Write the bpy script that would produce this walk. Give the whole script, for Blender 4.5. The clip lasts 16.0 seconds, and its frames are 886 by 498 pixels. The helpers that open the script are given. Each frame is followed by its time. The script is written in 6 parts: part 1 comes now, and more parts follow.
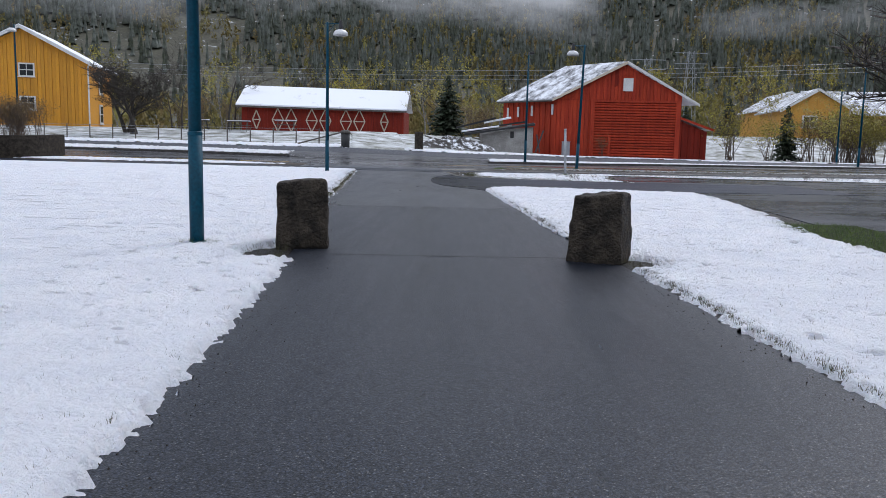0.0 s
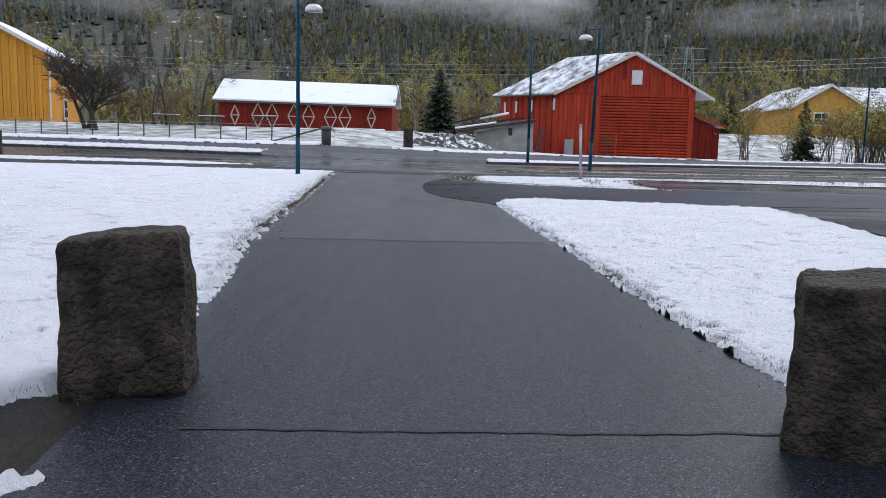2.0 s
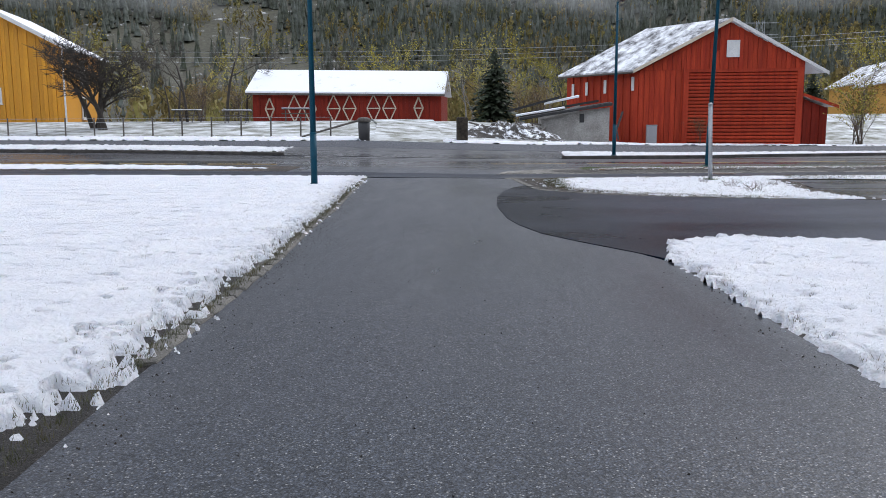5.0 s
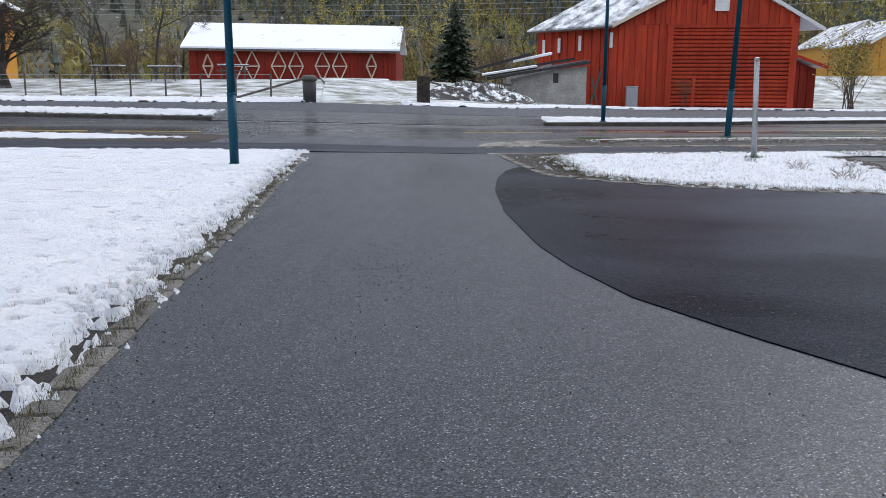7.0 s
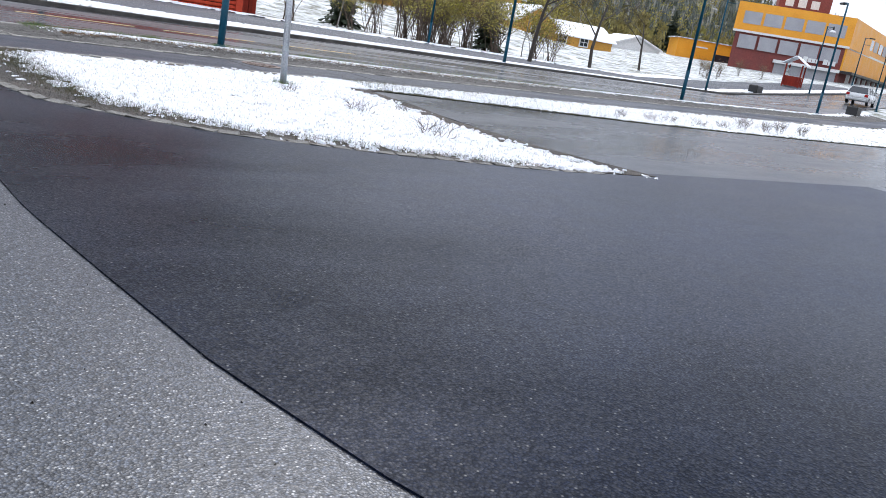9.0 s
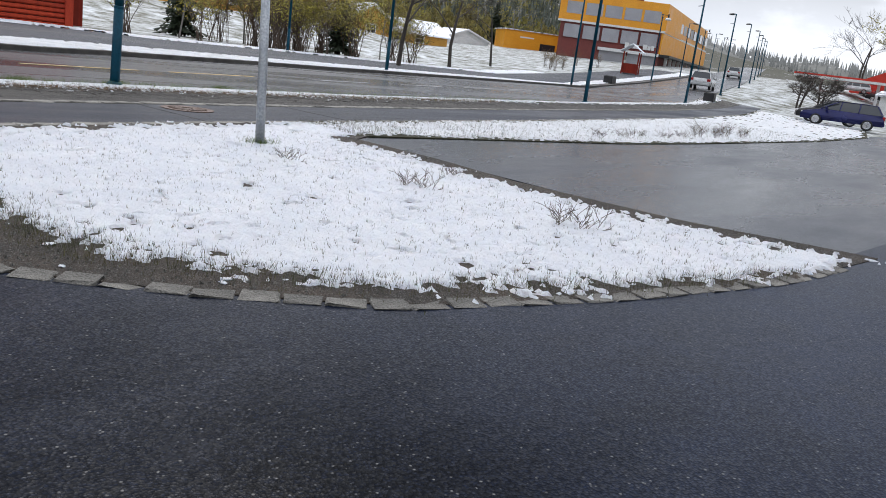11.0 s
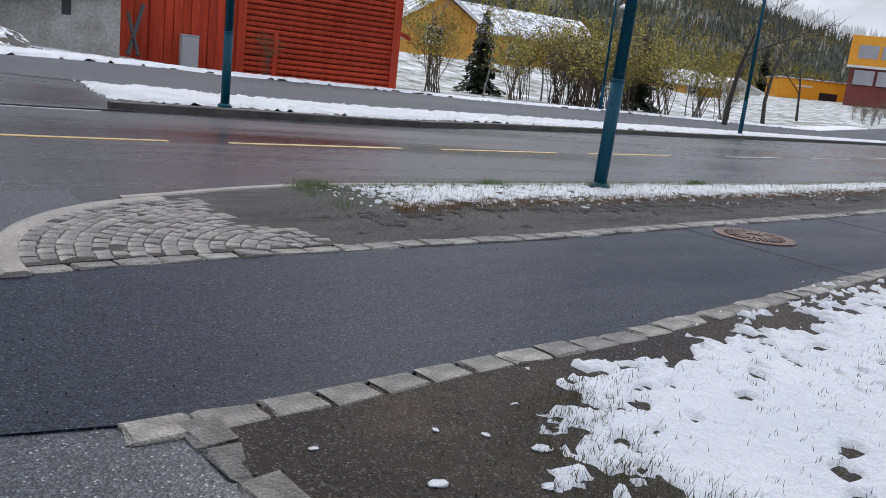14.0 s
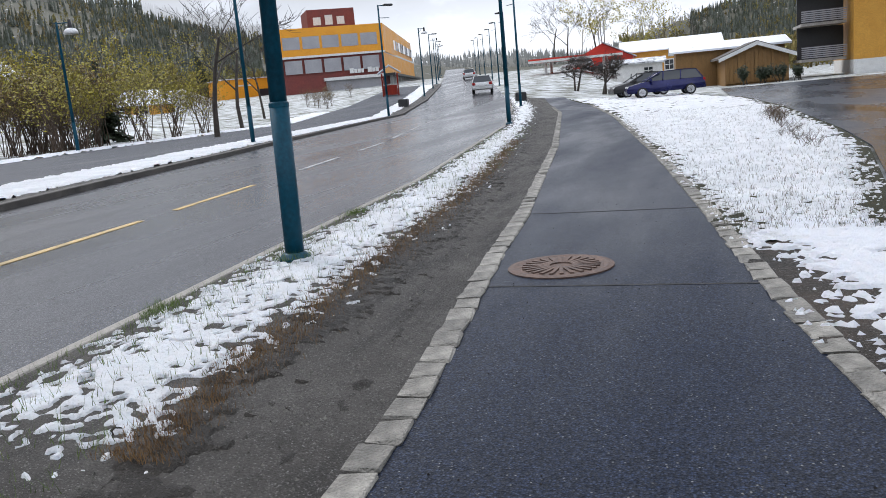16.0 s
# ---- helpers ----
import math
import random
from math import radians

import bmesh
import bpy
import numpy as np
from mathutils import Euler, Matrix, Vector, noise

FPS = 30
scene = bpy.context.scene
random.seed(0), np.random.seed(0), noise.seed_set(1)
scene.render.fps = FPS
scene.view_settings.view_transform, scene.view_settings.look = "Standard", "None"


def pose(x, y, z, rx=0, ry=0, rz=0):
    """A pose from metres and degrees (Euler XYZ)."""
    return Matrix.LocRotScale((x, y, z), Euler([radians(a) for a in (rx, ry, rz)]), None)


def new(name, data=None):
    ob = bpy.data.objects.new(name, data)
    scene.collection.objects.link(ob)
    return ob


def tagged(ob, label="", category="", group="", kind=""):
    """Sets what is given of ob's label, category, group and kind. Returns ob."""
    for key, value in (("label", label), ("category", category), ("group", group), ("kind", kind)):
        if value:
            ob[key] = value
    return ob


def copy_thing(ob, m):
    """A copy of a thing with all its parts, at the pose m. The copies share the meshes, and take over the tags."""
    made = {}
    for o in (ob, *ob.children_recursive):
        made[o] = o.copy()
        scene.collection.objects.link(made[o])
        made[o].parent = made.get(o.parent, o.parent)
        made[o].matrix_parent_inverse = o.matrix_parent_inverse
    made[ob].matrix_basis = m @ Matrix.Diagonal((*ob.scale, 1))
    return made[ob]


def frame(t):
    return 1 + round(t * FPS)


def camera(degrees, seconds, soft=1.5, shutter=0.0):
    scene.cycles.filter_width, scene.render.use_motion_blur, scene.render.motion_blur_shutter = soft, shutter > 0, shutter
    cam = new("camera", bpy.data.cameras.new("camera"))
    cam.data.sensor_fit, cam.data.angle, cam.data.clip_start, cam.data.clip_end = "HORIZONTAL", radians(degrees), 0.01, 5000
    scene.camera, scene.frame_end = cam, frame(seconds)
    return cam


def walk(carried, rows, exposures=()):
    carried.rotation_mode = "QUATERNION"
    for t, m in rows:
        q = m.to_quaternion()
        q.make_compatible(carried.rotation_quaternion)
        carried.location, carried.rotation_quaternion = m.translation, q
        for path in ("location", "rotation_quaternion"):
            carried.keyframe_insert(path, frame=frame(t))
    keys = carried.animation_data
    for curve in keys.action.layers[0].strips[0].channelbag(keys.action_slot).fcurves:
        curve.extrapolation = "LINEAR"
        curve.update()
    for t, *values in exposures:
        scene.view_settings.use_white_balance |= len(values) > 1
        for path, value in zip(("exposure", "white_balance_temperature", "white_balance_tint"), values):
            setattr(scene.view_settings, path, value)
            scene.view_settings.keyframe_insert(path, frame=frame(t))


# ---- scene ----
cam = camera(56.8, 16.0, soft=0.9)
# seconds, x, y, z, yaw, pitch, roll
PATH = [
    (0, 0.000, -0.000, 1.251, -0.00, -7.47, 1.28),
    (0.5, -0.051, 1.250, 1.253, -0.26, -7.46, 1.45),
    (1, -0.101, 2.578, 1.255, -0.73, -7.44, 1.68),
    (1.5, -0.141, 3.974, 1.263, -0.93, -7.50, 1.74),
    (2, -0.143, 5.403, 1.264, -0.73, -7.64, 1.42),
    (2.5, -0.220, 6.789, 1.272, -0.29, -7.67, 1.24),
    (3, -0.296, 8.207, 1.279, -0.10, -7.76, 1.46),
    (3.5, -0.383, 9.629, 1.264, 0.01, -8.14, 1.35),
    (4, -0.495, 11.009, 1.249, 0.44, -8.14, 1.43),
    (4.2, -0.535, 11.556, 1.250, 1.23, -8.19, 1.44),
    (6.3, -0.970, 16.901, 1.280, 4.19, -9.28, -2.47),
    (6.5, -1.024, 17.418, 1.267, 3.77, -10.12, -3.22),
    (7, -1.200, 18.713, 1.265, -0.50, -11.01, 0.14),
    (7.5, -1.353, 19.811, 1.258, -6.86, -12.08, 3.04),
    (8, -1.488, 20.892, 1.251, -20.56, -13.26, 6.67),
    (8.5, -1.560, 21.976, 1.230, -30.29, -13.40, 8.08),
    (8.7, -1.561, 22.378, 1.224, -35.26, -14.40, 9.13),
    (10.8, -1.193, 27.205, 1.232, -57.06, -13.46, 7.27),
    (11, -1.138, 27.605, 1.219, -53.57, -13.33, 7.42),
    (11.5, -0.991, 28.536, 1.205, -46.72, -13.33, 6.83),
    (12, -0.896, 29.511, 1.206, -41.89, -13.19, 6.09),
    (12.5, -0.850, 30.545, 1.192, -38.73, -12.74, 5.83),
    (13, -0.832, 31.590, 1.197, -37.64, -12.10, 7.50),
    (13.5, -0.816, 32.641, 1.164, -37.29, -12.11, 7.25),
    (14, -0.797, 33.689, 1.133, -37.10, -11.99, 6.56),
    (14.5, -0.730, 34.705, 1.140, -37.77, -12.08, 4.51),
    (15, -0.531, 35.649, 1.142, -44.22, -11.79, 1.34),
    (15.5, -0.123, 36.488, 1.181, -56.09, -12.55, -4.51),
    (16, 0.530, 37.190, 1.240, -72.19, -10.65, -5.30),
]
walk(cam, [(t, pose(x, y, z, 90 + pitch, 0, yaw) @ pose(0, 0, 0, 0, 0, roll)) for t, x, y, z, yaw, pitch, roll in PATH],
     exposures=[(0, 0.12, 6100, 14), (2, 0.22, 6100, 14), (4, 0.38, 6200, 13), (6.5, 0.30, 6250, 13), (7.4, 0.48, 6200, 13), (8, 0.83, 6200, 13), (8.6, 0.89, 6150, 13), (11, 0.33, 6450, 12), (12.5, 0.23, 6350, 12), (14, 0.28, 6300, 13), (15, 0.61, 6350, 14), (15.5, 0.89, 6350, 13), (16, 0.49, 6350, 12)])

# ---- world and light: a bright overcast spring morning ----
SUN_EL, SUN_AZ = 48.0, 215.0
world = bpy.data.worlds.new("overcast_sky")
scene.world = world
world.use_nodes = True
wn = world.node_tree
wn.nodes.clear()
w_out = wn.nodes.new("ShaderNodeOutputWorld")
w_bg = wn.nodes.new("ShaderNodeBackground")
w_sky = wn.nodes.new("ShaderNodeTexSky")
w_sky.sky_type, w_sky.sun_disc = "NISHITA", False
w_sky.sun_elevation, w_sky.sun_rotation = radians(SUN_EL), radians(SUN_AZ)
w_tc = wn.nodes.new("ShaderNodeTexCoord")
w_map = wn.nodes.new("ShaderNodeMapping")
w_map.inputs["Scale"].default_value = (1.6, 1.6, 5.0)
w_noise = wn.nodes.new("ShaderNodeTexNoise")
w_noise.inputs["Scale"].default_value, w_noise.inputs["Detail"].default_value = 2.2, 7
w_ramp = wn.nodes.new("ShaderNodeValToRGB")
w_ramp.color_ramp.elements[0].position, w_ramp.color_ramp.elements[0].color = 0.34, (6.2, 6.7, 7.6, 1)
w_ramp.color_ramp.elements[1].position, w_ramp.color_ramp.elements[1].color = 0.62, (9.9, 10.35, 11.1, 1)
w_mix = wn.nodes.new("ShaderNodeMix")
w_mix.data_type = "RGBA"
w_mix.inputs["Factor"].default_value = 0.88
wn.links.new(w_tc.outputs["Generated"], w_map.inputs["Vector"])
wn.links.new(w_map.outputs["Vector"], w_noise.inputs["Vector"])
wn.links.new(w_noise.outputs["Fac"], w_ramp.inputs["Fac"])
wn.links.new(w_sky.outputs["Color"], w_mix.inputs["A"])
wn.links.new(w_ramp.outputs["Color"], w_mix.inputs["B"])
wn.links.new(w_mix.outputs["Result"], w_bg.inputs["Color"])
w_bg.inputs["Strength"].default_value = 0.108
wn.links.new(w_bg.outputs["Background"], w_out.inputs["Surface"])

sun_data = bpy.data.lights.new("sun", "SUN")
sun_data.energy, sun_data.angle, sun_data.color = 1.45, radians(25), (1.0, 0.97, 0.93)
sun = new("sun", sun_data)
sun.matrix_world = pose(0, 0, 60, 90 - SUN_EL, 0, 180 - SUN_AZ + 180)


# ---- materials ----
def nodes_of(name):
    m = bpy.data.materials.new(name)
    m.use_nodes = True
    nt = m.node_tree
    return m, nt, nt.nodes["Principled BSDF"]


def mixed(nt, fac, a, b):
    n = nt.nodes.new("ShaderNodeMix")
    n.data_type = "RGBA"
    for key, v in (("Factor", fac), ("A", a), ("B", b)):
        if hasattr(v, "is_output"):
            nt.links.new(v, n.inputs[key])
        else:
            n.inputs[key].default_value = v if key == "Factor" else (*v, 1)
    return n.outputs["Result"]


def coords(nt, stretch=(1, 1, 1)):
    tc = nt.nodes.new("ShaderNodeTexCoord")
    mp = nt.nodes.new("ShaderNodeMapping")
    mp.inputs["Scale"].default_value = stretch
    nt.links.new(tc.outputs["Object"], mp.inputs["Vector"])
    return mp.outputs["Vector"]


def noise_tex(nt, vec, scale, detail=4, rough=0.55, lo=0.35, hi=0.65):
    n = nt.nodes.new("ShaderNodeTexNoise")
    n.inputs["Scale"].default_value, n.inputs["Detail"].default_value, n.inputs["Roughness"].default_value = scale, detail, rough
    nt.links.new(vec, n.inputs["Vector"])
    return spread(nt, n.outputs["Fac"], lo, hi)


def spread(nt, value, lo, hi, a=0.0, b=1.0):
    r = nt.nodes.new("ShaderNodeMapRange")
    r.inputs["From Min"].default_value, r.inputs["From Max"].default_value = lo, hi
    r.inputs["To Min"].default_value, r.inputs["To Max"].default_value = a, b
    nt.links.new(value, r.inputs["Value"])
    return r.outputs["Result"]


def bumped(nt, bsdf, height, strength, distance):
    b = nt.nodes.new("ShaderNodeBump")
    b.inputs["Strength"].default_value, b.inputs["Distance"].default_value = strength, distance
    nt.links.new(height, b.inputs["Height"])
    nt.links.new(b.outputs["Normal"], bsdf.inputs["Normal"])


def plain(name, c1, c2, scale=3.0, rough=0.6, metal=0.0, bump=0.2, fine=40.0, stretch=(1, 1, 1), dist=0.01, island=0.0, piece=0.0):
    """Two-scale surface: broad tone c1 to c2, fine grain, grain relief; island and piece vary the tone by mesh island or by object."""
    m, nt, bsdf = nodes_of(name)
    vec = coords(nt, stretch)
    broad = noise_tex(nt, vec, scale, 5)
    grain = noise_tex(nt, vec, fine, 3)
    col = mixed(nt, broad, c1, c2)
    dark = mixed(nt, 0.62, col, (0, 0, 0))
    col = mixed(nt, spread(nt, grain, 0, 1, 0.0, 0.5), col, dark)
    if island or piece:
        g = nt.nodes.new("ShaderNodeNewGeometry" if island else "ShaderNodeObjectInfo")
        hs = nt.nodes.new("ShaderNodeHueSaturation")
        k = island or piece
        nt.links.new(spread(nt, g.outputs["Random Per Island" if island else "Random"], 0, 1, 1 - k, 1 + k), hs.inputs["Value"])
        nt.links.new(col, hs.inputs["Color"])
        col = hs.outputs["Color"]
    nt.links.new(col, bsdf.inputs["Base Color"])
    nt.links.new(spread(nt, broad, 0, 1, max(rough - 0.1, 0.03), min(rough + 0.1, 1)), bsdf.inputs["Roughness"])
    bsdf.inputs["Metallic"].default_value = metal
    if bump:
        bumped(nt, bsdf, grain, bump, dist)
    return m


def times(nt, a, b):
    n = nt.nodes.new("ShaderNodeMath")
    n.operation = "MULTIPLY"
    for k, v in enumerate((a, b)):
        if hasattr(v, "is_output"):
            nt.links.new(v, n.inputs[k])
        else:
            n.inputs[k].default_value = v
    return n.outputs[0]


def raised(nt, a, power):
    n = nt.nodes.new("ShaderNodeMath")
    n.operation = "POWER"
    nt.links.new(a, n.inputs[0])
    n.inputs[1].default_value = power
    return n.outputs[0]


def stones(nt, vec, scale):
    """Packed stones: a random tone, a second random tone, and the distance from each one's middle."""
    vor = nt.nodes.new("ShaderNodeTexVoronoi")
    vor.inputs["Scale"].default_value = scale
    nt.links.new(vec, vor.inputs["Vector"])
    sep = nt.nodes.new("ShaderNodeSeparateColor")
    nt.links.new(vor.outputs["Color"], sep.inputs["Color"])
    return sep.outputs["Green"], sep.outputs["Red"], vor.outputs["Distance"]


def asphalt(name, tone, chip, chip_share, wet, streak=(1, 1, 1), tint=(0.86, 0.95, 1.12), grit=90.0, gloss=0.4, relief=0.4, fleck=0.0, shine=0.6, patchy=0.45, dry=0.0, x_span=None):
    """Damp asphalt: packed stones, each with its own tone and wet gloss, sunk joints, damp patches and worn streaks."""
    m, nt, bsdf = nodes_of(name)
    vec = coords(nt)
    green, red, dist = stones(nt, vec, grit)
    damp = noise_tex(nt, coords(nt, streak), patchy, 6, 0.6, 0.36, 0.68)
    if x_span:
        # tone and gloss rise along x from one side to the other
        sep = nt.nodes.new("ShaderNodeSeparateXYZ")
        nt.links.new(vec, sep.inputs["Vector"])
        front = nt.nodes.new("ShaderNodeMath")
        front.operation = "MULTIPLY_ADD"
        nt.links.new(damp, front.inputs[0])
        front.inputs[1].default_value = 0.45
        nt.links.new(spread(nt, sep.outputs["X"], *x_span, 0.0, 0.55), front.inputs[2])
        damp = front.outputs[0]
    blot = noise_tex(nt, vec, 3.5, 5, 0.6, 0.3, 0.7)
    base = mixed(nt, damp, tuple(tone * k * 0.55 for k in tint), tuple((dry or tone * 1.3) * k for k in tint))
    base = mixed(nt, spread(nt, blot, 0, 1, 0, 0.45), base, tuple(tone * 0.4 * k for k in tint))
    stone = mixed(nt, raised(nt, green, 2.2), tuple(chip * 0.02 * k for k in tint), tuple(chip * 0.95 * k for k in tint))
    col = mixed(nt, 0.5, base, stone)
    # binder in the joints is near black
    middle = spread(nt, dist, 0.25, 0.62, 1, 0)
    col = mixed(nt, spread(nt, middle, 0, 1, 0.5, 0.0), col, (tone * 0.12, tone * 0.12, tone * 0.13))
    pale = spread(nt, red, 1 - chip_share, 1 - chip_share * 0.3)
    fleck = fleck or chip
    col = mixed(nt, times(nt, pale, middle), col, (fleck, fleck, fleck * 0.97))
    nt.links.new(col, bsdf.inputs["Base Color"])
    nt.links.new(spread(nt, damp, 0, 1, wet, wet + 0.25), bsdf.inputs["Roughness"])
    bsdf.inputs["IOR"].default_value = 1 + gloss
    wetness = times(nt, spread(nt, raised(nt, red, 1.6), 0, 1, 0.22, shine), spread(nt, middle, 0, 1, 0.6, 1.0))
    if x_span:
        wetness = times(nt, wetness, spread(nt, damp, 0.1, 0.9, 0.3, 1.15))
    nt.links.new(wetness, bsdf.inputs["Specular IOR Level"])
    bumped(nt, bsdf, dist, relief, 0.005)
    return m


def earth(name, dark, light, pebble, share=0.16, rough=0.8, scale=70.0, streak=0.0):
    """Damp ground: soil tones at three scales with scattered small pebbles."""
    m, nt, bsdf = nodes_of(name)
    vec = coords(nt)
    col = mixed(nt, noise_tex(nt, vec, 0.9, 5, 0.6, 0.36, 0.64), dark, light)
    col = mixed(nt, spread(nt, noise_tex(nt, vec, 7, 5, 0.7, 0.35, 0.65), 0, 1, 0, 0.6), col, tuple(c * 0.55 for c in dark))
    if streak:
        track = noise_tex(nt, coords(nt, (0.16, 1.0, 1)), 4.2, 4, 0.6, 0.50, 0.66)
        col = mixed(nt, spread(nt, track, 0, 1, 0, streak), col, tuple(c * 0.25 for c in dark))
    grain = noise_tex(nt, vec, 85, 4, 0.8, 0.35, 0.65)
    col = mixed(nt, spread(nt, grain, 0, 1, 0, 0.65), col, tuple(c * 0.35 for c in dark))
    green, red, dist = stones(nt, vec, scale)
    there = times(nt, spread(nt, red, 1 - share, 1 - share * 0.5), spread(nt, dist, 0.25, 0.6, 1, 0))
    tint = mixed(nt, raised(nt, green, 2.4), tuple(c * 0.4 for c in dark), pebble)
    nt.links.new(mixed(nt, there, col, tint), bsdf.inputs["Base Color"])
    bsdf.inputs["Roughness"].default_value = rough
    bsdf.inputs["Specular IOR Level"].default_value = 0.3
    both = nt.nodes.new("ShaderNodeMath")
    both.operation = "ADD"
    nt.links.new(grain, both.inputs[0])
    nt.links.new(there, both.inputs[1])
    bumped(nt, bsdf, both.outputs[0], 0.9, 0.012)
    return m


def snow_stuff(name, c1=(0.87, 0.885, 0.915), c2=(0.78, 0.805, 0.855), thin=0.64, litter=(0.26, 0.26, 0.20)):
    m, nt, bsdf = nodes_of(name)
    vec = coords(nt)
    col = mixed(nt, noise_tex(nt, vec, 1.6, 6), c1, c2)
    fine = noise_tex(nt, vec, 38, 5, 0.75)
    stipple = noise_tex(nt, vec, 46, 4, 0.8, thin, thin + 0.07)
    worn = noise_tex(nt, vec, 2.6, 5, 0.6, 0.38, 0.62)
    col = mixed(nt, spread(nt, fine, 0, 1, 0, 0.10), col, (0.50, 0.55, 0.63))
    col = mixed(nt, times(nt, stipple, spread(nt, worn, 0, 1, 0.35, 1.0)), col, litter)
    nt.links.new(col, bsdf.inputs["Base Color"])
    bsdf.inputs["Roughness"].default_value = 0.7
    bsdf.inputs["Subsurface Weight"].default_value = 0.12
    bsdf.inputs["Subsurface Radius"].default_value = (0.02, 0.03, 0.04)
    lumps = nt.nodes.new("ShaderNodeMath")
    lumps.operation = "MULTIPLY_ADD"
    nt.links.new(noise_tex(nt, vec, 13, 5, 0.65, 0.3, 0.7), lumps.inputs[0])
    lumps.inputs[1].default_value = 2.0
    nt.links.new(fine, lumps.inputs[2])
    bumped(nt, bsdf, lumps.outputs[0], 0.75, 0.032)
    return m


def patchy_snow(name, bare, snow=(0.8, 0.83, 0.87), scale=2.0, lo=0.42, hi=0.56, stretch=(1, 1, 1), rough=0.8, fine=25.0):
    """Bare surface with thin snow left in ragged patches."""
    m, nt, bsdf = nodes_of(name)
    vec = coords(nt, stretch)
    cover = noise_tex(nt, vec, scale, 9, 0.68, lo, hi)
    b2 = mixed(nt, noise_tex(nt, vec, fine, 4), bare, tuple(c * 0.45 for c in bare))
    nt.links.new(mixed(nt, cover, b2, snow), bsdf.inputs["Base Color"])
    bsdf.inputs["Roughness"].default_value = rough
    bumped(nt, bsdf, cover, 0.4, 0.03)
    return m


def glassy(name, tint=(0.02, 0.025, 0.03), rough=0.06):
    m, nt, bsdf = nodes_of(name)
    bsdf.inputs["Base Color"].default_value = (*tint, 1)
    bsdf.inputs["Roughness"].default_value = rough
    bsdf.inputs["Specular IOR Level"].default_value = 0.8
    return m


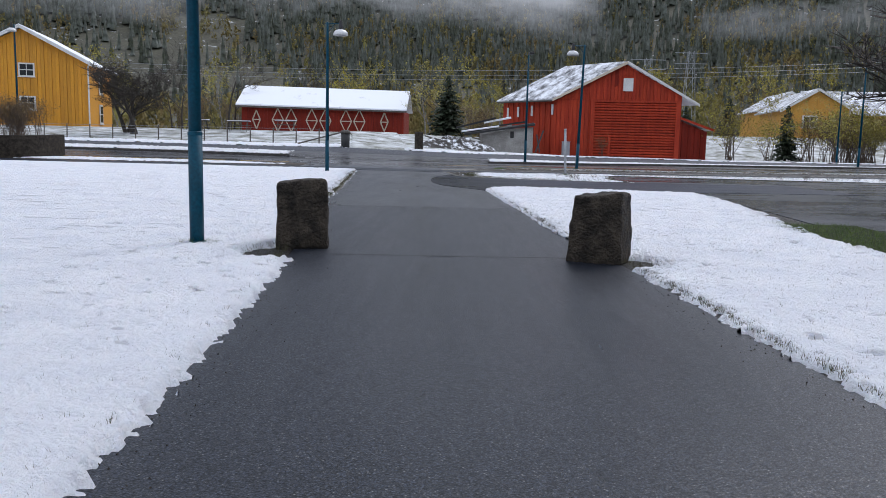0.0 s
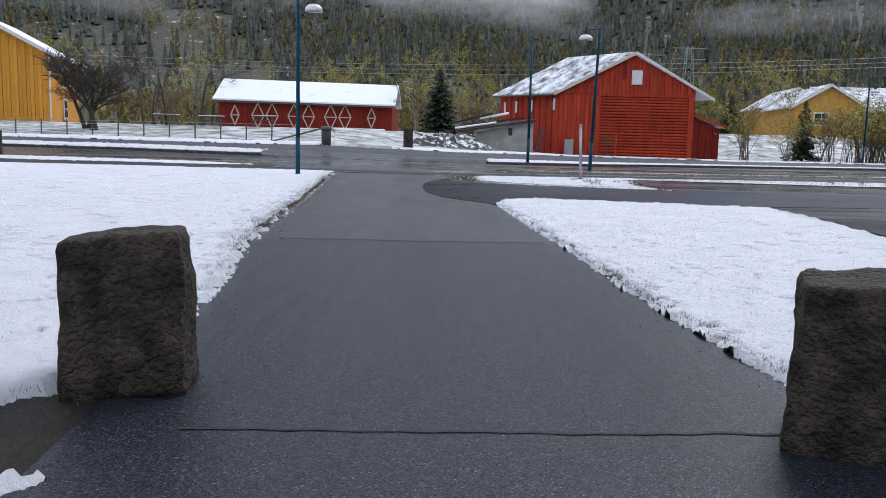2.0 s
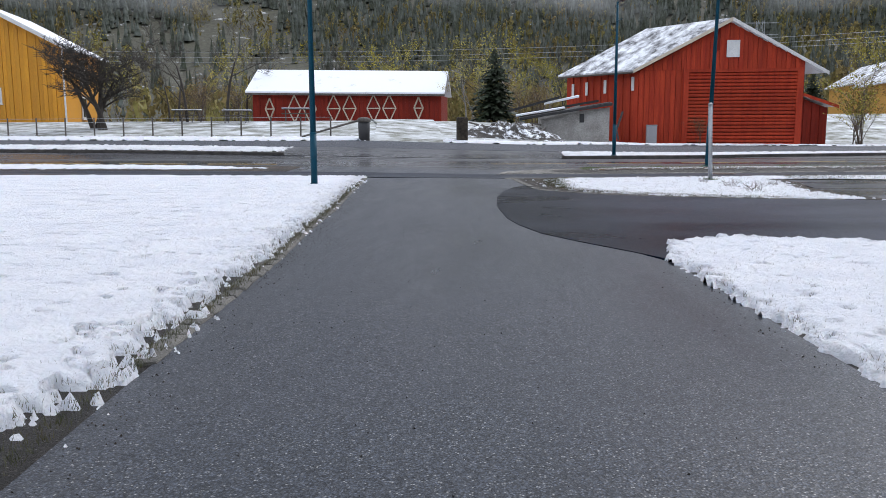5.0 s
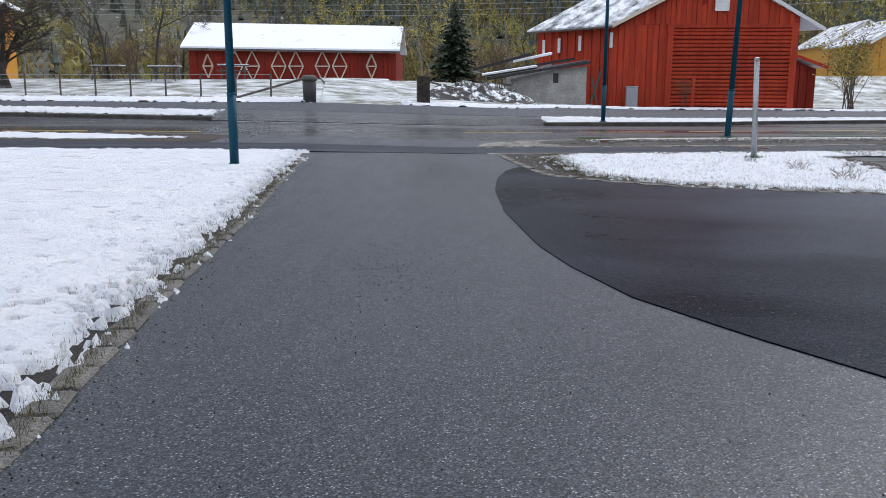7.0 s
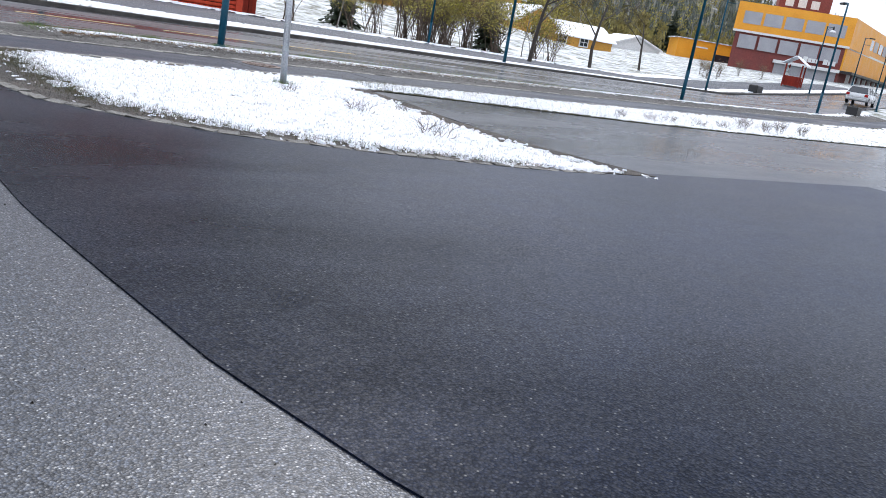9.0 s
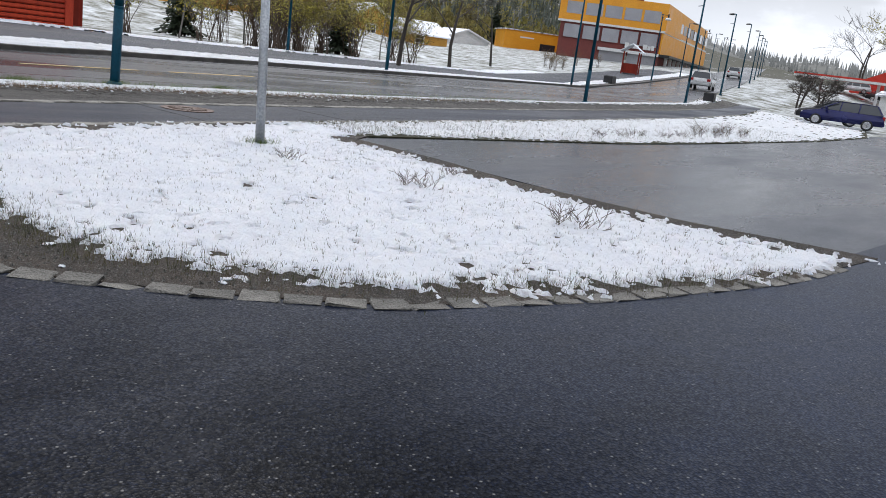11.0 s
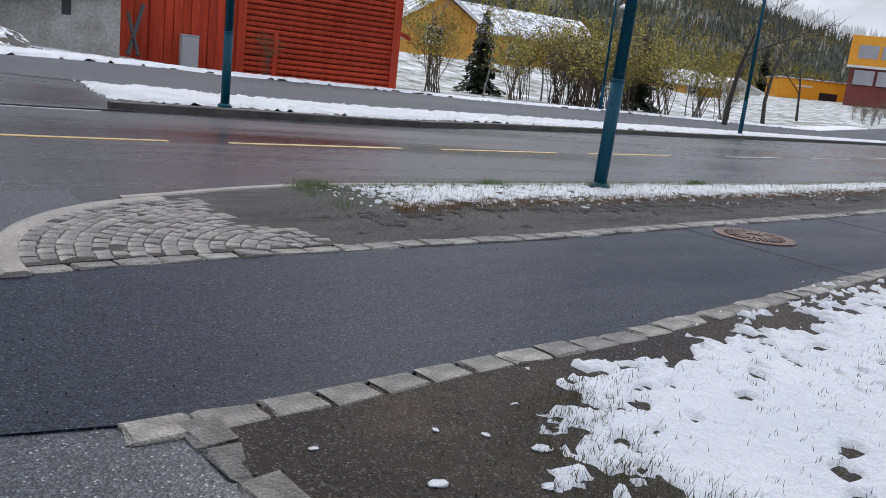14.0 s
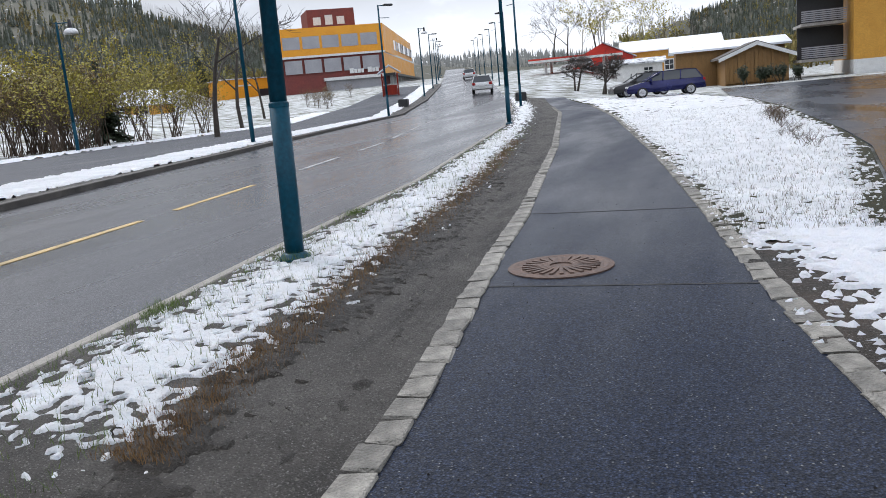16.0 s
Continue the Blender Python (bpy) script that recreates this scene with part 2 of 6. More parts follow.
M = {
    "path": asphalt("old_asphalt", 0.018, 0.11, 0.05, 0.26, (1.6, 0.16, 1), (0.76, 0.94, 1.34), 125.0, 0.47, 0.22, 0.15),
    "worn": asphalt("worn_grey_asphalt", 0.036, 0.17, 0.08, 0.26, (1.2, 0.22, 1), (0.84, 0.97, 1.24), 115.0, 0.53, 0.22, 0.26),
    "patch": asphalt("new_dark_asphalt", 0.005, 0.016, 0.02, 0.24, (0.45, 1.0, 1), (0.50, 0.87, 2.0), 95.0, 0.28, 0.15, 0.12, 0.7, 0.5, 0.062, (0.4, 4.5)),
    "lot": asphalt("wet_car_park_asphalt", 0.026, 0.07, 0.03, 0.16, (0.3, 1.0, 1), (0.72, 0.93, 1.4), 95.0, 0.42, 0.14, 0.14, 0.7, 0.4, 0.055),
    "walk": asphalt("footway_asphalt", 0.020, 0.085, 0.025, 0.30, (0.3, 1.2, 1), (0.62, 0.90, 1.70), 115.0, 0.28, 0.18, 0.16),
    "far_walk": asphalt("dry_grey_asphalt", 0.13, 0.30, 0.1, 0.55, (0.3, 1.2, 1), (0.90, 0.97, 1.12), 90.0, 0.3, 0.2),
    "road": asphalt("road_asphalt", 0.055, 0.15, 0.14, 0.14, (0.10, 1.2, 1), (0.98, 0.97, 1.1), 100.0, 0.42, 0.16, 0.0, 0.7),
    "lawn": asphalt("green_grass", 0.06, 0.12, 0.2, 0.7, (1, 1, 1), (0.75, 1.1, 0.30), 60.0, 0.2, 0.6, 0.0, 0.2),
    "snow": snow_stuff("wet_snow"),
    "snow_thin": snow_stuff("thin_grassy_snow", (0.85, 0.865, 0.885), (0.70, 0.72, 0.74), 0.60, (0.17, 0.17, 0.09)),
    "roof_snow": patchy_snow("snow_on_roof", (0.16, 0.15, 0.14), scale=1.1, lo=0.30, hi=0.46),
    "roof_thin": patchy_snow("thin_snow_on_slates", (0.12, 0.12, 0.125), scale=1.3, lo=0.38, hi=0.60),
    "rubble": patchy_snow("snowy_rubble", (0.05, 0.044, 0.038), scale=2.4, lo=0.50, hi=0.60),
    "roof_full": patchy_snow("full_snow_roof", (0.55, 0.56, 0.58), scale=0.9, lo=0.2, hi=0.4),
    "ground": patchy_snow("grassland_with_snow", (0.11, 0.11, 0.06), (0.60, 0.63, 0.65), scale=0.7, lo=0.38, hi=0.64),
    "soil": earth("damp_gravel_soil", (0.030, 0.024, 0.018), (0.13, 0.092, 0.062), (0.25, 0.23, 0.20), 0.9, 0.7, 95.0),
    "verge": earth("muddy_verge_grit", (0.070, 0.063, 0.054), (0.17, 0.158, 0.142), (0.27, 0.26, 0.245), 0.85, 0.7, 120.0, 0.9),
    "mud": earth("wet_black_mud", (0.020, 0.016, 0.012), (0.046, 0.037, 0.027), (0.15, 0.14, 0.12), 0.5, 0.55, 90.0),
    "turf": earth("winter_turf", (0.035, 0.036, 0.016), (0.08, 0.075, 0.035), (0.13, 0.12, 0.06), 0.25, 0.85, 50.0),
    "hill": patchy_snow("hillside_ground", (0.07, 0.068, 0.04), scale=0.14, lo=0.60, hi=0.72, fine=0.6),
    "stone": plain("rough_granite", (0.020, 0.017, 0.013), (0.085, 0.069, 0.052), 7.0, 0.75, bump=1.0, fine=34, dist=0.022),
    "kerb": plain("granite_sett", (0.14, 0.132, 0.112), (0.35, 0.332, 0.29), 7.0, 0.6, bump=1.0, fine=60, dist=0.010, piece=0.30),
    "kerb_dirty": plain("muddy_granite_sett", (0.085, 0.080, 0.066), (0.21, 0.20, 0.175), 6.0, 0.65, bump=1.0, fine=60, dist=0.012, piece=0.25),
    "kerb_long": plain("granite_kerb", (0.2, 0.185, 0.16), (0.31, 0.29, 0.255), 4.0, 0.65, bump=0.6, fine=60, dist=0.006),
    "kerb_dark": plain("muddy_granite_kerb", (0.035, 0.031, 0.027), (0.10, 0.092, 0.08), 3.0, 0.7, bump=0.6, fine=40, dist=0.01),
    # shade between the barn planks, put into a dark red colour
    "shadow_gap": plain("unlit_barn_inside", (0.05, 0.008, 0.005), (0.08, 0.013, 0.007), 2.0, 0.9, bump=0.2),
    "red": plain("red_barn_paint", (0.36, 0.034, 0.014), (0.50, 0.062, 0.024), 1.1, 0.65, bump=0.5, fine=18, stretch=(5, 5, 0.5), piece=0.16),
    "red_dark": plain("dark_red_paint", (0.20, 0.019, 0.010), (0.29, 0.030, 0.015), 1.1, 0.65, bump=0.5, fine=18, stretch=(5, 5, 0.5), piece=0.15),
    "cream": plain("cream_painted_wood", (0.72, 0.62, 0.48), (0.62, 0.52, 0.40), 3, 0.55, bump=0.2),
    "white": plain("white_painted_wood", (0.8, 0.8, 0.78), (0.7, 0.7, 0.68), 3, 0.5, bump=0.15),
    "yellow": plain("yellow_painted_boards", (0.66, 0.28, 0.008), (0.74, 0.34, 0.018), 1.2, 0.6, bump=0.3, fine=16, stretch=(4, 4, 0.5), piece=0.12),
    "ochre": plain("ochre_painted_boards", (0.58, 0.28, 0.03), (0.66, 0.34, 0.05), 1.2, 0.6, bump=0.3, fine=16),
    "orange": plain("orange_cladding", (0.80, 0.33, 0.012), (0.86, 0.38, 0.02), 0.6, 0.45, bump=0.05),
    "brick": plain("dark_red_brick", (0.17, 0.035, 0.028), (0.22, 0.05, 0.04), 0.6, 0.7, bump=0.4, fine=5),
    "grey_panel": plain("grey_facade_panel", (0.33, 0.33, 0.35), (0.4, 0.4, 0.42), 0.5, 0.4, bump=0.05),
    "concrete": plain("stained_concrete", (0.30, 0.285, 0.26), (0.44, 0.425, 0.40), 1.4, 0.8, bump=0.6, fine=14, dist=0.02),
    "timber": plain("grey_old_timber", (0.07, 0.06, 0.05), (0.14, 0.125, 0.11), 3, 0.8, bump=0.5, fine=20),
    "brown": plain("brown_stained_boards", (0.22, 0.115, 0.03), (0.28, 0.15, 0.045), 1.5, 0.6, bump=0.3, fine=14, stretch=(4, 4, 0.4)),
    "pole": plain("petrol_blue_painted_steel", (0.001, 0.048, 0.080), (0.002, 0.066, 0.108), 2.0, 0.5, metal=0.0, bump=0.08, fine=30),
    "galv": plain("galvanised_steel", (0.34, 0.36, 0.38), (0.45, 0.47, 0.48), 6, 0.45, metal=0.7, bump=0.1),
    "black": plain("black_metal", (0.012, 0.012, 0.013), (0.022, 0.022, 0.024), 6, 0.45, bump=0.1),
    "lamp_white": plain("white_lamp_dome", (0.75, 0.76, 0.76), (0.8, 0.8, 0.8), 6, 0.3, bump=0.0),
    "iron": plain("rusty_cast_iron", (0.075, 0.045, 0.033), (0.16, 0.105, 0.082), 9, 0.6, metal=0.4, bump=0.5, fine=50),
    "line_yellow": plain("worn_yellow_paint", (0.55, 0.36, 0.10), (0.34, 0.25, 0.11), 4, 0.6, bump=0.3, fine=60),
    "line_white": plain("worn_white_paint", (0.40, 0.40, 0.40), (0.20, 0.20, 0.21), 4, 0.6, bump=0.3, fine=60),
    "bark": plain("dark_bark", (0.035, 0.028, 0.022), (0.075, 0.062, 0.05), 5, 0.85, bump=0.8, fine=30),
    "birch": plain("pale_birch_bark", (0.3, 0.29, 0.27), (0.13, 0.115, 0.10), 5, 0.75, bump=0.4, fine=20, stretch=(1, 1, 4)),
    "twig": plain("brown_twigs", (0.075, 0.05, 0.036), (0.12, 0.085, 0.06), 6, 0.8, bump=0.2),
    "leaf": plain("young_yellow_green_leaves", (0.26, 0.235, 0.020), (0.37, 0.31, 0.030), 0.8, 0.6, bump=0, island=0.45),
    "leaf_dry": plain("ochre_spring_leaves", (0.15, 0.095, 0.025), (0.22, 0.14, 0.04), 0.8, 0.6, bump=0, island=0.4),
    "needle": plain("dark_spruce_needles", (0.018, 0.032, 0.014), (0.038, 0.052, 0.024), 1.5, 0.7, bump=0, island=0.4),
    # distance haze is painted in: the frost tone is lightened to grey-green
    "far_spruce": patchy_snow("frosted_spruce", (0.056, 0.066, 0.036), (0.30, 0.33, 0.31), scale=0.13, lo=0.42, hi=1.0, fine=0.9),
    "far_birch": plain("far_birch_crowns", (0.21, 0.195, 0.045), (0.23, 0.165, 0.06), 0.03, 0.8, bump=0, fine=0.8, island=0.4),
    "grass": plain("grass_blades", (0.05, 0.06, 0.018), (0.11, 0.09, 0.035), 3, 0.7, bump=0, island=0.4),
    "dry_blade": plain("dry_brown_grass", (0.14, 0.075, 0.025), (0.22, 0.13, 0.05), 3, 0.7, bump=0, island=0.5),
    "green_blade": plain("green_grass_blades", (0.07, 0.13, 0.02), (0.14, 0.19, 0.04), 3, 0.7, bump=0, island=0.4),
    "glass": glassy("dark_window_glass"),
    "silver": plain("silver_car_paint", (0.62, 0.63, 0.63), (0.66, 0.67, 0.67), 2, 0.25, metal=0.2, bump=0),
    "blue_car": plain("dark_blue_car_paint", (0.012, 0.014, 0.085), (0.016, 0.02, 0.11), 2, 0.18, metal=0.3, bump=0),
    "tyre": plain("black_rubber", (0.012, 0.012, 0.012), (0.02, 0.02, 0.02), 8, 0.8, bump=0.2),
    "rim": plain("alloy_rim", (0.5, 0.5, 0.52), (0.6, 0.6, 0.62), 8, 0.3, metal=0.9, bump=0),
    "tail": plain("red_tail_lamp", (0.35, 0.01, 0.01), (0.4, 0.015, 0.015), 8, 0.15, bump=0),
    "sign_red": plain("red_sign_plate", (0.62, 0.03, 0.015), (0.66, 0.04, 0.02), 2, 0.4, bump=0),
}


for key in ("pole", "stone", "red", "red_dark"):
    M[key].node_tree.nodes["Principled BSDF"].inputs["Specular IOR Level"].default_value = 0.2


# ---- shapes ----
def part(name, bm, material, parent=None, label="", smooth=False):
    me = bpy.data.meshes.new(name)
    bm.to_mesh(me)
    bm.free()
    me.materials.append(M[material])
    if smooth:
        me.polygons.foreach_set("use_smooth", [True] * len(me.polygons))
    ob = new(name, me)
    if parent:
        ob.parent = parent
    if label:
        ob["label"] = label
    return ob


def thing(name, m, label, category, group="", kind=""):
    ob = new(name)
    ob.empty_display_size = 0.2
    ob.matrix_world = m
    return tagged(ob, label, category, group, kind)


def box(bm, x0, x1, y0, y1, z0, z1, m=None, bev=0.0):
    vs = [bm.verts.new((x, y, z)) for x in (x0, x1) for y in (y0, y1) for z in (z0, z1)]
    fs = [bm.faces.new([vs[i] for i in q]) for q in ((0, 1, 3, 2), (4, 6, 7, 5), (0, 4, 5, 1), (2, 3, 7, 6), (0, 2, 6, 4), (1, 5, 7, 3))]
    if bev:
        es = list({e for f in fs for e in f.edges})
        r = bmesh.ops.bevel(bm, geom=es, offset=bev, segments=1, affect="EDGES")
        vs = list({v for f in r["faces"] for v in f.verts} | {v for v in vs if v.is_valid})
    if m is not None:
        for v in vs:
            v.co = m @ v.co
    return bm


def B(*args, **kw):
    return box(bmesh.new(), *args, **kw)


def tube(bm, pts, radii, sides=8, cap=True):
    rings = []
    for i, p in enumerate(pts):
        p = Vector(p)
        a = Vector(pts[max(i - 1, 0)])
        b = Vector(pts[min(i + 1, len(pts) - 1)])
        d = (b - a).normalized()
        u = d.orthogonal().normalized() if abs(d.z) < 0.9 else (Vector((1, 0, 0)) - d * d.x).normalized()
        v = d.cross(u)
        rings.append([bm.verts.new(p + (u * math.cos(k * math.tau / sides) + v * math.sin(k * math.tau / sides)) * radii[i]) for k in range(sides)])
    for r0, r1 in zip(rings, rings[1:]):
        for k in range(sides):
            bm.faces.new((r0[k], r0[(k + 1) % sides], r1[(k + 1) % sides], r1[k]))
    if cap and sides > 2:
        bm.faces.new(rings[0][::-1])
        bm.faces.new(rings[-1])
    return bm


def lathe(bm, prof, sides=20, m=None):
    rings = []
    for r, z in prof:
        rings.append([bm.verts.new((r * math.cos(k * math.tau / sides), r * math.sin(k * math.tau / sides), z)) for k in range(sides)])
    for a, b in zip(rings, rings[1:]):
        for k in range(sides):
            bm.faces.new((a[k], a[(k + 1) % sides], b[(k + 1) % sides], b[k]))
    bm.faces.new(rings[0][::-1])
    bm.faces.new(rings[-1])
    if m is not None:
        bm.transform(m)
    return bm


def prism(bm, poly, off):
    """A plate: the polygon poly (points) pushed along off."""
    a = [bm.verts.new(p) for p in poly]
    b = [bm.verts.new(Vector(p) + Vector(off)) for p in poly]
    bm.faces.new(a[::-1])
    bm.faces.new(b)
    n = len(a)
    for i in range(n):
        bm.faces.new((a[i], a[(i + 1) % n], b[(i + 1) % n], b[i]))
    bmesh.ops.recalc_face_normals(bm, faces=bm.faces)
    return bm


def curve_fn(xs, ys):
    xs, ys = np.array(xs, float), np.array(ys, float)
    return lambda x: float(np.interp(x, xs, ys))


def nz(x, y, s, k=0.0):
    return noise.noise(Vector((x * s, y * s, k)))


# ---- the lie of the land ----
def flat_lie(x, y):
    z = sum(float(np.interp(y + d, (-20, 0, 8, 16, 22, 28, 34, 40, 46, 54), (0, 0, .02, .02, -.01, -.03, -.09, -.07, .08, .16))) for d in (-1.5, 0, 1.5)) / 3
    s = float(np.interp(x, (-60, -7, 0, 8, 20), (.07, .08, .05, .018, .004)))
    return z + min(max(y - 46, 0) * s, 1.75) + max(x - 50, 0) * .04 * min(max((y - 42) / 10, 0), 1)


path_l = curve_fn((-9, 2.7, 5.4, 8.7, 12.2, 14.4, 17.3, 21.5, 23.8, 26.9, 30.3, 34.2, 36.9), (-1.15, -1.30, -1.45, -1.64, -1.95, -2.24, -2.44, -2.69, -2.90, -3.09, -3.42, -3.76, -3.98))
path_r = curve_fn((-9, 3.9, 5.7, 8, 12.3, 14.8, 16.6, 21.6), (2.7, 2.17, 2.03, 1.89, 1.51, 1.43, 1.31, 1.12))
walk_n = curve_fn((-60, -11, -4, .2, 1.2, 2.5, 3.7, 5.9, 9.4, 14.8, 30, 44.5, 60), (38.6, 37.3, 36.9, 36.15, 36.28, 36.38, 36.56, 36.87, 37.26, 37.9, 40.0, 42.55, 46.2))
walk_f = curve_fn((-60, -12, -5, -.2, .5, 1.85, 3.7, 6.85, 8.7, 17.8, 36.2, 60), (41.8, 40.2, 39.4, 38.02, 38.14, 38.26, 38.36, 38.72, 38.88, 40.0, 42.75, 47.6))
road_n = curve_fn((-80, -30, -15, -8, 0, .64, 1.1, 1.43, 2.42, 3.3, 5.5, 7, 12.4, 27.5, 48, 66, 100, 260), (47, 44.6, 43.4, 42.4, 40.0, 40.02, 40.08, 40.24, 40.54, 40.68, 40.82, 40.95, 41.3, 43.3, 47.4, 52, 61, 108))
road_f = curve_fn((-80, -30, -17, -9.4, 1, 4, 8.3, 10, 15.2, 25.4, 48, 66, 100, 260), (52, 49.6, 48.6, 47.6, 46.2, 46.4, 46.7, 47.2, 48.3, 50.4, 54.4, 58.4, 67.5, 114))
fwalk_n = curve_fn((-80, -30, -18, -10, 2.8, 8, 13, 22, 35, 50, 66, 100, 260), (54, 52, 51.6, 50.4, 49.6, 49.9, 50.8, 52.7, 54.6, 57.2, 61, 70.5, 117))
def lie(x, y):
    """Height of the ground, with the low bank of the verge between footway and road."""
    z = flat_lie(x, y)
    if y > 76 and 18 < x < 76:
        u = min((y - 76) / 16, 1)
        z += 2.3 * u * u * (3 - 2 * u) * min((x - 18) / 10, 1, (76 - x) / 14)
    if 1.9 < x < 60 and 38 < y < 52:
        a, b = walk_f(x), road_n(x)
        if a < y < b:
            z += 0.085 * math.sin(math.pi * ((y - a) / (b - a)) ** 1.3) * min((x - 1.9) / 2, 1)
    return z


fwalk_f = curve_fn((-80, -30, -11, 2, 6.7, 17, 30, 50, 66, 100, 260), (56.5, 54.4, 53.0, 53.5, 56.5, 59.6, 61.5, 62.6, 65.6, 75, 121))


def sheet(name, lows, highs, stations, across, lift, material, label, axis="x", crown=0.0, cap=None):
    """A strip of ground between two edge curves, following the lie of the land. axis x: the stations run along x."""
    bm = bmesh.new()
    grid = []
    for s in stations:
        a, b = lows(s), highs(s)
        row = []
        for i in range(across + 1):
            u = i / across
            t = a + (b - a) * u
            x, y = (s, t) if axis == "x" else (t, s)
            y = min(y, cap(x)) if cap else y
            row.append(bm.verts.new((x, y, lie(x, y) + lift + crown * 4 * u * (1 - u))))
        grid.append(row)
    for r0, r1 in zip(grid, grid[1:]):
        for i in range(across):
            bm.faces.new((r0[i], r1[i], r1[i + 1], r0[i + 1]))
    bmesh.ops.recalc_face_normals(bm, faces=bm.faces)
    if sum(f.normal.z for f in bm.faces) < 0:
        bmesh.ops.reverse_faces(bm, faces=bm.faces)
    for line in (grid[0], grid[-1], [r[0] for r in grid], [r[-1] for r in grid]):
        rim = [(bm.verts.new(v.co), bm.verts.new(v.co - Vector((0, 0, 0.02)))) for v in line]
        for p, q in zip(rim, rim[1:]):
            bm.faces.new((p[0], q[0], q[1], p[1]))
    return tagged(part(name, bm, material, smooth=True), label, kind="structure")


def steps(a, b, d):
    n = max(1, round((b - a) / d))
    return [a + (b - a) * i / n for i in range(n + 1)]


# one sheet of ground from underfoot to the foot of the hills and up them
def hill(x, y):
    dx, dy = x - 10, y - 40
    r, az = math.hypot(dx, dy), math.degrees(math.atan2(dx, dy))
    top = float(np.interp(az, (-180, -120, -70, -30, 20, 38, 50, 60, 68, 76, 84, 95, 115, 150, 180), (6, 8, 13, 16, 15.5, 12, 7, 4.6, 3.0, 1.0, 1.2, 4, 9, 8, 6)))
    u = min(max((r - 230) / 1000, 0), 1)
    u = u * u * (3 - 2 * u)
    rough = noise.fractal(Vector((x * 0.004, y * 0.004, 3)), 1, 2, 4) * 28 * u
    return math.tan(radians(top)) * 1230 * u + rough


gx = [-3000, -1800] + steps(-1250, -160, 44) + steps(-130, -30, 10) + steps(-28, 52, 1.0) + steps(60, 180, 10) + steps(210, 1300, 44) + [1450, 1800, 3000]
gy = [-3000, -1200, -500, -200, -80] + steps(-40, -14, 6) + steps(-12, 70, 1.0) + steps(76, 160, 7) + steps(200, 1300, 44) + [1500, 1900, 3000]
bm = bmesh.new()
grid = []
for x in gx:
    grid.append([bm.verts.new((x, y, lie(min(max(x, -60), 150), min(y, 120)) - 0.06 + hill(x, y))) for y in gy])
for r0, r1 in zip(grid, grid[1:]):
    for i in range(len(gy) - 1):
        bm.faces.new((r0[i], r1[i], r1[i + 1], r0[i + 1]))
ground = tagged(part("ground", bm, "ground", smooth=True), "rough winter grassland with thin patchy snow", kind="structure")
ground.data.materials.append(M["hill"])
for f in ground.data.polygons:
    f.material_index = 1 if math.hypot(f.center.x - 10, f.center.y - 40) > 210 else 0

# paths and roads
sheet("path", path_l, path_r, steps(-9, 15.38, 0.6), 8, 0.0, "path", "damp grey asphalt footpath between snowy lawns", "y")
sheet("path_mouth", path_l, lambda y: path_r(y) if y < 21.6 else (0.95 if y < 31.5 else 0.75 - 0.10 * (y - 31.5)), steps(15.38, 36.6, 0.5), 8, 0.0, "worn", "worn grey asphalt widening towards the road", "y")
drive_west = curve_fn((21.6, 22.2, 22.85, 23.7, 24.6, 25.45, 26.4, 27.5, 29.5, 31.05, 31.55, 32.45, 33.07, 33.4), (1.14, 0.84, 0.46, 0.03, -0.20, -0.34, -0.40, -0.46, -0.42, -0.28, -0.20, -0.03, 0.22, 0.38))
drive_east = curve_fn((21.6, 22.3, 23.4, 28.6, 29.0, 30.4, 31.5, 33.3), (1.2, 1.9, 12.0, 12.0, 5.0, 1.6, 0.62, 0.40))
sheet("driveway", drive_west, drive_east, steps(21.6, 33.3, 0.3), 12, 0.008, "patch", "new black asphalt driveway, damp, with a curved joint", "y")
sheet("parking_area", lambda y: float(np.interp(y, (9, 14, 21.5, 22.6, 23, 29, 31, 34, 36), (5.9, 6.2, 6.9, 6.9, 3.0, 5.0, 6.5, 7.0, 7.2))), lambda y: 60.0, steps(-8, 35.6, 0.8), 30, 0.0, "lot", "wet dark grey asphalt parking area", "y", cap=lambda x: float(np.interp(x, (6.9, 7.0, 14.2, 18, 28.5, 40, 54), (35.7, 35.7, 34.7, 34.55, 34.55, 35.15, 37.9))))
sheet("pavement_footway", walk_n, walk_f, steps(-60, 60, 0.6), 5, 0.008, "walk", "dark damp asphalt footway edged with setts")
sheet("crossing", walk_f, lambda x: road_n(x) + 0.3, steps(-7.5, 0.6, 0.5), 4, 0.004, "worn", "grey asphalt mouth of the path at the road")
sheet("road_corner", lambda x: 39.7, lambda x: road_n(x) + 0.25, steps(0.2, 2.6, 0.4), 3, 0.001, "road", "wet asphalt at the kerbed corner")
sheet("road", road_n, road_f, steps(-80, 260, 1.0), 10, 0.0, "road", "wet grey asphalt road with a yellow centre line", crown=0.02)
sheet("far_footway", fwalk_n, fwalk_f, steps(-80, 110, 1.0), 4, 0.03, "far_walk", "grey footway across the road")
sheet("far_crossing", lambda x: road_f(x) - 0.2, lambda x: fwalk_n(x) + 0.2, steps(-9.5, 2.7, 0.6), 4, 0.025, "road", "grey asphalt side-road mouth")


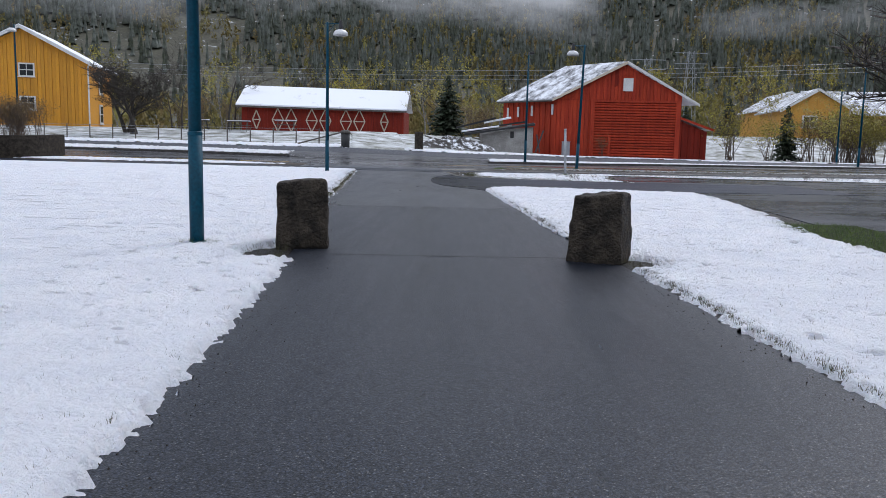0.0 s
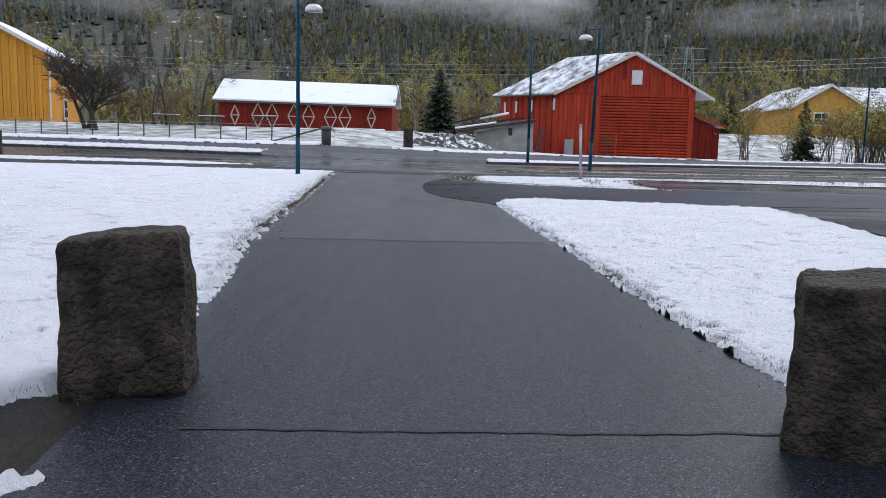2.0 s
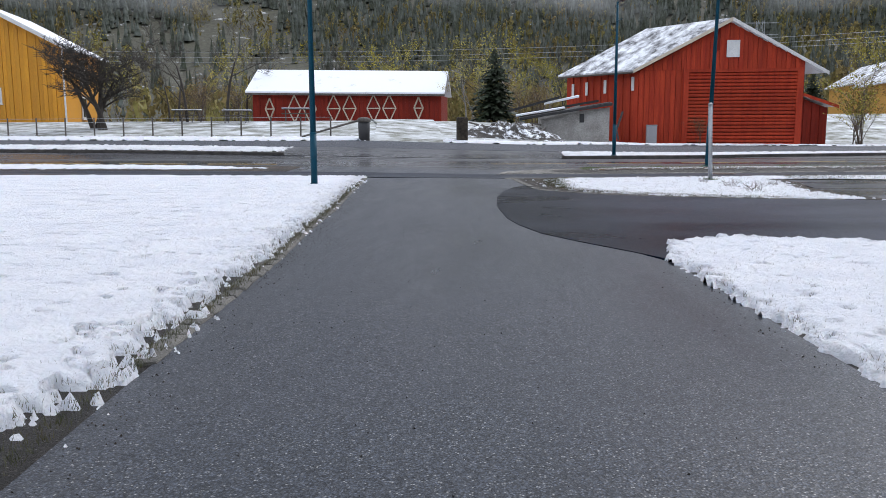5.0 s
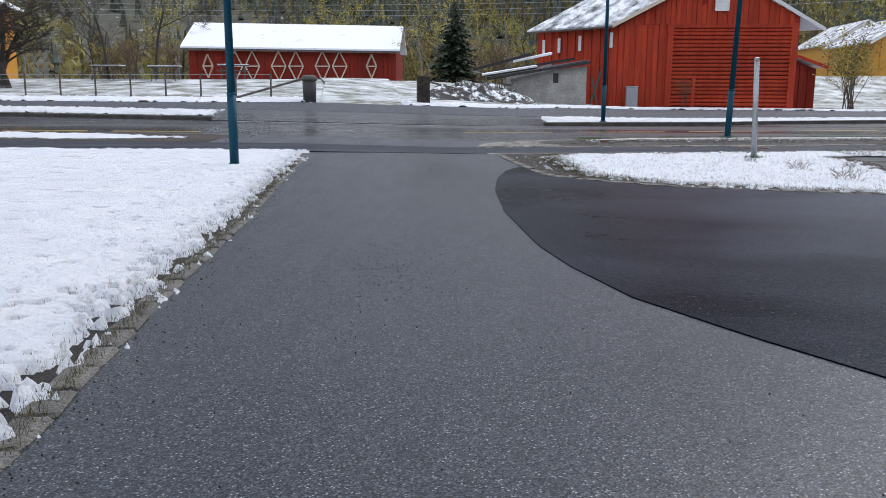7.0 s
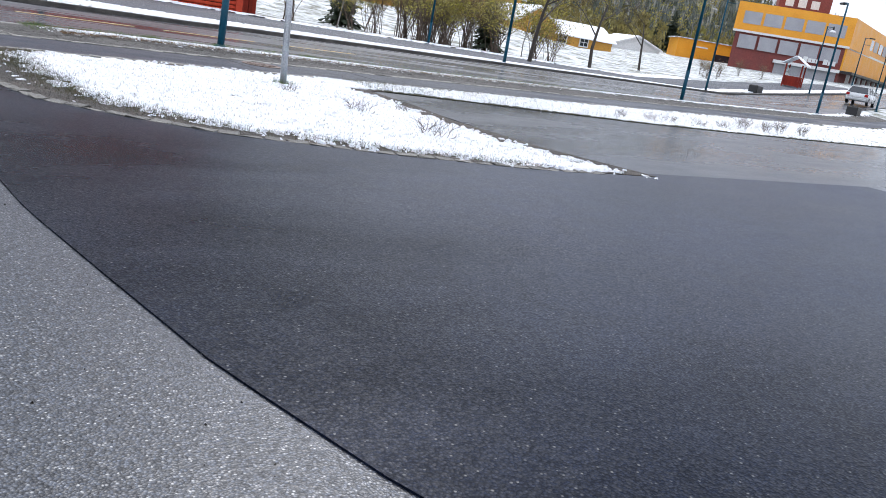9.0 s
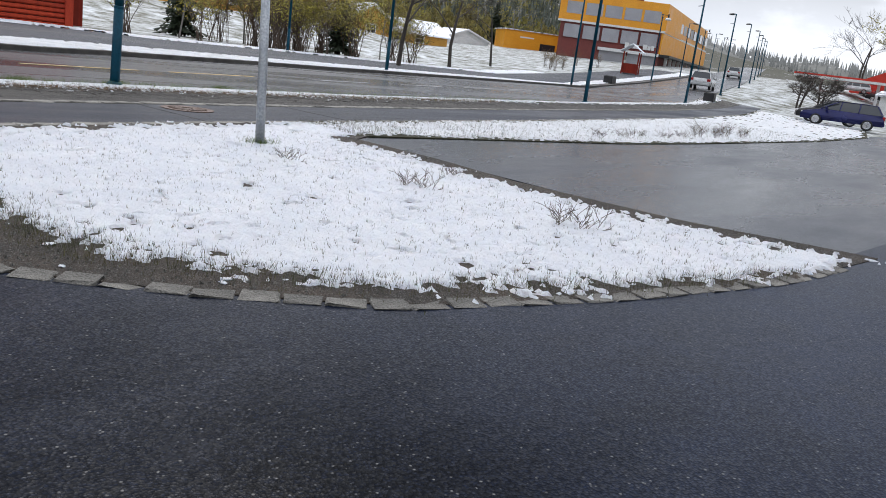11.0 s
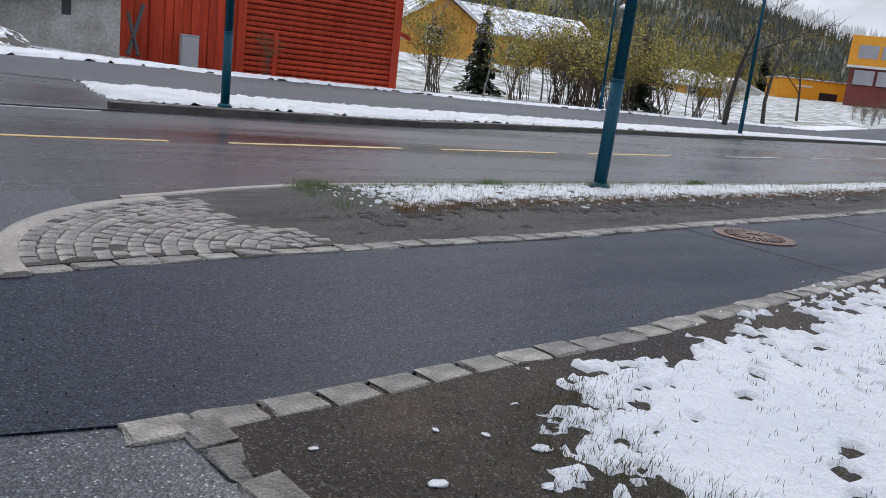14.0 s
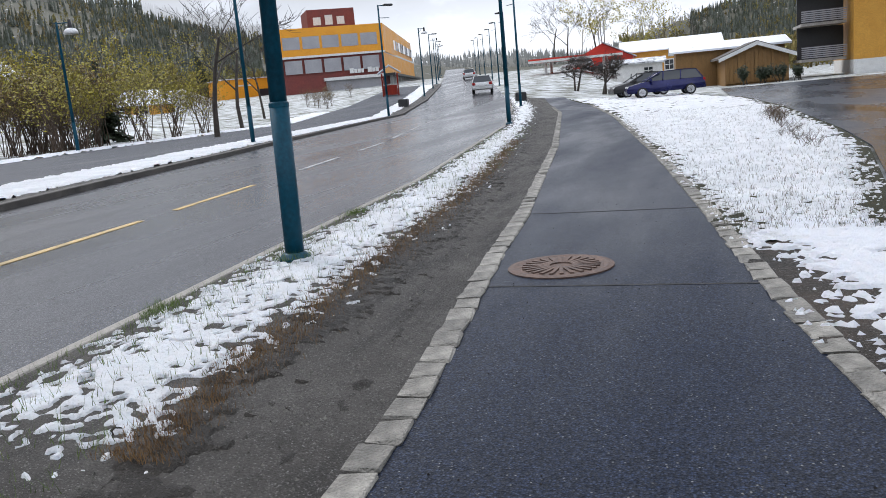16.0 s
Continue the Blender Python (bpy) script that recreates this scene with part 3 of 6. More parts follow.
# ---- snow, verges, edgings ----
def snow_sheet(name, us, vs, place, label, depth=0.045, amp=0.34, holes=0.0, material="snow", bias=0.10, grain=1.0, pits=0.0, crisp=0.20, category="snow"):
    """Thawing snow on a grid: its thickness follows the distance from its edge, eaten away by noise."""
    nu, nv = len(us), len(vs)
    co, hs = [], []
    for v in vs:
        for u in us:
            x, y, sd = place(u, v)
            n1, n2, n3, n4, n5 = nz(x, y, 1.7, 1), nz(x, y, 4.3 * grain, 4), nz(x, y, 9.5 * grain, 9), nz(x, y, 16, 5), nz(x, y, 29, 12)
            ragged = amp(x, y) if callable(amp) else amp
            e = sd - bias + ragged * (0.24 * n1 + 0.36 * n2 + 0.38 * n3 + 0.30 * n4 + crisp * n5)
            if holes:
                e = min(e, 0.16 - holes * max(n2 * 0.7 + n3 * 0.6 - 0.34, 0) * 2.2 + max(0, 0.5 - n1) * 0.1)
            if pits:
                e = min(e, 0.13 - pits * max(nz(x, y, 5.6, 21) + 0.25 * n4 - 0.52, 0))
            w = min(max(e / (0.11 * max(1, ragged * 2)), -1), 1)
            w = w * (1.5 - 0.5 * w * w) if w > 0 else w * 0.35
            h = depth * w + (0.012 * n3 + 0.012 * n2 + 0.010 * n4 + 0.006 * n5) * max(w, 0)
            hs.append(h)
            co.append((x, y, lie(x, y) + (0.006 + h if h > 0 else -0.022)))
    faces = []
    for j in range(nv - 1):
        for i in range(nu - 1):
            a = j * nu + i
            q = (a, a + 1, a + nu + 1, a + nu)
            if max(hs[k] for k in q) > 0:
                faces.append(q)
    me = bpy.data.meshes.new(name)
    me.from_pydata(co, [], faces)
    bmx = bmesh.new()
    bmx.from_mesh(me)
    bmesh.ops.delete(bmx, geom=[v for v in bmx.verts if not v.link_faces], context="VERTS")
    bmesh.ops.recalc_face_normals(bmx, faces=bmx.faces)
    if sum(f.normal.z for f in bmx.faces) < 0:
        bmesh.ops.reverse_faces(bmx, faces=bmx.faces)
    bpy.data.meshes.remove(me)
    return tagged(part(name, bmx, material, smooth=True), label, category, kind="stuff")


def grown(fine, to, d, k):
    out, s = steps(0, fine, d), d
    while out[-1] < to:
        s *= k
        out.append(out[-1] + s)
    return out


sheet("lawn_edge", lambda y: path_l(y) - 2.6, lambda y: path_l(y) + 0.02, steps(-9, 36.6, 0.6), 3, -0.012, "mud", "wet winter turf under thawing snow", "y")
sheet("lawn_margin", lambda y: path_r(y) - 0.02, lambda y: path_r(y) + 5.2, steps(-9, 22.8, 0.6), 4, -0.012, "mud", "wet winter turf under thawing snow", "y")
sheet("lawn_green", lambda y: 5.3 - 0.01 * y, lambda y: float(np.interp(y, (-8, 9, 14, 18, 21), (5.8, 5.9, 6.3, 6.9, 6.6))) + 0.5, steps(-8, 13.4, 0.6), 3, 0.012, "lawn", "strip of bare green grass by the parking area", "y")
north_l = lambda x: walk_n(x) - 0.12
snow_sheet("snow_lawn", grown(1.1, 62, 0.027, 1.075), steps(-9, -1.2, 0.25) + steps(-1, 37.4, 0.034), lambda u, v: (path_l(v) + 0.10 - u, v, min(u - 0.05 - (0.26 + 0.5 * max(0, nz(path_l(v) - u, v, 6.3, 7))) * max(0, min(1, (v - 11) / 7)), north_l(path_l(v) - u) - v, math.hypot(path_l(v) - u + 1.75, v - 8.75) - 0.56)), "white wet snow with ragged edges on the lawn", depth=0.055, amp=lambda x, y: 0.20 + 0.55 * min(max((y - 8) / 7, 0), 1), holes=0.5, bias=0.0, pits=1.6)
north_r = curve_fn((1.1, 1.4, 2.2, 4.3, 6.5, 7), (21.4, 22.7, 23.3, 22.75, 22.1, 21.9))
east_r = curve_fn((-9, 9, 12, 14, 17, 21, 22), (5.2, 5.2, 5.3, 5.7, 6.3, 6.7, 6.7))
snow_sheet("snow_lawn", grown(1.1, 5.8, 0.028, 1.035), steps(-9, -1.2, 0.25) + steps(-1, 23.5, 0.036), lambda u, v: (path_r(v) - 0.04 + u, v, min(u - 0.04, east_r(v) - path_r(v) - u, north_r(path_r(v) + u) - v, math.hypot(path_r(v) + u - 1.9, v - 8.45) - 0.42)), "white wet snow on the lawn beside the path", depth=0.05, amp=lambda x, y: 0.24 + 0.3 * min(max((y - 6) / 6, 0), 1), holes=0.5, bias=0.02, pits=1.2)

isl_w = curve_fn((28.75, 29.0, 29.52, 30.1, 30.75, 31.5, 32.5, 33.5, 34.8, 36.1), (6.7, 4.85, 3.2, 1.92, 1.24, 0.62, 0.46, 0.36, 0.24, 0.12))
isl_e = curve_fn((28.75, 30.4, 32.4, 33.9, 35.5, 35.95, 37.2), (6.75, 6.45, 6.6, 7.0, 7.15, 8.4, 8.4))
sheet("island_soil", isl_w, isl_e, steps(28.75, 36.9, 0.25), 12, 0.014, "soil", "gravelly brown soil bared by the thaw", "y", cap=lambda x: walk_n(x) - 0.03)
isl_m = curve_fn((28.7, 29.5, 30.5, 31.5, 33, 34.5, 35.5, 36.1), (0.15, 0.3, 0.5, 0.6, 0.72, 0.9, 1.05, 1.8))


def isl_place(u, v):
    side = (u - isl_w(v)) * (0.5 if v < 30.3 else 1.0)
    return u, v, min(side - isl_m(v) * (0.5 if v < 30.3 else 0.85), isl_e(v) - 0.35 - u, walk_n(u) - 0.22 - v)


snow_sheet("snow_island", steps(0.2, 8.2, 0.03), steps(28.6, 36.9, 0.03), isl_place, "thin white snow with grass tips on a traffic island", 0.035, 0.9, 0.5, pits=1.8)
strip_s = curve_fn((7.0, 14.2, 18, 28.5, 40, 54), (35.75, 34.75, 34.6, 34.6, 35.2, 38))
sheet("strip_turf", strip_s, walk_n, steps(7.1, 56, 1.0), 4, 0.016, "turf", "turf strip between footway and parking area")
snow_sheet("snow_strip", steps(7.0, 14, 0.03) + steps(14.05, 30, 0.08) + steps(30.5, 56, 0.5), steps(0, 1, 0.014), lambda u, v: (u, strip_s(u) + (walk_n(u) - strip_s(u)) * v, min(v, 1 - v) * (walk_n(u) - strip_s(u)) - 0.05), "thin greyish snow with grass showing through", 0.022, 0.8, 1.5, "snow_thin", 0.1, 1.5)
sheet("verge_soil", walk_f, road_n, steps(1.2, 60, 0.4), 9, 0.010, "verge", "muddy grey gravel verge with wheel ruts")


def verge_place(u, v):
    a, b = walk_f(u), road_n(u)
    share = 0.62 - 0.10 * min(max((u - 8) / 14, 0), 1)
    y = a + (b - a) * v
    return u, y, min(b - 0.10 - y, y - (a + (b - a) * (1 - share)), (u - 2.9) * 0.8)


snow_sheet("snow_verge", steps(2.7, 7.5, 0.016) + steps(7.52, 12, 0.024) + steps(12.05, 24, 0.07) + steps(24.2, 60, 0.25), steps(0.3, 1.0, 0.0075), verge_place, "slushy snow with grass on the road verge", 0.022, 1.2, 3.0, "snow_thin", 0.16, 1.35, 2.2, 0.05)


def mud_place(u, v):
    a, b = walk_f(u), road_n(u)
    y = a + (b - a) * v
    foot = a + (b - a) * (0.36 + 0.08 * min(max((u - 8) / 14, 0), 1))
    return u, y, min(0.16 - abs(y - foot), (u - 2.6) * 0.5)


def rut_place(u, v):
    y = walk_f(u) + 0.15 + 1.15 * v
    lines = (walk_f(u) + 0.98 - 0.05 * u + 0.06 * math.sin(u * 0.7), walk_f(u) + 0.40 + 0.05 * math.sin(u * 0.9 + 1))
    return u, y, max(0.055 - abs(y - lines[0]), 0.022 - abs(y - lines[1])) - 0.3 * max(0, 2.0 - u) - 0.02 * max(0, u - 9)


snow_sheet("mud_band", steps(2.5, 12, 0.03) + steps(12.1, 40, 0.12), steps(0.15, 0.75, 0.014), mud_place, "black mud bared along the foot of the verge snow", 0.012, 0.55, 0.0, "mud", 0.0, category="mud")
snow_sheet("mud_rut", steps(1.9, 14, 0.03), steps(0, 1, 0.018), rut_place, "dark wheel ruts pressed into the muddy verge", 0.010, 0.16, 0.0, "mud", 0.0, category="mud")
snow_sheet("snow_verge", steps(-60, -8, 0.2), steps(0, 1, 0.04), lambda u, v: (u, walk_f(u) + 0.4 + (road_n(u) - walk_f(u) - 0.6) * v, min(v, 1 - v) * 2.4 - 0.25 - 0.3 * max(0, u + 11)), "slushy snow along the road", 0.05, 0.9, 0.6)
sheet("verge_soil", lambda x: walk_f(x) + 0.02, lambda x: road_n(x) - 0.02, steps(-60, -7.0, 1.0), 4, 0.012, "soil", "muddy gravel verge beside the road")
for a, b in ((-60, -9.2), (2.6, 110)):
    sheet("far_verge_soil", lambda x: road_f(x) + 0.14, fwalk_n, steps(a, b, 1.0), 4, 0.010, "mud", "dark muddy verge across the road")
    snow_sheet("snow_far_verge", steps(a, min(b, 50), 0.13) + (steps(50.2, b, 0.4) if b > 50 else []), steps(0, 1, 0.035), lambda u, v, a=a, b=b: (u, road_f(u) + 1.0 + (fwalk_n(u) - road_f(u) - 1.0) * v, min(min(v, 1 - v) * 3.0 + 0.05, u - a, b - u) - 0.1), "strip of greyish white snow on the far verge", 0.07, 1.1, 3.2, "snow_thin", 0.06, 1.0, 3.0)
snow_sheet("snow_far_edge", steps(-60, 60, 0.16), steps(0, 2.0, 0.11), lambda u, v: (u, fwalk_f(u) + v, min(v + 0.1, 2.0 - v, abs(u + 4.6) - 2.0)), "low bank of white snow along the footway", 0.08, 0.9, 0.6)


def piece_mesh(name, lx, ly, lz, jitter, seed, material):
    rnd = random.Random(seed)
    b = bmesh.new()
    box(b, -lx / 2, lx / 2, -ly / 2, ly / 2, -lz, 0, bev=min(lx, ly) * 0.07)
    for v in b.verts:
        v.co += Vector((rnd.uniform(-1, 1), rnd.uniform(-1, 1), rnd.uniform(-0.6, 0.6))) * jitter
    me = bpy.data.meshes.new(name)
    b.to_mesh(me)
    b.free()
    me.materials.append(M[material])
    return me


def laid_row(name, label, pts, lift, long=0.26, wide=0.14, seed=1, material="kerb"):
    """A row of setts laid end to end along a line of points."""
    rnd = random.Random(seed)
    owner = tagged(new(name), label, kind="structure")
    meshes = [piece_mesh("sett", long - 0.014, wide, 0.12, 0.011, seed * 10 + k, material) for k in range(5)]
    acc, k = 0.0, 0
    for (x0, y0), (x1, y1) in zip(pts, pts[1:]):
        d = math.hypot(x1 - x0, y1 - y0)
        while acc < d:
            u = acc / d
            x, y = x0 + (x1 - x0) * u, y0 + (y1 - y0) * u
            ob = new("sett", rnd.choice(meshes))
            ob.matrix_world = pose(x, y, lie(x, y) + lift + rnd.uniform(-0.004, 0.006), rnd.uniform(-2, 2), rnd.uniform(-2, 2), math.degrees(math.atan2(y1 - y0, x1 - x0)) + rnd.uniform(-2, 2))
            ob.parent = owner
            acc += long
            k += 1
        acc -= d
    return owner


def ribbon(name, fn, xs, width, height, material, label, sink=0.1):
    b = bmesh.new()
    rows = []
    for x in xs:
        y = fn(x)
        z = lie(x, y)
        rows.append([b.verts.new((x, y + dy, z + dz)) for dy, dz in ((-width / 2, -sink), (-width / 2, height - 0.012), (-width / 2 + 0.012, height), (width / 2 - 0.012, height), (width / 2, height - 0.012), (width / 2, -sink))])
    for r0, r1 in zip(rows, rows[1:]):
        for i in range(5):
            b.faces.new((r0[i], r1[i], r1[i + 1], r0[i + 1]))
    b.faces.new(rows[0][::-1])
    b.faces.new(rows[-1])
    bmesh.ops.recalc_face_normals(b, faces=b.faces)
    return tagged(part(name, b, material), label, kind="structure")


ribbon("road_kerb", lambda x: road_n(x) - 0.04 + 0.06 * min(max(x - 1, 0), 1), steps(0.9, 60, 0.4), 0.11, 0.022, "kerb_long", "low grey granite kerb along the road")
for a, b in ((-60, -9), (2.4, 110)):
    ribbon("road_kerb", lambda x: road_f(x) + 0.06, steps(a, b, 1.0), 0.16, 0.11, "kerb_dark", "muddy granite kerb across the road")

# centre line
centre = curve_fn((-60, -5, 1, 3, 5.7, 9, 12.5, 17.4, 21.7, 27.5, 48, 66, 100, 260), (46.6, 43.0, 43.08, 43.2, 43.45, 43.78, 44.2, 44.85, 45.45, 46.7, 50.9, 55.2, 64.2, 111))
for x0, x1 in [(-38 + 3.4 * k, -35.4 + 3.4 * k) for k in range(9)] + [(-0.4, 2.25), (3.0, 5.65), (6.4, 9.0), (9.85, 12.5)] + [(14.8 + 4.4 * k, 17.4 + 4.4 * k) for k in range(24)]:
    sheet("road_marking", lambda x: centre(x) - 0.05, lambda x: centre(x) + 0.05, steps(x0, x1, 0.7), 1, 0.026, "line_yellow" if x0 < 14 else "line_white", "worn painted dash of the centre line")
ribbon("edge_line", lambda x: road_f(x) - 0.30, steps(-8, 2.2, 0.8), 0.12, 0.012, "line_white", "worn white edge line across the side road")


# ---- street lamps ----
def dome_lamp(name, x, y, h, toward, label, lean=0.0, arm=0.55):
    t = thing(name, pose(x, y, lie(x, y), 0, lean, math.degrees(math.atan2(toward[1], toward[0]))), label, "street lamp", "street lamps")
    part("base_collar", lathe(bmesh.new(), [(0.13, -0.05), (0.13, 0.03), (0.10, 0.06), (0.085, 0.07)], 14), "pole", t)
    part("lower_pole", tube(bmesh.new(), [(0, 0, -0.1), (0, 0, 1.25)], [0.078, 0.078], 14), "pole", t, smooth=True)
    part("joint_ring", lathe(bmesh.new(), [(0.078, 1.24), (0.081, 1.245), (0.081, 1.275), (0.071, 1.285)], 14), "pole", t)
    part("upper_pole", tube(bmesh.new(), [(0, 0, 1.27), (0, 0, h - 0.3), (0, 0, h)], [0.071, 0.05, 0.048], 12), "pole", t, smooth=True)
    part("arm", tube(bmesh.new(), [(-0.10, 0, h - 0.06), (arm, 0, h - 0.06)], [0.022, 0.022], 8), "pole", t)
    part("brace", tube(bmesh.new(), [(0, 0, h - 0.42), (arm * 0.55, 0, h - 0.08)], [0.012, 0.012], 6), "pole", t)
    d = part("shade", lathe(bmesh.new(), [(0.05, h - 0.28), (0.19, h - 0.32), (0.27, h - 0.40), (0.30, h - 0.52), (0.29, h - 0.52), (0.25, h - 0.42)], 22, Matrix.Translation((arm, 0, 0))), "lamp_white", t, "white domed lamp shade", smooth=True)
    part("lamp_cap", lathe(bmesh.new(), [(0.03, h + 0.06), (0.055, h + 0.05), (0.085, h - 0.16), (0.085, h - 0.285)], 14, Matrix.Translation((arm, 0, 0))), "black", d, "black lamp housing")
    part("lens", lathe(bmesh.new(), [(0.24, h - 0.50), (0.24, h - 0.49)], 18, Matrix.Translation((arm, 0, 0))), "grey_panel", d)
    return t


def road_lamp(name, x, y, h, toward, label, lean=0.0):
    t = thing(name, pose(x, y, lie(x, y), 0, lean, math.degrees(math.atan2(toward[1], toward[0]))), label, "street lamp", "street lamps")
    part("base_collar", lathe(bmesh.new(), [(0.13, -0.05), (0.13, 0.03), (0.10, 0.06), (0.085, 0.07)], 14), "pole", t)
    part("lower_pole", tube(bmesh.new(), [(0, 0, -0.1), (0, 0, 1.25)], [0.078, 0.078], 14), "pole", t, smooth=True)
    part("joint_ring", lathe(bmesh.new(), [(0.078, 1.24), (0.081, 1.245), (0.081, 1.275), (0.071, 1.285)], 14), "pole", t)
    part("upper_pole", tube(bmesh.new(), [(0, 0, 1.27), (0, 0, h)], [0.071, 0.048], 12), "pole", t, smooth=True)
    part("arm", tube(bmesh.new(), [(0, 0, h - 0.05), (0.5, 0, h - 0.02)], [0.025, 0.025], 8), "pole", t)
    part("lamp_head", B(0.4, 1.0, -0.14, 0.14, h - 0.06, h + 0.06, bev=0.03), "black", t, "flat dark lamp head")
    part("side_arm", tube(bmesh.new(), [(0, 0, h - 0.75), (0.72, 0, h - 0.75)], [0.02, 0.02], 8), "pole", t)
    return t


dome_lamp("street_lamp", -2.76, 9.12, 6.0, (0.3, 1), "blue painted steel lamp post standing in snow", -0.3)
dome_lamp("street_lamp", -4.75, 33.2, 5.9, (1, -0.25), "blue lamp post with white dome at the lawn corner", 0.0)
dome_lamp("street_lamp", 6.46, 40.37, 6.0, (-1, 0.3), "blue lamp post with white dome on the verge", -1.4)
road_lamp("street_lamp", 4.62, 47.56, 6.1, (0.1, -1), "blue road lamp post on the far verge", 0.0)
road_lamp("street_lamp", 26.0, 51.9, 6.6, (0.3, -1), "blue road lamp post on the far verge")
road_lamp("street_lamp", 47.99, 55.1, 6.6, (0.8, -0.6), "blue road lamp post on the far verge")
dome_lamp("street_lamp", 28.2, 43.3, 6.0, (0.8, 0.5), "blue lamp post on the grass verge")
for k in range(7):
    x = 47 + 19.5 * k
    road_lamp("street_lamp", x, road_n(x) - 0.5, 6.4, (0.7, 0.7), "blue road lamp post along the distant road")
    if k:
        x += 8
        (dome_lamp if k % 2 else road_lamp)("street_lamp", x, road_f(x) + 0.7, 6.2, (0.6, -0.8), "lamp post along the distant far footway")
dome_lamp("street_lamp", -28.4, 55.0, 7.4, (0.2, -1), "blue lamp post far off by the yellow house")
dome_lamp("street_lamp", 29.6, 62.4, 5.4, (0.3, -1), "blue lamp post with white dome beyond the road")

# pole on the island
t = thing("sign_post", pose(5.14, 35.06, lie(5.1, 35.1), 0, -2.3, 0), "grey galvanised steel post in the snowy island", "post")
part("pole", tube(bmesh.new(), [(0, 0, -0.1), (0, 0, 1.93)], [0.055, 0.05], 14), "galv", t, smooth=True)
part("cap", lathe(bmesh.new(), [(0.053, 1.92), (0.056, 1.93), (0.056, 1.97), (0.03, 1.985)], 14), "galv", t)


# ---- the two boulders ----
def boulder(name, x, y, w, d, h, turn, seed, label):
    rnd = random.Random(seed)
    b = bmesh.new()
    bmesh.ops.create_cube(b, size=1)
    bmesh.ops.subdivide_edges(b, edges=list(b.edges), cuts=17, use_grid_fill=True)
    for v in b.verts:
        v.co = v.co / ((2 * abs(v.co.x)) ** 24 + (2 * abs(v.co.y)) ** 24 + (2 * abs(v.co.z)) ** 24) ** (1 / 24)
    for v in b.verts:
        p = v.co.copy()
        taper = 1.05 - 0.13 * (p.z + 0.5)
        q = Vector((p.x * w * taper, p.y * d * taper, (p.z + 0.5) * h))
        n = noise.noise_vector(q * 3.1 + Vector((seed, 0, 0))) * 0.032 + noise.noise_vector(q * 9 + Vector((0, seed, 0))) * 0.015 + noise.noise_vector(q * 26) * 0.008
        q.z += 0.05 * p.x * (p.z + 0.5) + 0.03
        v.co = q + n + Vector((0, 0, -0.06))
    ob = part(name, b, "stone", smooth=True)
    ob.matrix_world = pose(x, y, lie(x, y), 0, 0, turn)
    return tagged(ob, label, "boulder", "boulders at the path")


boulder("boulder", -1.62, 9.37, 0.57, 0.46, 0.79, 9, 3, "tall dark squared granite boulder at the path edge")
boulder("boulder", 1.69, 8.76, 0.56, 0.53, 0.75, -24, 8, "squared granite boulder with lichen on the path edge")


# ---- gabled wooden buildings ----
def board_wall(owner, name, a, b, base, top, pitch, mat, seed, upright=True, gap=0.02):
    """Boards of one wall from a to b (plan points); base and top give heights along the wall 0..1."""
    rnd = random.Random(seed)
    ax, ay, bx, by = *a, *b
    L = math.hypot(bx - ax, by - ay)
    ux, uy = (bx - ax) / L, (by - ay) / L
    nxv, nyv = uy, -ux
    n = max(1, round(L / pitch))
    for i in range(n):
        s0, s1 = i * L / n, (i + 1) * L / n - gap
        o = rnd.uniform(0.015, 0.035) + (0.045 if i % 2 else 0)
        bmv = bmesh.new()
        pts = [(s0, base(s0 / L)), (s1, base(s1 / L)), (s1, top(s1 / L)), (s0, top(s0 / L))]
        prism(bmv, [(ax + ux * s, ay + uy * s, z) for s, z in pts], (nxv * o, nyv * o, 0))
        part(name, bmv, mat, owner)


def slab(bm, p, q, r, s, thick):
    return prism(bm, [p, q, r, s], (0, 0, thick))


def on(a, b, u, out=0.0):
    L = math.hypot(b[0] - a[0], b[1] - a[1])
    ux, uy = (b[0] - a[0]) / L, (b[1] - a[1]) / L
    return a[0] + (b[0] - a[0]) * u + uy * out, a[1] + (b[1] - a[1]) * u - ux * out


def wall_block(bm, a, b, z0, z1, thick=0.12):
    """A straight wall with thickness behind the line a to b."""
    c, d = on(a, b, 0, -thick), on(a, b, 1, -thick)
    return prism(bm, [(*a, z0), (*b, z0), (*d, z0), (*c, z0)], (0, 0, z1 - z0))


# the large red barn by the road
C, R = (8.45, 63.3), (17.75, 62.7)
side = Vector((-3.75, 4.5))
CB, RB = (C[0] + side.x, C[1] + side.y), (R[0] + side.x, R[1] + side.y)
zb = lie(13, 63) - 0.15
AP = (13.55, 62.95)
AZ, EZ, WZ = 7.42, 4.55, 4.72
barn = thing("barn", Matrix.Identity(4), "large red wooden barn with snow-dusted roof by the road", "barn")
AB = (AP[0] + side.x, AP[1] + side.y)
core = bmesh.new()
uA = (AP[0] - C[0]) / (R[0] - C[0])
zr = AZ - (R[0] - AP[0]) * 0.535
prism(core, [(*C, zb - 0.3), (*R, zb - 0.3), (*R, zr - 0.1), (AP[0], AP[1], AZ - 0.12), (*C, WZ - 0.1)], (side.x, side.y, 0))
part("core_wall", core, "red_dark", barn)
roof_z = lambda u: (WZ - 0.12 + (AZ - WZ) * u / uA) if u < uA else (AZ - 0.12 - (u - uA) * (R[0] - C[0]) * 0.535)
front = part("front_wall", wall_block(bmesh.new(), C, on(C, R, 0.295), zb - 0.2, 4.4, 0.05), "red", barn)
uP = (11.15 - C[0]) / (R[0] - C[0])
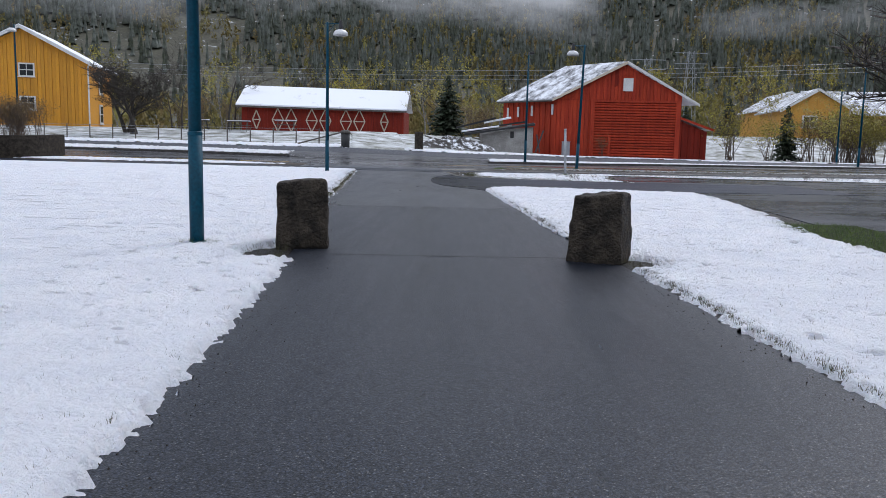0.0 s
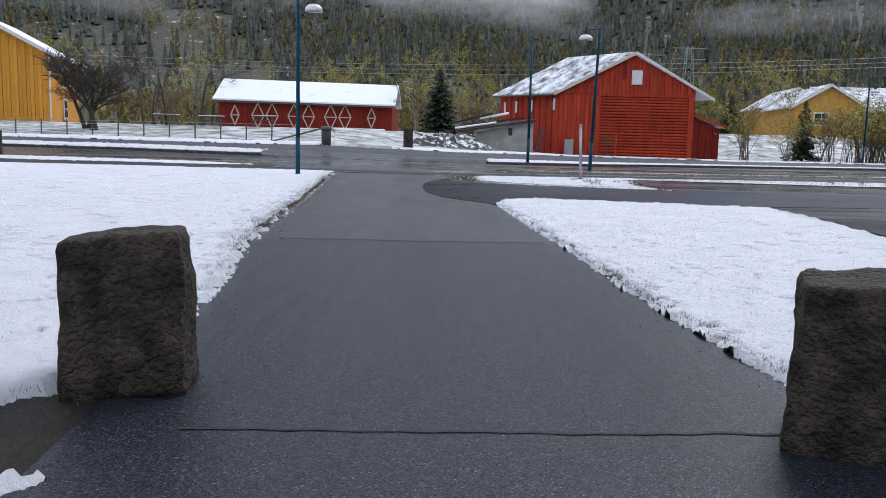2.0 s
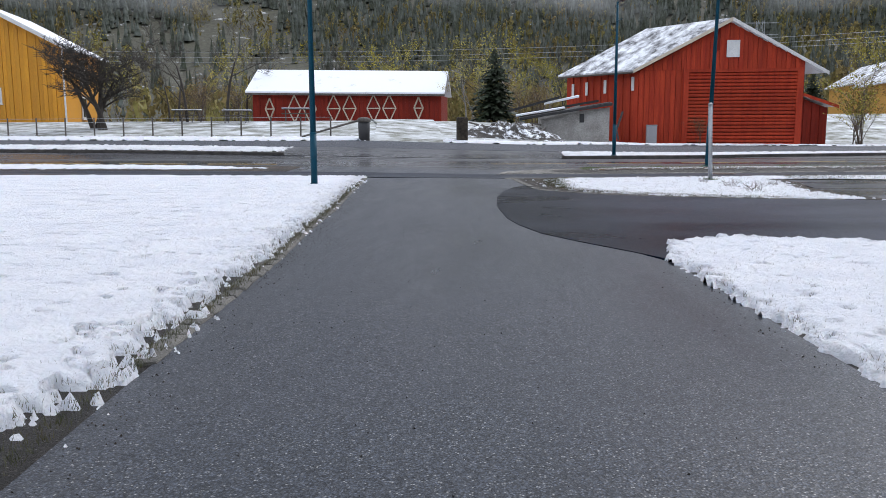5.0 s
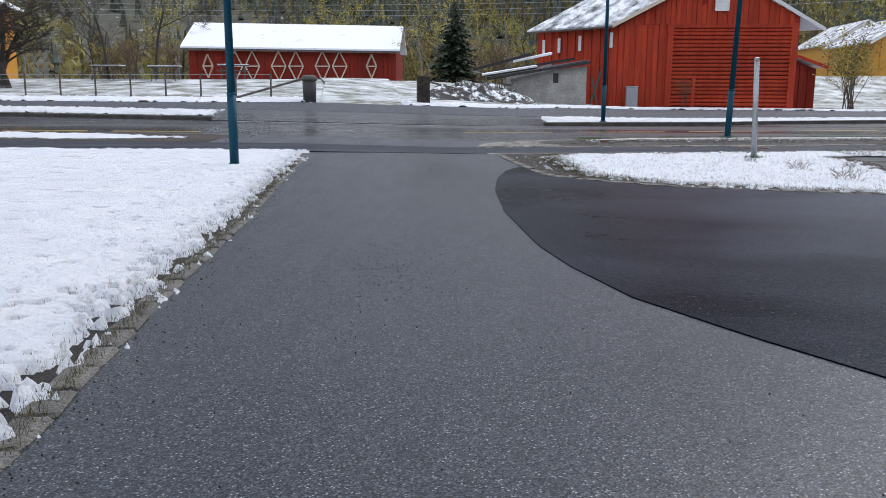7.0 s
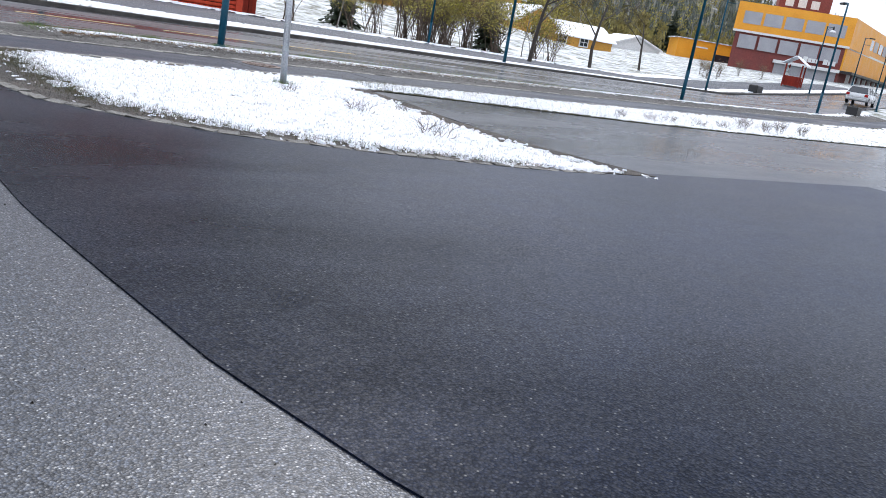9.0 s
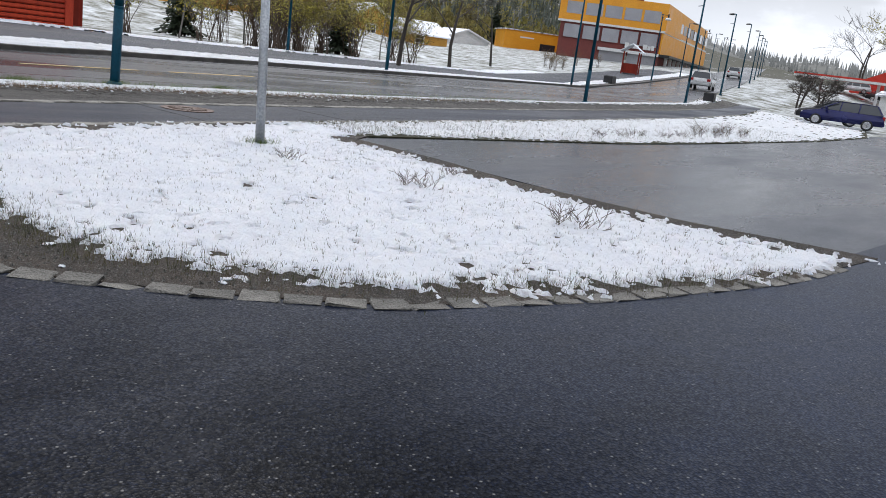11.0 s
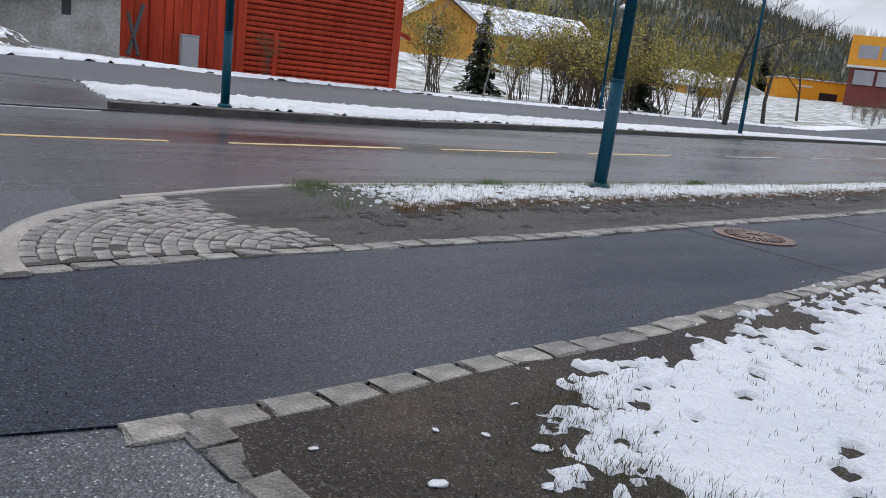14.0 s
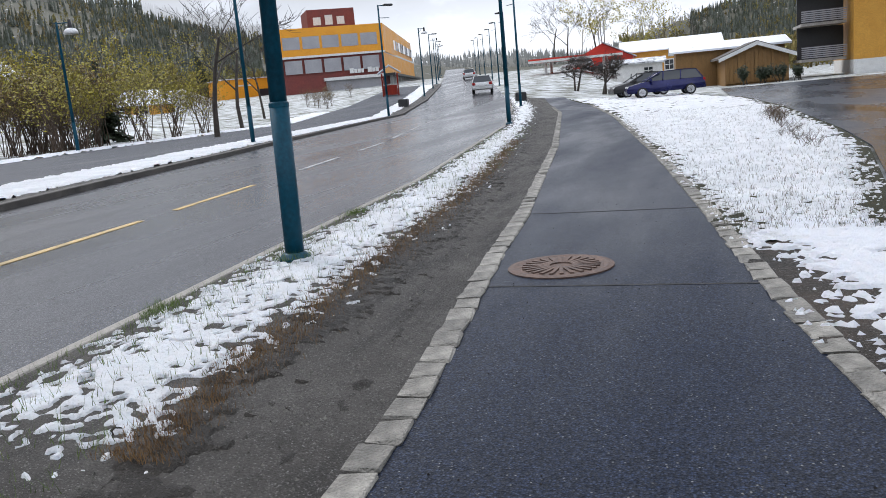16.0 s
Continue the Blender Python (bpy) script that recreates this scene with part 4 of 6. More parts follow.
board_wall(front, "board", C, on(C, R, uP), lambda u: zb, lambda u: min(4.62, roof_z(u * uP)), 0.30, "red", 4)
board_wall(front, "board", on(C, R, 0.0), R, lambda u: min(4.64, roof_z(u) - 0.02), roof_z, 0.27, "red", 5)
# backing sheet whose dark colour paints the shade in the plank gaps
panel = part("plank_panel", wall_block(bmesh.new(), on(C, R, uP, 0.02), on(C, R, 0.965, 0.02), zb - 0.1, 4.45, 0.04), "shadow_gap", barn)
rnd = random.Random(11)
nP = 21
for i in range(nP):
    z0 = zb + (4.48 - zb) * i / nP
    h = (4.48 - zb) / nP - 0.022
    dz = rnd.uniform(-0.012, 0.012)
    out = 0.11 + rnd.uniform(-0.02, 0.02)
    prof = ((0.025, 0), (out - 0.04, 0.012), (out, 0.055), (out, h - 0.055), (out - 0.04, h - 0.012), (0.025, h))
    q0, q1 = on(C, R, uP + 0.012), on(C, R, 0.958)
    bmv = prism(bmesh.new(), [(*on(C, R, uP + 0.012, o), z0 + dz + k) for o, k in prof], (q1[0] - q0[0], q1[1] - q0[1], -2 * dz))
    part("plank", bmv, "red", panel)
for u0, u1, z1 in ((uP - 0.02, uP + 0.014, 4.62), (0.955, 0.992, 4.7), (uP + 0.13, uP + 0.15, 1.9)):
    part("post", wall_block(bmesh.new(), on(C, R, u0, 0.15), on(C, R, u1, 0.15), zb - 0.1, z1, 0.14), "red", panel)
part("lintel", wall_block(bmesh.new(), on(C, R, uP - 0.02, 0.16), on(C, R, 0.99, 0.16), 4.48, 4.66, 0.14), "red", panel)
left = part("side_wall", wall_block(bmesh.new(), CB, C, zb - 0.2, WZ - 0.2, 0.05), "red", barn)
board_wall(left, "board", CB, C, lambda u: zb, lambda u: WZ - 0.15, 0.29, "red", 7)
for u in (0.10, 0.30, 0.56, 0.93):
    p0, p1 = on(CB, C, u - 0.012, 0.13), on(CB, C, u + 0.022, 0.13)
    part("vent", wall_block(bmesh.new(), p0, p1, 3.25 + 0.25 * u, 4.05 + 0.25 * u, 0.03), "white", left, "narrow white vent board")
w0, w1 = on(C, R, 0.525, 0.15), on(C, R, 0.603, 0.15)
win = part("gable_hatch", wall_block(bmesh.new(), w0, w1, 5.32, 6.28, 0.06), "white", barn, "white painted hatch in the gable")
ov = 0.45
n_f = Vector((0.06, 1.0)).normalized()
f0 = Vector((AP[0], AP[1])) - n_f * 0.35
bk = Vector(AB) + side.normalized() * 0.3
sl = (AZ - EZ) / (AP[0] - 8.02)
for s, ex in ((-1, 8.02), (1, 19.05)):
    ez = AZ - abs(ex - AP[0]) * (sl if s < 0 else 0.555)
    e0 = Vector((ex, f0.y + (0.25 if s < 0 else -0.1)))
    e1 = e0 + (bk - f0)
    roof = part("roof", slab(bmesh.new(), (f0.x, f0.y, AZ), (bk.x, bk.y, AZ), (e1.x, e1.y, ez), (e0.x, e0.y, ez), 0.10), "roof_thin" if s < 0 else "roof_snow", barn, "grey roof thinly covered with snow")
    part("barge_board", prism(bmesh.new(), [(f0.x, f0.y - 0.03, AZ - 0.10), (e0.x, e0.y - 0.03, ez - 0.10), (e0.x, e0.y - 0.03, ez + 0.10), (f0.x, f0.y - 0.03, AZ + 0.12)], (0, 0.05, 0)), "white" if s > 0 else "cream", roof, "white barge board")
part("gutter", tube(bmesh.new(), [(8.0, f0.y + 0.3, EZ - 0.05), (8.0 + side.x * 1.03, f0.y + 0.3 + side.y * 1.03, EZ - 0.05)], [0.06, 0.06], 8), "timber", barn)
# lean-to behind the right corner
l0, l1 = (15.6, 68.7), (21.95, 69.6)
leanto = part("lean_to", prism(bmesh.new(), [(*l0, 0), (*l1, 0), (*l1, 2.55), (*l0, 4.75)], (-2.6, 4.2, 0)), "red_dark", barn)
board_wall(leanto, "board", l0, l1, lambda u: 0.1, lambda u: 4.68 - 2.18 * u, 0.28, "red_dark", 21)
part("lean_to_roof", slab(bmesh.new(), (14.6, 68.3, 5.2), (12.0, 73.2, 5.2), (19.9, 74.6, 2.62), (22.5, 69.2, 2.62), 0.10), "roof_snow", barn, "lean-to roof with snow")
part("lean_to_barge", prism(bmesh.new(), [(14.6, 68.26, 5.1), (22.5, 69.16, 2.52), (22.5, 69.16, 2.72), (14.6, 68.26, 5.3)], (0, 0.05, 0)), "red", barn)

# cabinet by the barn
t = thing("utility_cabinet", pose(9.15, 62.75, lie(9, 62.6), 0, 0, -4), "light grey steel utility cabinet against the barn", "cabinet")
part("body", B(-0.30, 0.30, -0.16, 0.16, -0.1, 0.98, bev=0.02), "grey_panel", t)
part("lid", B(-0.32, 0.32, -0.18, 0.18, 0.98, 1.03, bev=0.01), "galv", t)
part("door", B(-0.27, 0.27, -0.175, -0.16, 0.12, 0.93), "grey_panel", t)

# long low red barn with diamond lattices
LA0, LB0 = (-22.4, 91.0), (-4.6, 90.3)
zl0 = 1.78
back = Vector((0.27, 6.9))
lb = thing("long_barn", Matrix.Identity(4), "long low red barn with cream diamond lattices and snowy roof", "barn")
core = prism(bmesh.new(), [(*LA0, zl0 - 0.4), (*LB0, zl0 - 0.4), (LB0[0] + back.x, LB0[1] + back.y, zl0 - 0.4), (LA0[0] + back.x, LA0[1] + back.y, zl0 - 0.4)], (0, 0, 3.0))
part("core_wall", core, "red_dark", lb)
fw = part("front_wall", wall_block(bmesh.new(), LA0, LB0, zl0 - 0.2, 4.5, 0.04), "red", lb)
board_wall(fw, "board", LA0, LB0, lambda u: zl0, lambda u: 4.62 - 0.18 * u, 0.36, "red_dark", 31)
for u, hw, hh in ((.092, .42, 1.0), (.225, .62, 1.25), (.308, .62, 1.25), (.435, .62, 1.25), (.519, .62, 1.25), (.646, .62, 1.25), (.729, .62, 1.25), (.882, .42, 1.0)):
    cz = 3.2
    lat = tagged(new("lattice"), "cream painted diamond lattice")
    lat.parent = fw
    L = math.hypot(LB0[0] - LA0[0], LB0[1] - LA0[1])
    for (sa, za), (sb, zb2) in (((-hw, 0), (0, hh)), ((0, hh), (hw, 0)), ((hw, 0), (0, -hh)), ((0, -hh), (-hw, 0)), ((-hw, 0), (hw, 0))):
        pa, pb = on(LA0, LB0, u + sa / L, 0.10), on(LA0, LB0, u + sb / L, 0.10)
        part("lath", tube(bmesh.new(), [(*pa, cz + za), (*pb, cz + zb2)], [0.07, 0.07], 4), "cream", lat)
ra, rb = Vector((LA0[0] - 0.5, LA0[1] - 0.4)), Vector((LB0[0] + 0.35, LB0[1] - 0.5))
for s in (0, 1):
    a0, b0 = ra + back * 0.55, rb + back * 0.55
    a1, b1 = (ra - back * 0.04, rb - back * 0.04) if s == 0 else (ra + back * 1.15, rb + back * 1.15)
    rf = part("roof", slab(bmesh.new(), (*a0, 6.95), (*b0, 6.62), (*b1, 4.42), (*a1, 4.70), 0.14), "roof_full", lb, "roof covered with white snow")
part("fascia", prism(bmesh.new(), [(ra.x, ra.y - 0.30, 4.50), (rb.x, rb.y - 0.30, 4.24), (rb.x, rb.y - 0.30, 4.42), (ra.x, ra.y - 0.30, 4.68)], (0, 0.04, 0)), "timber", lb)


def window(owner, a, b, u, z, w, h, cross=(1, 2)):
    L = math.hypot(b[0] - a[0], b[1] - a[1])
    du = w / 2 / L
    fr = part("window", wall_block(bmesh.new(), on(a, b, u - du * 1.18, 0.10), on(a, b, u + du * 1.18, 0.10), z - h * 0.58, z + h * 0.58, 0.08), "white", owner, "white framed window")
    nxp, nzp = cross
    for i in range(nxp + 1):
        for j in range(nzp):
            u0 = u - du + 2 * du * i / (nxp + 1) + du * 0.06
            u1 = u - du + 2 * du * (i + 1) / (nxp + 1) - du * 0.06
            z0 = z - h / 2 + h * j / nzp + 0.04
            z1 = z - h / 2 + h * (j + 1) / nzp - 0.04
            part("pane", wall_block(bmesh.new(), on(a, b, u0, 0.112), on(a, b, u1, 0.112), z0, z1, 0.02), "glass", fr)
    part("sill", wall_block(bmesh.new(), on(a, b, u - du * 1.3, 0.16), on(a, b, u + du * 1.3, 0.16), z - h * 0.62, z - h * 0.57, 0.12), "white", fr)


def gable_house(name, a, b, deep, zbase, zeave, zridge, wall, roofm, label, boards=0.0, wins=(), ridge_along=False, over=0.5, group=""):
    """A gabled house: front wall a to b; the ridge runs back (or along the front)."""
    t = thing(name, Matrix.Identity(4), label, "house", group)
    A, Bv = Vector(a), Vector(b)
    u = (Bv - A).normalized()
    n = Vector((-u.y, u.x))
    D = n * deep
    mid = (A + Bv) / 2
    if not ridge_along:
        part("wall", prism(bmesh.new(), [(*A, zbase), (*Bv, zbase), (*Bv, zeave), (*mid, zridge - 0.15), (*A, zeave)], (D.x, D.y, 0)), wall, t)
        p0, p1 = mid - n * over, mid + D + n * over
        for s, e in ((-1, A), (1, Bv)):
            k = over / (Bv - A).length * 2
            ee = e + u * s * over
            ez = zeave - (zridge - zeave) * k
            e0, e1 = ee - n * over, ee + D + n * over
            rf = part("roof", slab(bmesh.new(), (*p0, zridge), (*p1, zridge), (*e1, ez), (*e0, ez), 0.16), roofm, t)
            part("barge_board", prism(bmesh.new(), [(*p0, zridge - 0.18), (*e0, ez - 0.18), (*e0, ez + 0.1), (*p0, zridge + 0.1)], (-n.x * 0.04, -n.y * 0.04, 0)), "white", rf, "white barge board")
    else:
        q = (A + A + D) / 2
        part("wall", prism(bmesh.new(), [(*A, zbase), (*(A + D), zbase), (*(A + D), zeave), (*q, zridge - 0.15), (*A, zeave)], (*(Bv - A), 0)), wall, t)
        r0, r1 = q - u * over, q + (Bv - A) + u * over
        for s, e in ((-1, A), (1, A + D)):
            ee = e + n * s * over
            ez = zeave - (zridge - zeave) * over / deep * 2
            e0, e1 = ee - u * over, ee + (Bv - A) + u * over
            part("roof", slab(bmesh.new(), (*r0, zridge), (*r1, zridge), (*e1, ez), (*e0, ez), 0.16), roofm, t)
    if boards:
        fwall = part("cladding", wall_block(bmesh.new(), a, b, zbase, zeave - 0.2, 0.03), wall, t)
        tz = (lambda w: zeave + (zridge - 0.2 - zeave) * (1 - abs(w - 0.5) * 2)) if not ridge_along else (lambda w: zeave - 0.05)
        board_wall(fwall, "board", a, b, lambda w: zbase + 0.3, tz, boards, wall, len(name) + int(a[0]) % 7)
    for w in wins:
        window(t, a, b, *w)
    return t


yh = gable_house("yellow_house", (-43.0, 72.9), (-32.3, 75.2), 11, 1.5, 7.6, 10.5, "yellow", "roof_full", "tall yellow wooden house with snowy roof and white windows", 0.30,
                 [(0.53, 6.75, 1.15, 1.05), (0.53, 3.85, 1.15, 1.05)], over=0.7)
part("drainpipe", tube(bmesh.new(), [(-32.25, 75.0, 1.8), (-32.25, 75.0, 7.2), (-31.9, 74.7, 7.5)], [0.07, 0.07, 0.07], 8), "white", yh)
window(yh, (-32.3, 75.2), (-34.6, 86), 0.45, 3.1, 1.2, 1.6)
window(yh, (-32.3, 75.2), (-34.6, 86), 0.45, 5.9, 1.2, 1.6)

# ochre dwellings across the road
gable_house("ochre_house", (38.6, 94.8), (45.4, 93.6), 14, 2.2, 5.9, 8.0, "ochre", "roof_thin", "ochre gabled house with a thinly snowed roof", 0.5, [(0.4, 4.4, 1.4, 1.2)], over=0.6)
gable_house("ochre_house", (43.5, 97.5), (64.0, 96.0), 9, 2.0, 5.6, 8.2, "ochre", "roof_thin", "long ochre dwelling with snow on its grey roof", 0.0, [(0.2, 4.0, 1.4, 1.2), (0.45, 4.0, 1.4, 1.2), (0.7, 4.0, 1.4, 1.2)], True)
gable_house("ochre_house", (42.0, 111), (49.4, 110), 12, 2.0, 6.4, 8.7, "ochre", "roof_thin", "ochre gabled house behind bare bushes", 0.5, [(0.5, 4.8, 1.4, 1.2)])
gable_house("ochre_hall", (64.5, 124), (92, 119.5), 14, 1.0, 7.6, 9.0, "ochre", "roof_thin", "two-storey ochre hall with grey snow-dusted roof", 0.0, [(0.15, 6.2, 2.4, 1.0), (0.4, 6.2, 2.4, 1.0), (0.65, 6.2, 2.4, 1.0), (0.88, 6.2, 2.4, 1.0)], True)
gable_house("ochre_house", (78.5, 106.2), (84.5, 104.2), 11, 1.0, 4.2, 6.4, "ochre", "roof_full", "low ochre house with white snowy roof", 0.5, [(0.5, 3.2, 1.3, 1.1)])
gable_house("ochre_house", (84.5, 107.0), (96, 103.4), 8, 1.4, 3.5, 5.3, "ochre", "roof_full", "low ochre terrace under a snowy roof", 0.0, [(0.3, 2.8, 1.3, 1.1), (0.6, 2.8, 1.3, 1.1)], True)
gable_house("white_garage", (121, 124), (130, 120), 9, 2.2, 4.2, 6.0, "white", "roof_full", "small white garage with snow on the roof", 0.0, [])
ys = thing("yellow_pavilion", Matrix.Identity(4), "small flat-roofed orange-yellow building on the snowy field", "building")
pa, pb = (136.5, 121.0), (147.0, 111.5)
part("wall", wall_block(bmesh.new(), pa, pb, 2.4, 7.4, 8), "orange", ys)
part("roof", wall_block(bmesh.new(), on(pa, pb, -0.02, 0.3), on(pa, pb, 1.02, 0.3), 7.4, 7.6, 8.6), "roof_thin", ys)
part("doorway", wall_block(bmesh.new(), on(pa, pb, 0.52, 0.06), on(pa, pb, 0.74, 0.06), 2.4, 5.4, 0.05), "glass", ys)
part("sign", wall_block(bmesh.new(), on(pa, pb, 0.22, 0.08), on(pa, pb, 0.42, 0.08), 6.1, 6.35, 0.05), "white", ys)

# the orange and brick store
st = thing("store_building", pose(0, 0, -0.9), "large store with orange cladding over dark red brick", "building")
S0, S1 = (126.5, 103.0), (136.0, 88.5)
S2 = (196.0, 103.5)
zs = 3.0
SB = (186.0, 118.0)
part("brick_wall", prism(bmesh.new(), [(*S0, zs - 2), (*S1, zs - 2), (*S2, zs - 2), (*SB, zs - 2)], (0, 0, 12.2 - zs)), "brick", st)
part("upper_wall", prism(bmesh.new(), [(*on(S0, S1, -0.03, 0.3), 10.3), (*on(S0, S1, 1.03, 0.3), 10.3), (*S2, 10.3), (*SB, 10.3)], (0, 0, 4.7)), "orange", st, "orange clad upper storey")
part("white_band", wall_block(bmesh.new(), on(S0, S1, -0.03, 0.4), on(S0, S1, 1.03, 0.4), 10.15, 10.5, 0.4), "white", st)
part("white_band", wall_block(bmesh.new(), on(S1, S2, 0.0, 0.4), on(S1, S2, 1.0, 0.4), 10.15, 10.5, 0.4), "white", st)
part("upper_wall_side", wall_block(bmesh.new(), on(S1, S2, 0.0, 0.35), on(S1, S2, 1.0, 0.35), 6.6, 10.15, 0.3), "orange", st, "orange clad side storey")
for k in range(5):
    u0 = 0.04 + k * 0.19
    for z0, z1, c in ((11.6, 13.6, "grey_panel"), (7.6, 9.8, "grey_panel")):
        if z0 > 10 or k < 5:
            w = part("window_panel", wall_block(bmesh.new(), on(S0, S1, u0, 0.36), on(S0, S1, u0 + 0.165, 0.36), z0, z1, 0.1), c, st, "grey window panel")
for k in range(12):
    part("side_window", wall_block(bmesh.new(), on(S1, S2, 0.03 + k * 0.08, 0.42), on(S1, S2, 0.09 + k * 0.08, 0.42), 11.4, 13.2, 0.1), "glass" if k % 2 else "grey_panel", st)
    part("column", wall_block(bmesh.new(), on(S1, S2, 0.05 + k * 0.08, 1.2), on(S1, S2, 0.058 + k * 0.08, 1.2), zs - 2, 6.4, 0.5), "white", st)
part("canopy", wall_block(bmesh.new(), on(S1, S2, 0.0, 2.0), on(S1, S2, 1.0, 2.0), 6.2, 6.6, 2.0), "black", st)
part("entrance_wall", wall_block(bmesh.new(), on(S0, S1, 0.42, 0.15), on(S0, S1, 0.98, 0.15), zs - 1, 6.2, 0.1), "grey_panel", st, "pale grey shop front")
part("entrance_band", wall_block(bmesh.new(), on(S0, S1, 0.40, 0.9), on(S0, S1, 1.0, 0.9), 6.1, 6.6, 0.9), "white", st)
for k, (u0, u1, zt) in enumerate(((0.66, 0.70, 7.9), (0.705, 0.735, 7.7), (0.74, 0.77, 7.7), (0.775, 0.80, 7.7), (0.84, 0.88, 7.9), (0.885, 0.915, 7.7), (0.92, 0.95, 7.8))):
    part("sign_bar", wall_block(bmesh.new(), on(S0, S1, u0, 0.5), on(S0, S1, u1, 0.5), 7.05, zt, 0.08), "white", st, "white sign bar")
T0, T1 = on(S0, S1, 0.33, -3), on(S0, S1, 0.80, -3)
tow = part("roof_tower", wall_block(bmesh.new(), T0, T1, 14.6, 18.2, 8), "brick", st, "dark red tower on the roof")
for k in range(3):
    part("sign_bar", wall_block(bmesh.new(), on(T0, T1, 0.12 + 0.25 * k, 0.1), on(T0, T1, 0.28 + 0.25 * k, 0.1), 15.6, 16.9 + 0.3 * (k % 2), 0.08), "white", tow)


# ---- trees and bushes ----
def grow(bm, leaves, rnd, p, d, length, r, level, maxl, spread_a=0.6, sides=5, droop=0.0, leafn=0, leaf=0.16, fork=3, rmin=0.006):
    n = 3
    pts, rad = [p.copy()], [r]
    q, dd = p.copy(), d.copy()
    for i in range(n):
        dd = (dd + Vector((rnd.uniform(-1, 1), rnd.uniform(-1, 1), rnd.uniform(-0.5, 0.7) - droop)) * 0.16).normalized()
        q = q + dd * length / n
        pts.append(q.copy())
        rad.append(r * (1 - 0.55 * (i + 1) / n))
    tube(bm, pts, rad, sides if level < 2 else 3, cap=False)
    if level < maxl:
        k = fork + rnd.randint(0, 2)
        for i in range(k):
            u = 0.35 + 0.65 * (i + 1) / k if level else 0.28 + 0.72 * (i + 1) / k
            j = min(int(u * n), n - 1)
            o = pts[j].lerp(pts[j + 1], u * n - j) if u < 1 else pts[-1]
            side_v = Vector((rnd.uniform(-1, 1), rnd.uniform(-1, 1), rnd.uniform(-0.25, 0.6))).normalized()
            nd = (dd * (1 - spread_a) + side_v * spread_a).normalized()
            grow(bm, leaves, rnd, o, nd, length * rnd.uniform(0.48, 0.72), max(r * (1 - 0.55 * u) * 0.55, rmin), level + 1, maxl, spread_a, sides, droop, leafn, leaf, fork, rmin)
    if level >= maxl - 1 and leafn:
        for _ in range(leafn):
            o = pts[rnd.randint(1, n)] + Vector((rnd.gauss(0, 1), rnd.gauss(0, 1), rnd.gauss(0, 1))) * leaf * 1.3
            a = Vector((rnd.uniform(-1, 1), rnd.uniform(-1, 1), rnd.uniform(-1, 1))).normalized()
            b = a.orthogonal().normalized()
            s = leaf * rnd.uniform(0.5, 1.1)
            leaves.faces.new([leaves.verts.new(o + v) for v in (a * s, b * s * 0.6, -a * s, -b * s * 0.6)])


def tree(name, seed, h, label, bark="bark", leafm="leaf", leafn=2, levels=3, stems=1, spread_a=0.6, leaf=0.16, r=0.14, crown="crown", category="tree", group="", fork=3, rmin=0.006):
    rnd = random.Random(seed)
    t = thing(name, Matrix.Identity(4), label, category, group)
    bmt, lv = bmesh.new(), bmesh.new()
    for s in range(stems):
        d = Vector((rnd.uniform(-0.3, 0.3) * (stems > 1), rnd.uniform(-0.3, 0.3) * (stems > 1), 1)).normalized()
        grow(bmt, lv, rnd, Vector((rnd.uniform(-0.3, 0.3) * (stems > 1), rnd.uniform(-0.3, 0.3) * (stems > 1), -0.15)), d, h * rnd.uniform(0.55, 0.72), r * rnd.uniform(0.7, 1), 0, levels, spread_a, 6, 0, leafn, leaf, fork, rmin)
    part("trunk", bmt, bark, t, smooth=True)
    if leafn:
        part(crown, lv, leafm, t)
    else:
        lv.free()
    return t


def spruce(name, seed, h, w, label, group=""):
    rnd = random.Random(seed)
    t = thing(name, Matrix.Identity(4), label, "tree", group)
    part("trunk", tube(bmesh.new(), [(0, 0, -0.2), (0, 0, h * 0.5), (0, 0, h)], [0.13, 0.08, 0.01], 7), "bark", t)
    b = bmesh.new()
    tiers = int(h * 6.5)
    for k in range(tiers):
        z = h * (0.06 + 0.93 * k / tiers)
        rr = w / 2 * (1 - (z / h)) ** 0.8 * rnd.uniform(0.6, 1.15) + 0.06
        n = 14 if z < h * 0.7 else 8
        for i in range(n):
            a = rnd.uniform(0, math.tau)
            d = Vector((math.cos(a), math.sin(a), 0))
            sdv = Vector((-d.y, d.x, 0))
            L = rr * rnd.uniform(0.7, 1.15)
            for f in range(4):
                o = d * L * f / 4 + Vector((0, 0, z - L * 0.20 * (f / 4) ** 1.5))
                e = d * L * (f + 1.5) / 4 + Vector((0, 0, z - L * 0.22 * ((f + 1) / 4) ** 1.5 - 0.05))
                wd = L * 0.26 * (1 - f / 5)
                for sg in (-1, 1):
                    p = o.lerp(e, 0.7) + sdv * sg * wd + Vector((0, 0, rnd.uniform(-0.22, 0.04)))
                    b.faces.new([b.verts.new(v) for v in (o, p, e)])
    part("crown", b, "needle", t)
    return t


def put(ob, x, y, s=1.0, turn=0.0, dz=0.0):
    c = copy_thing(ob, pose(x, y, lie(x, y) + hill(x, y) + dz, 0, 0, turn) @ Matrix.Diagonal((s, s, s, 1)))
    return c


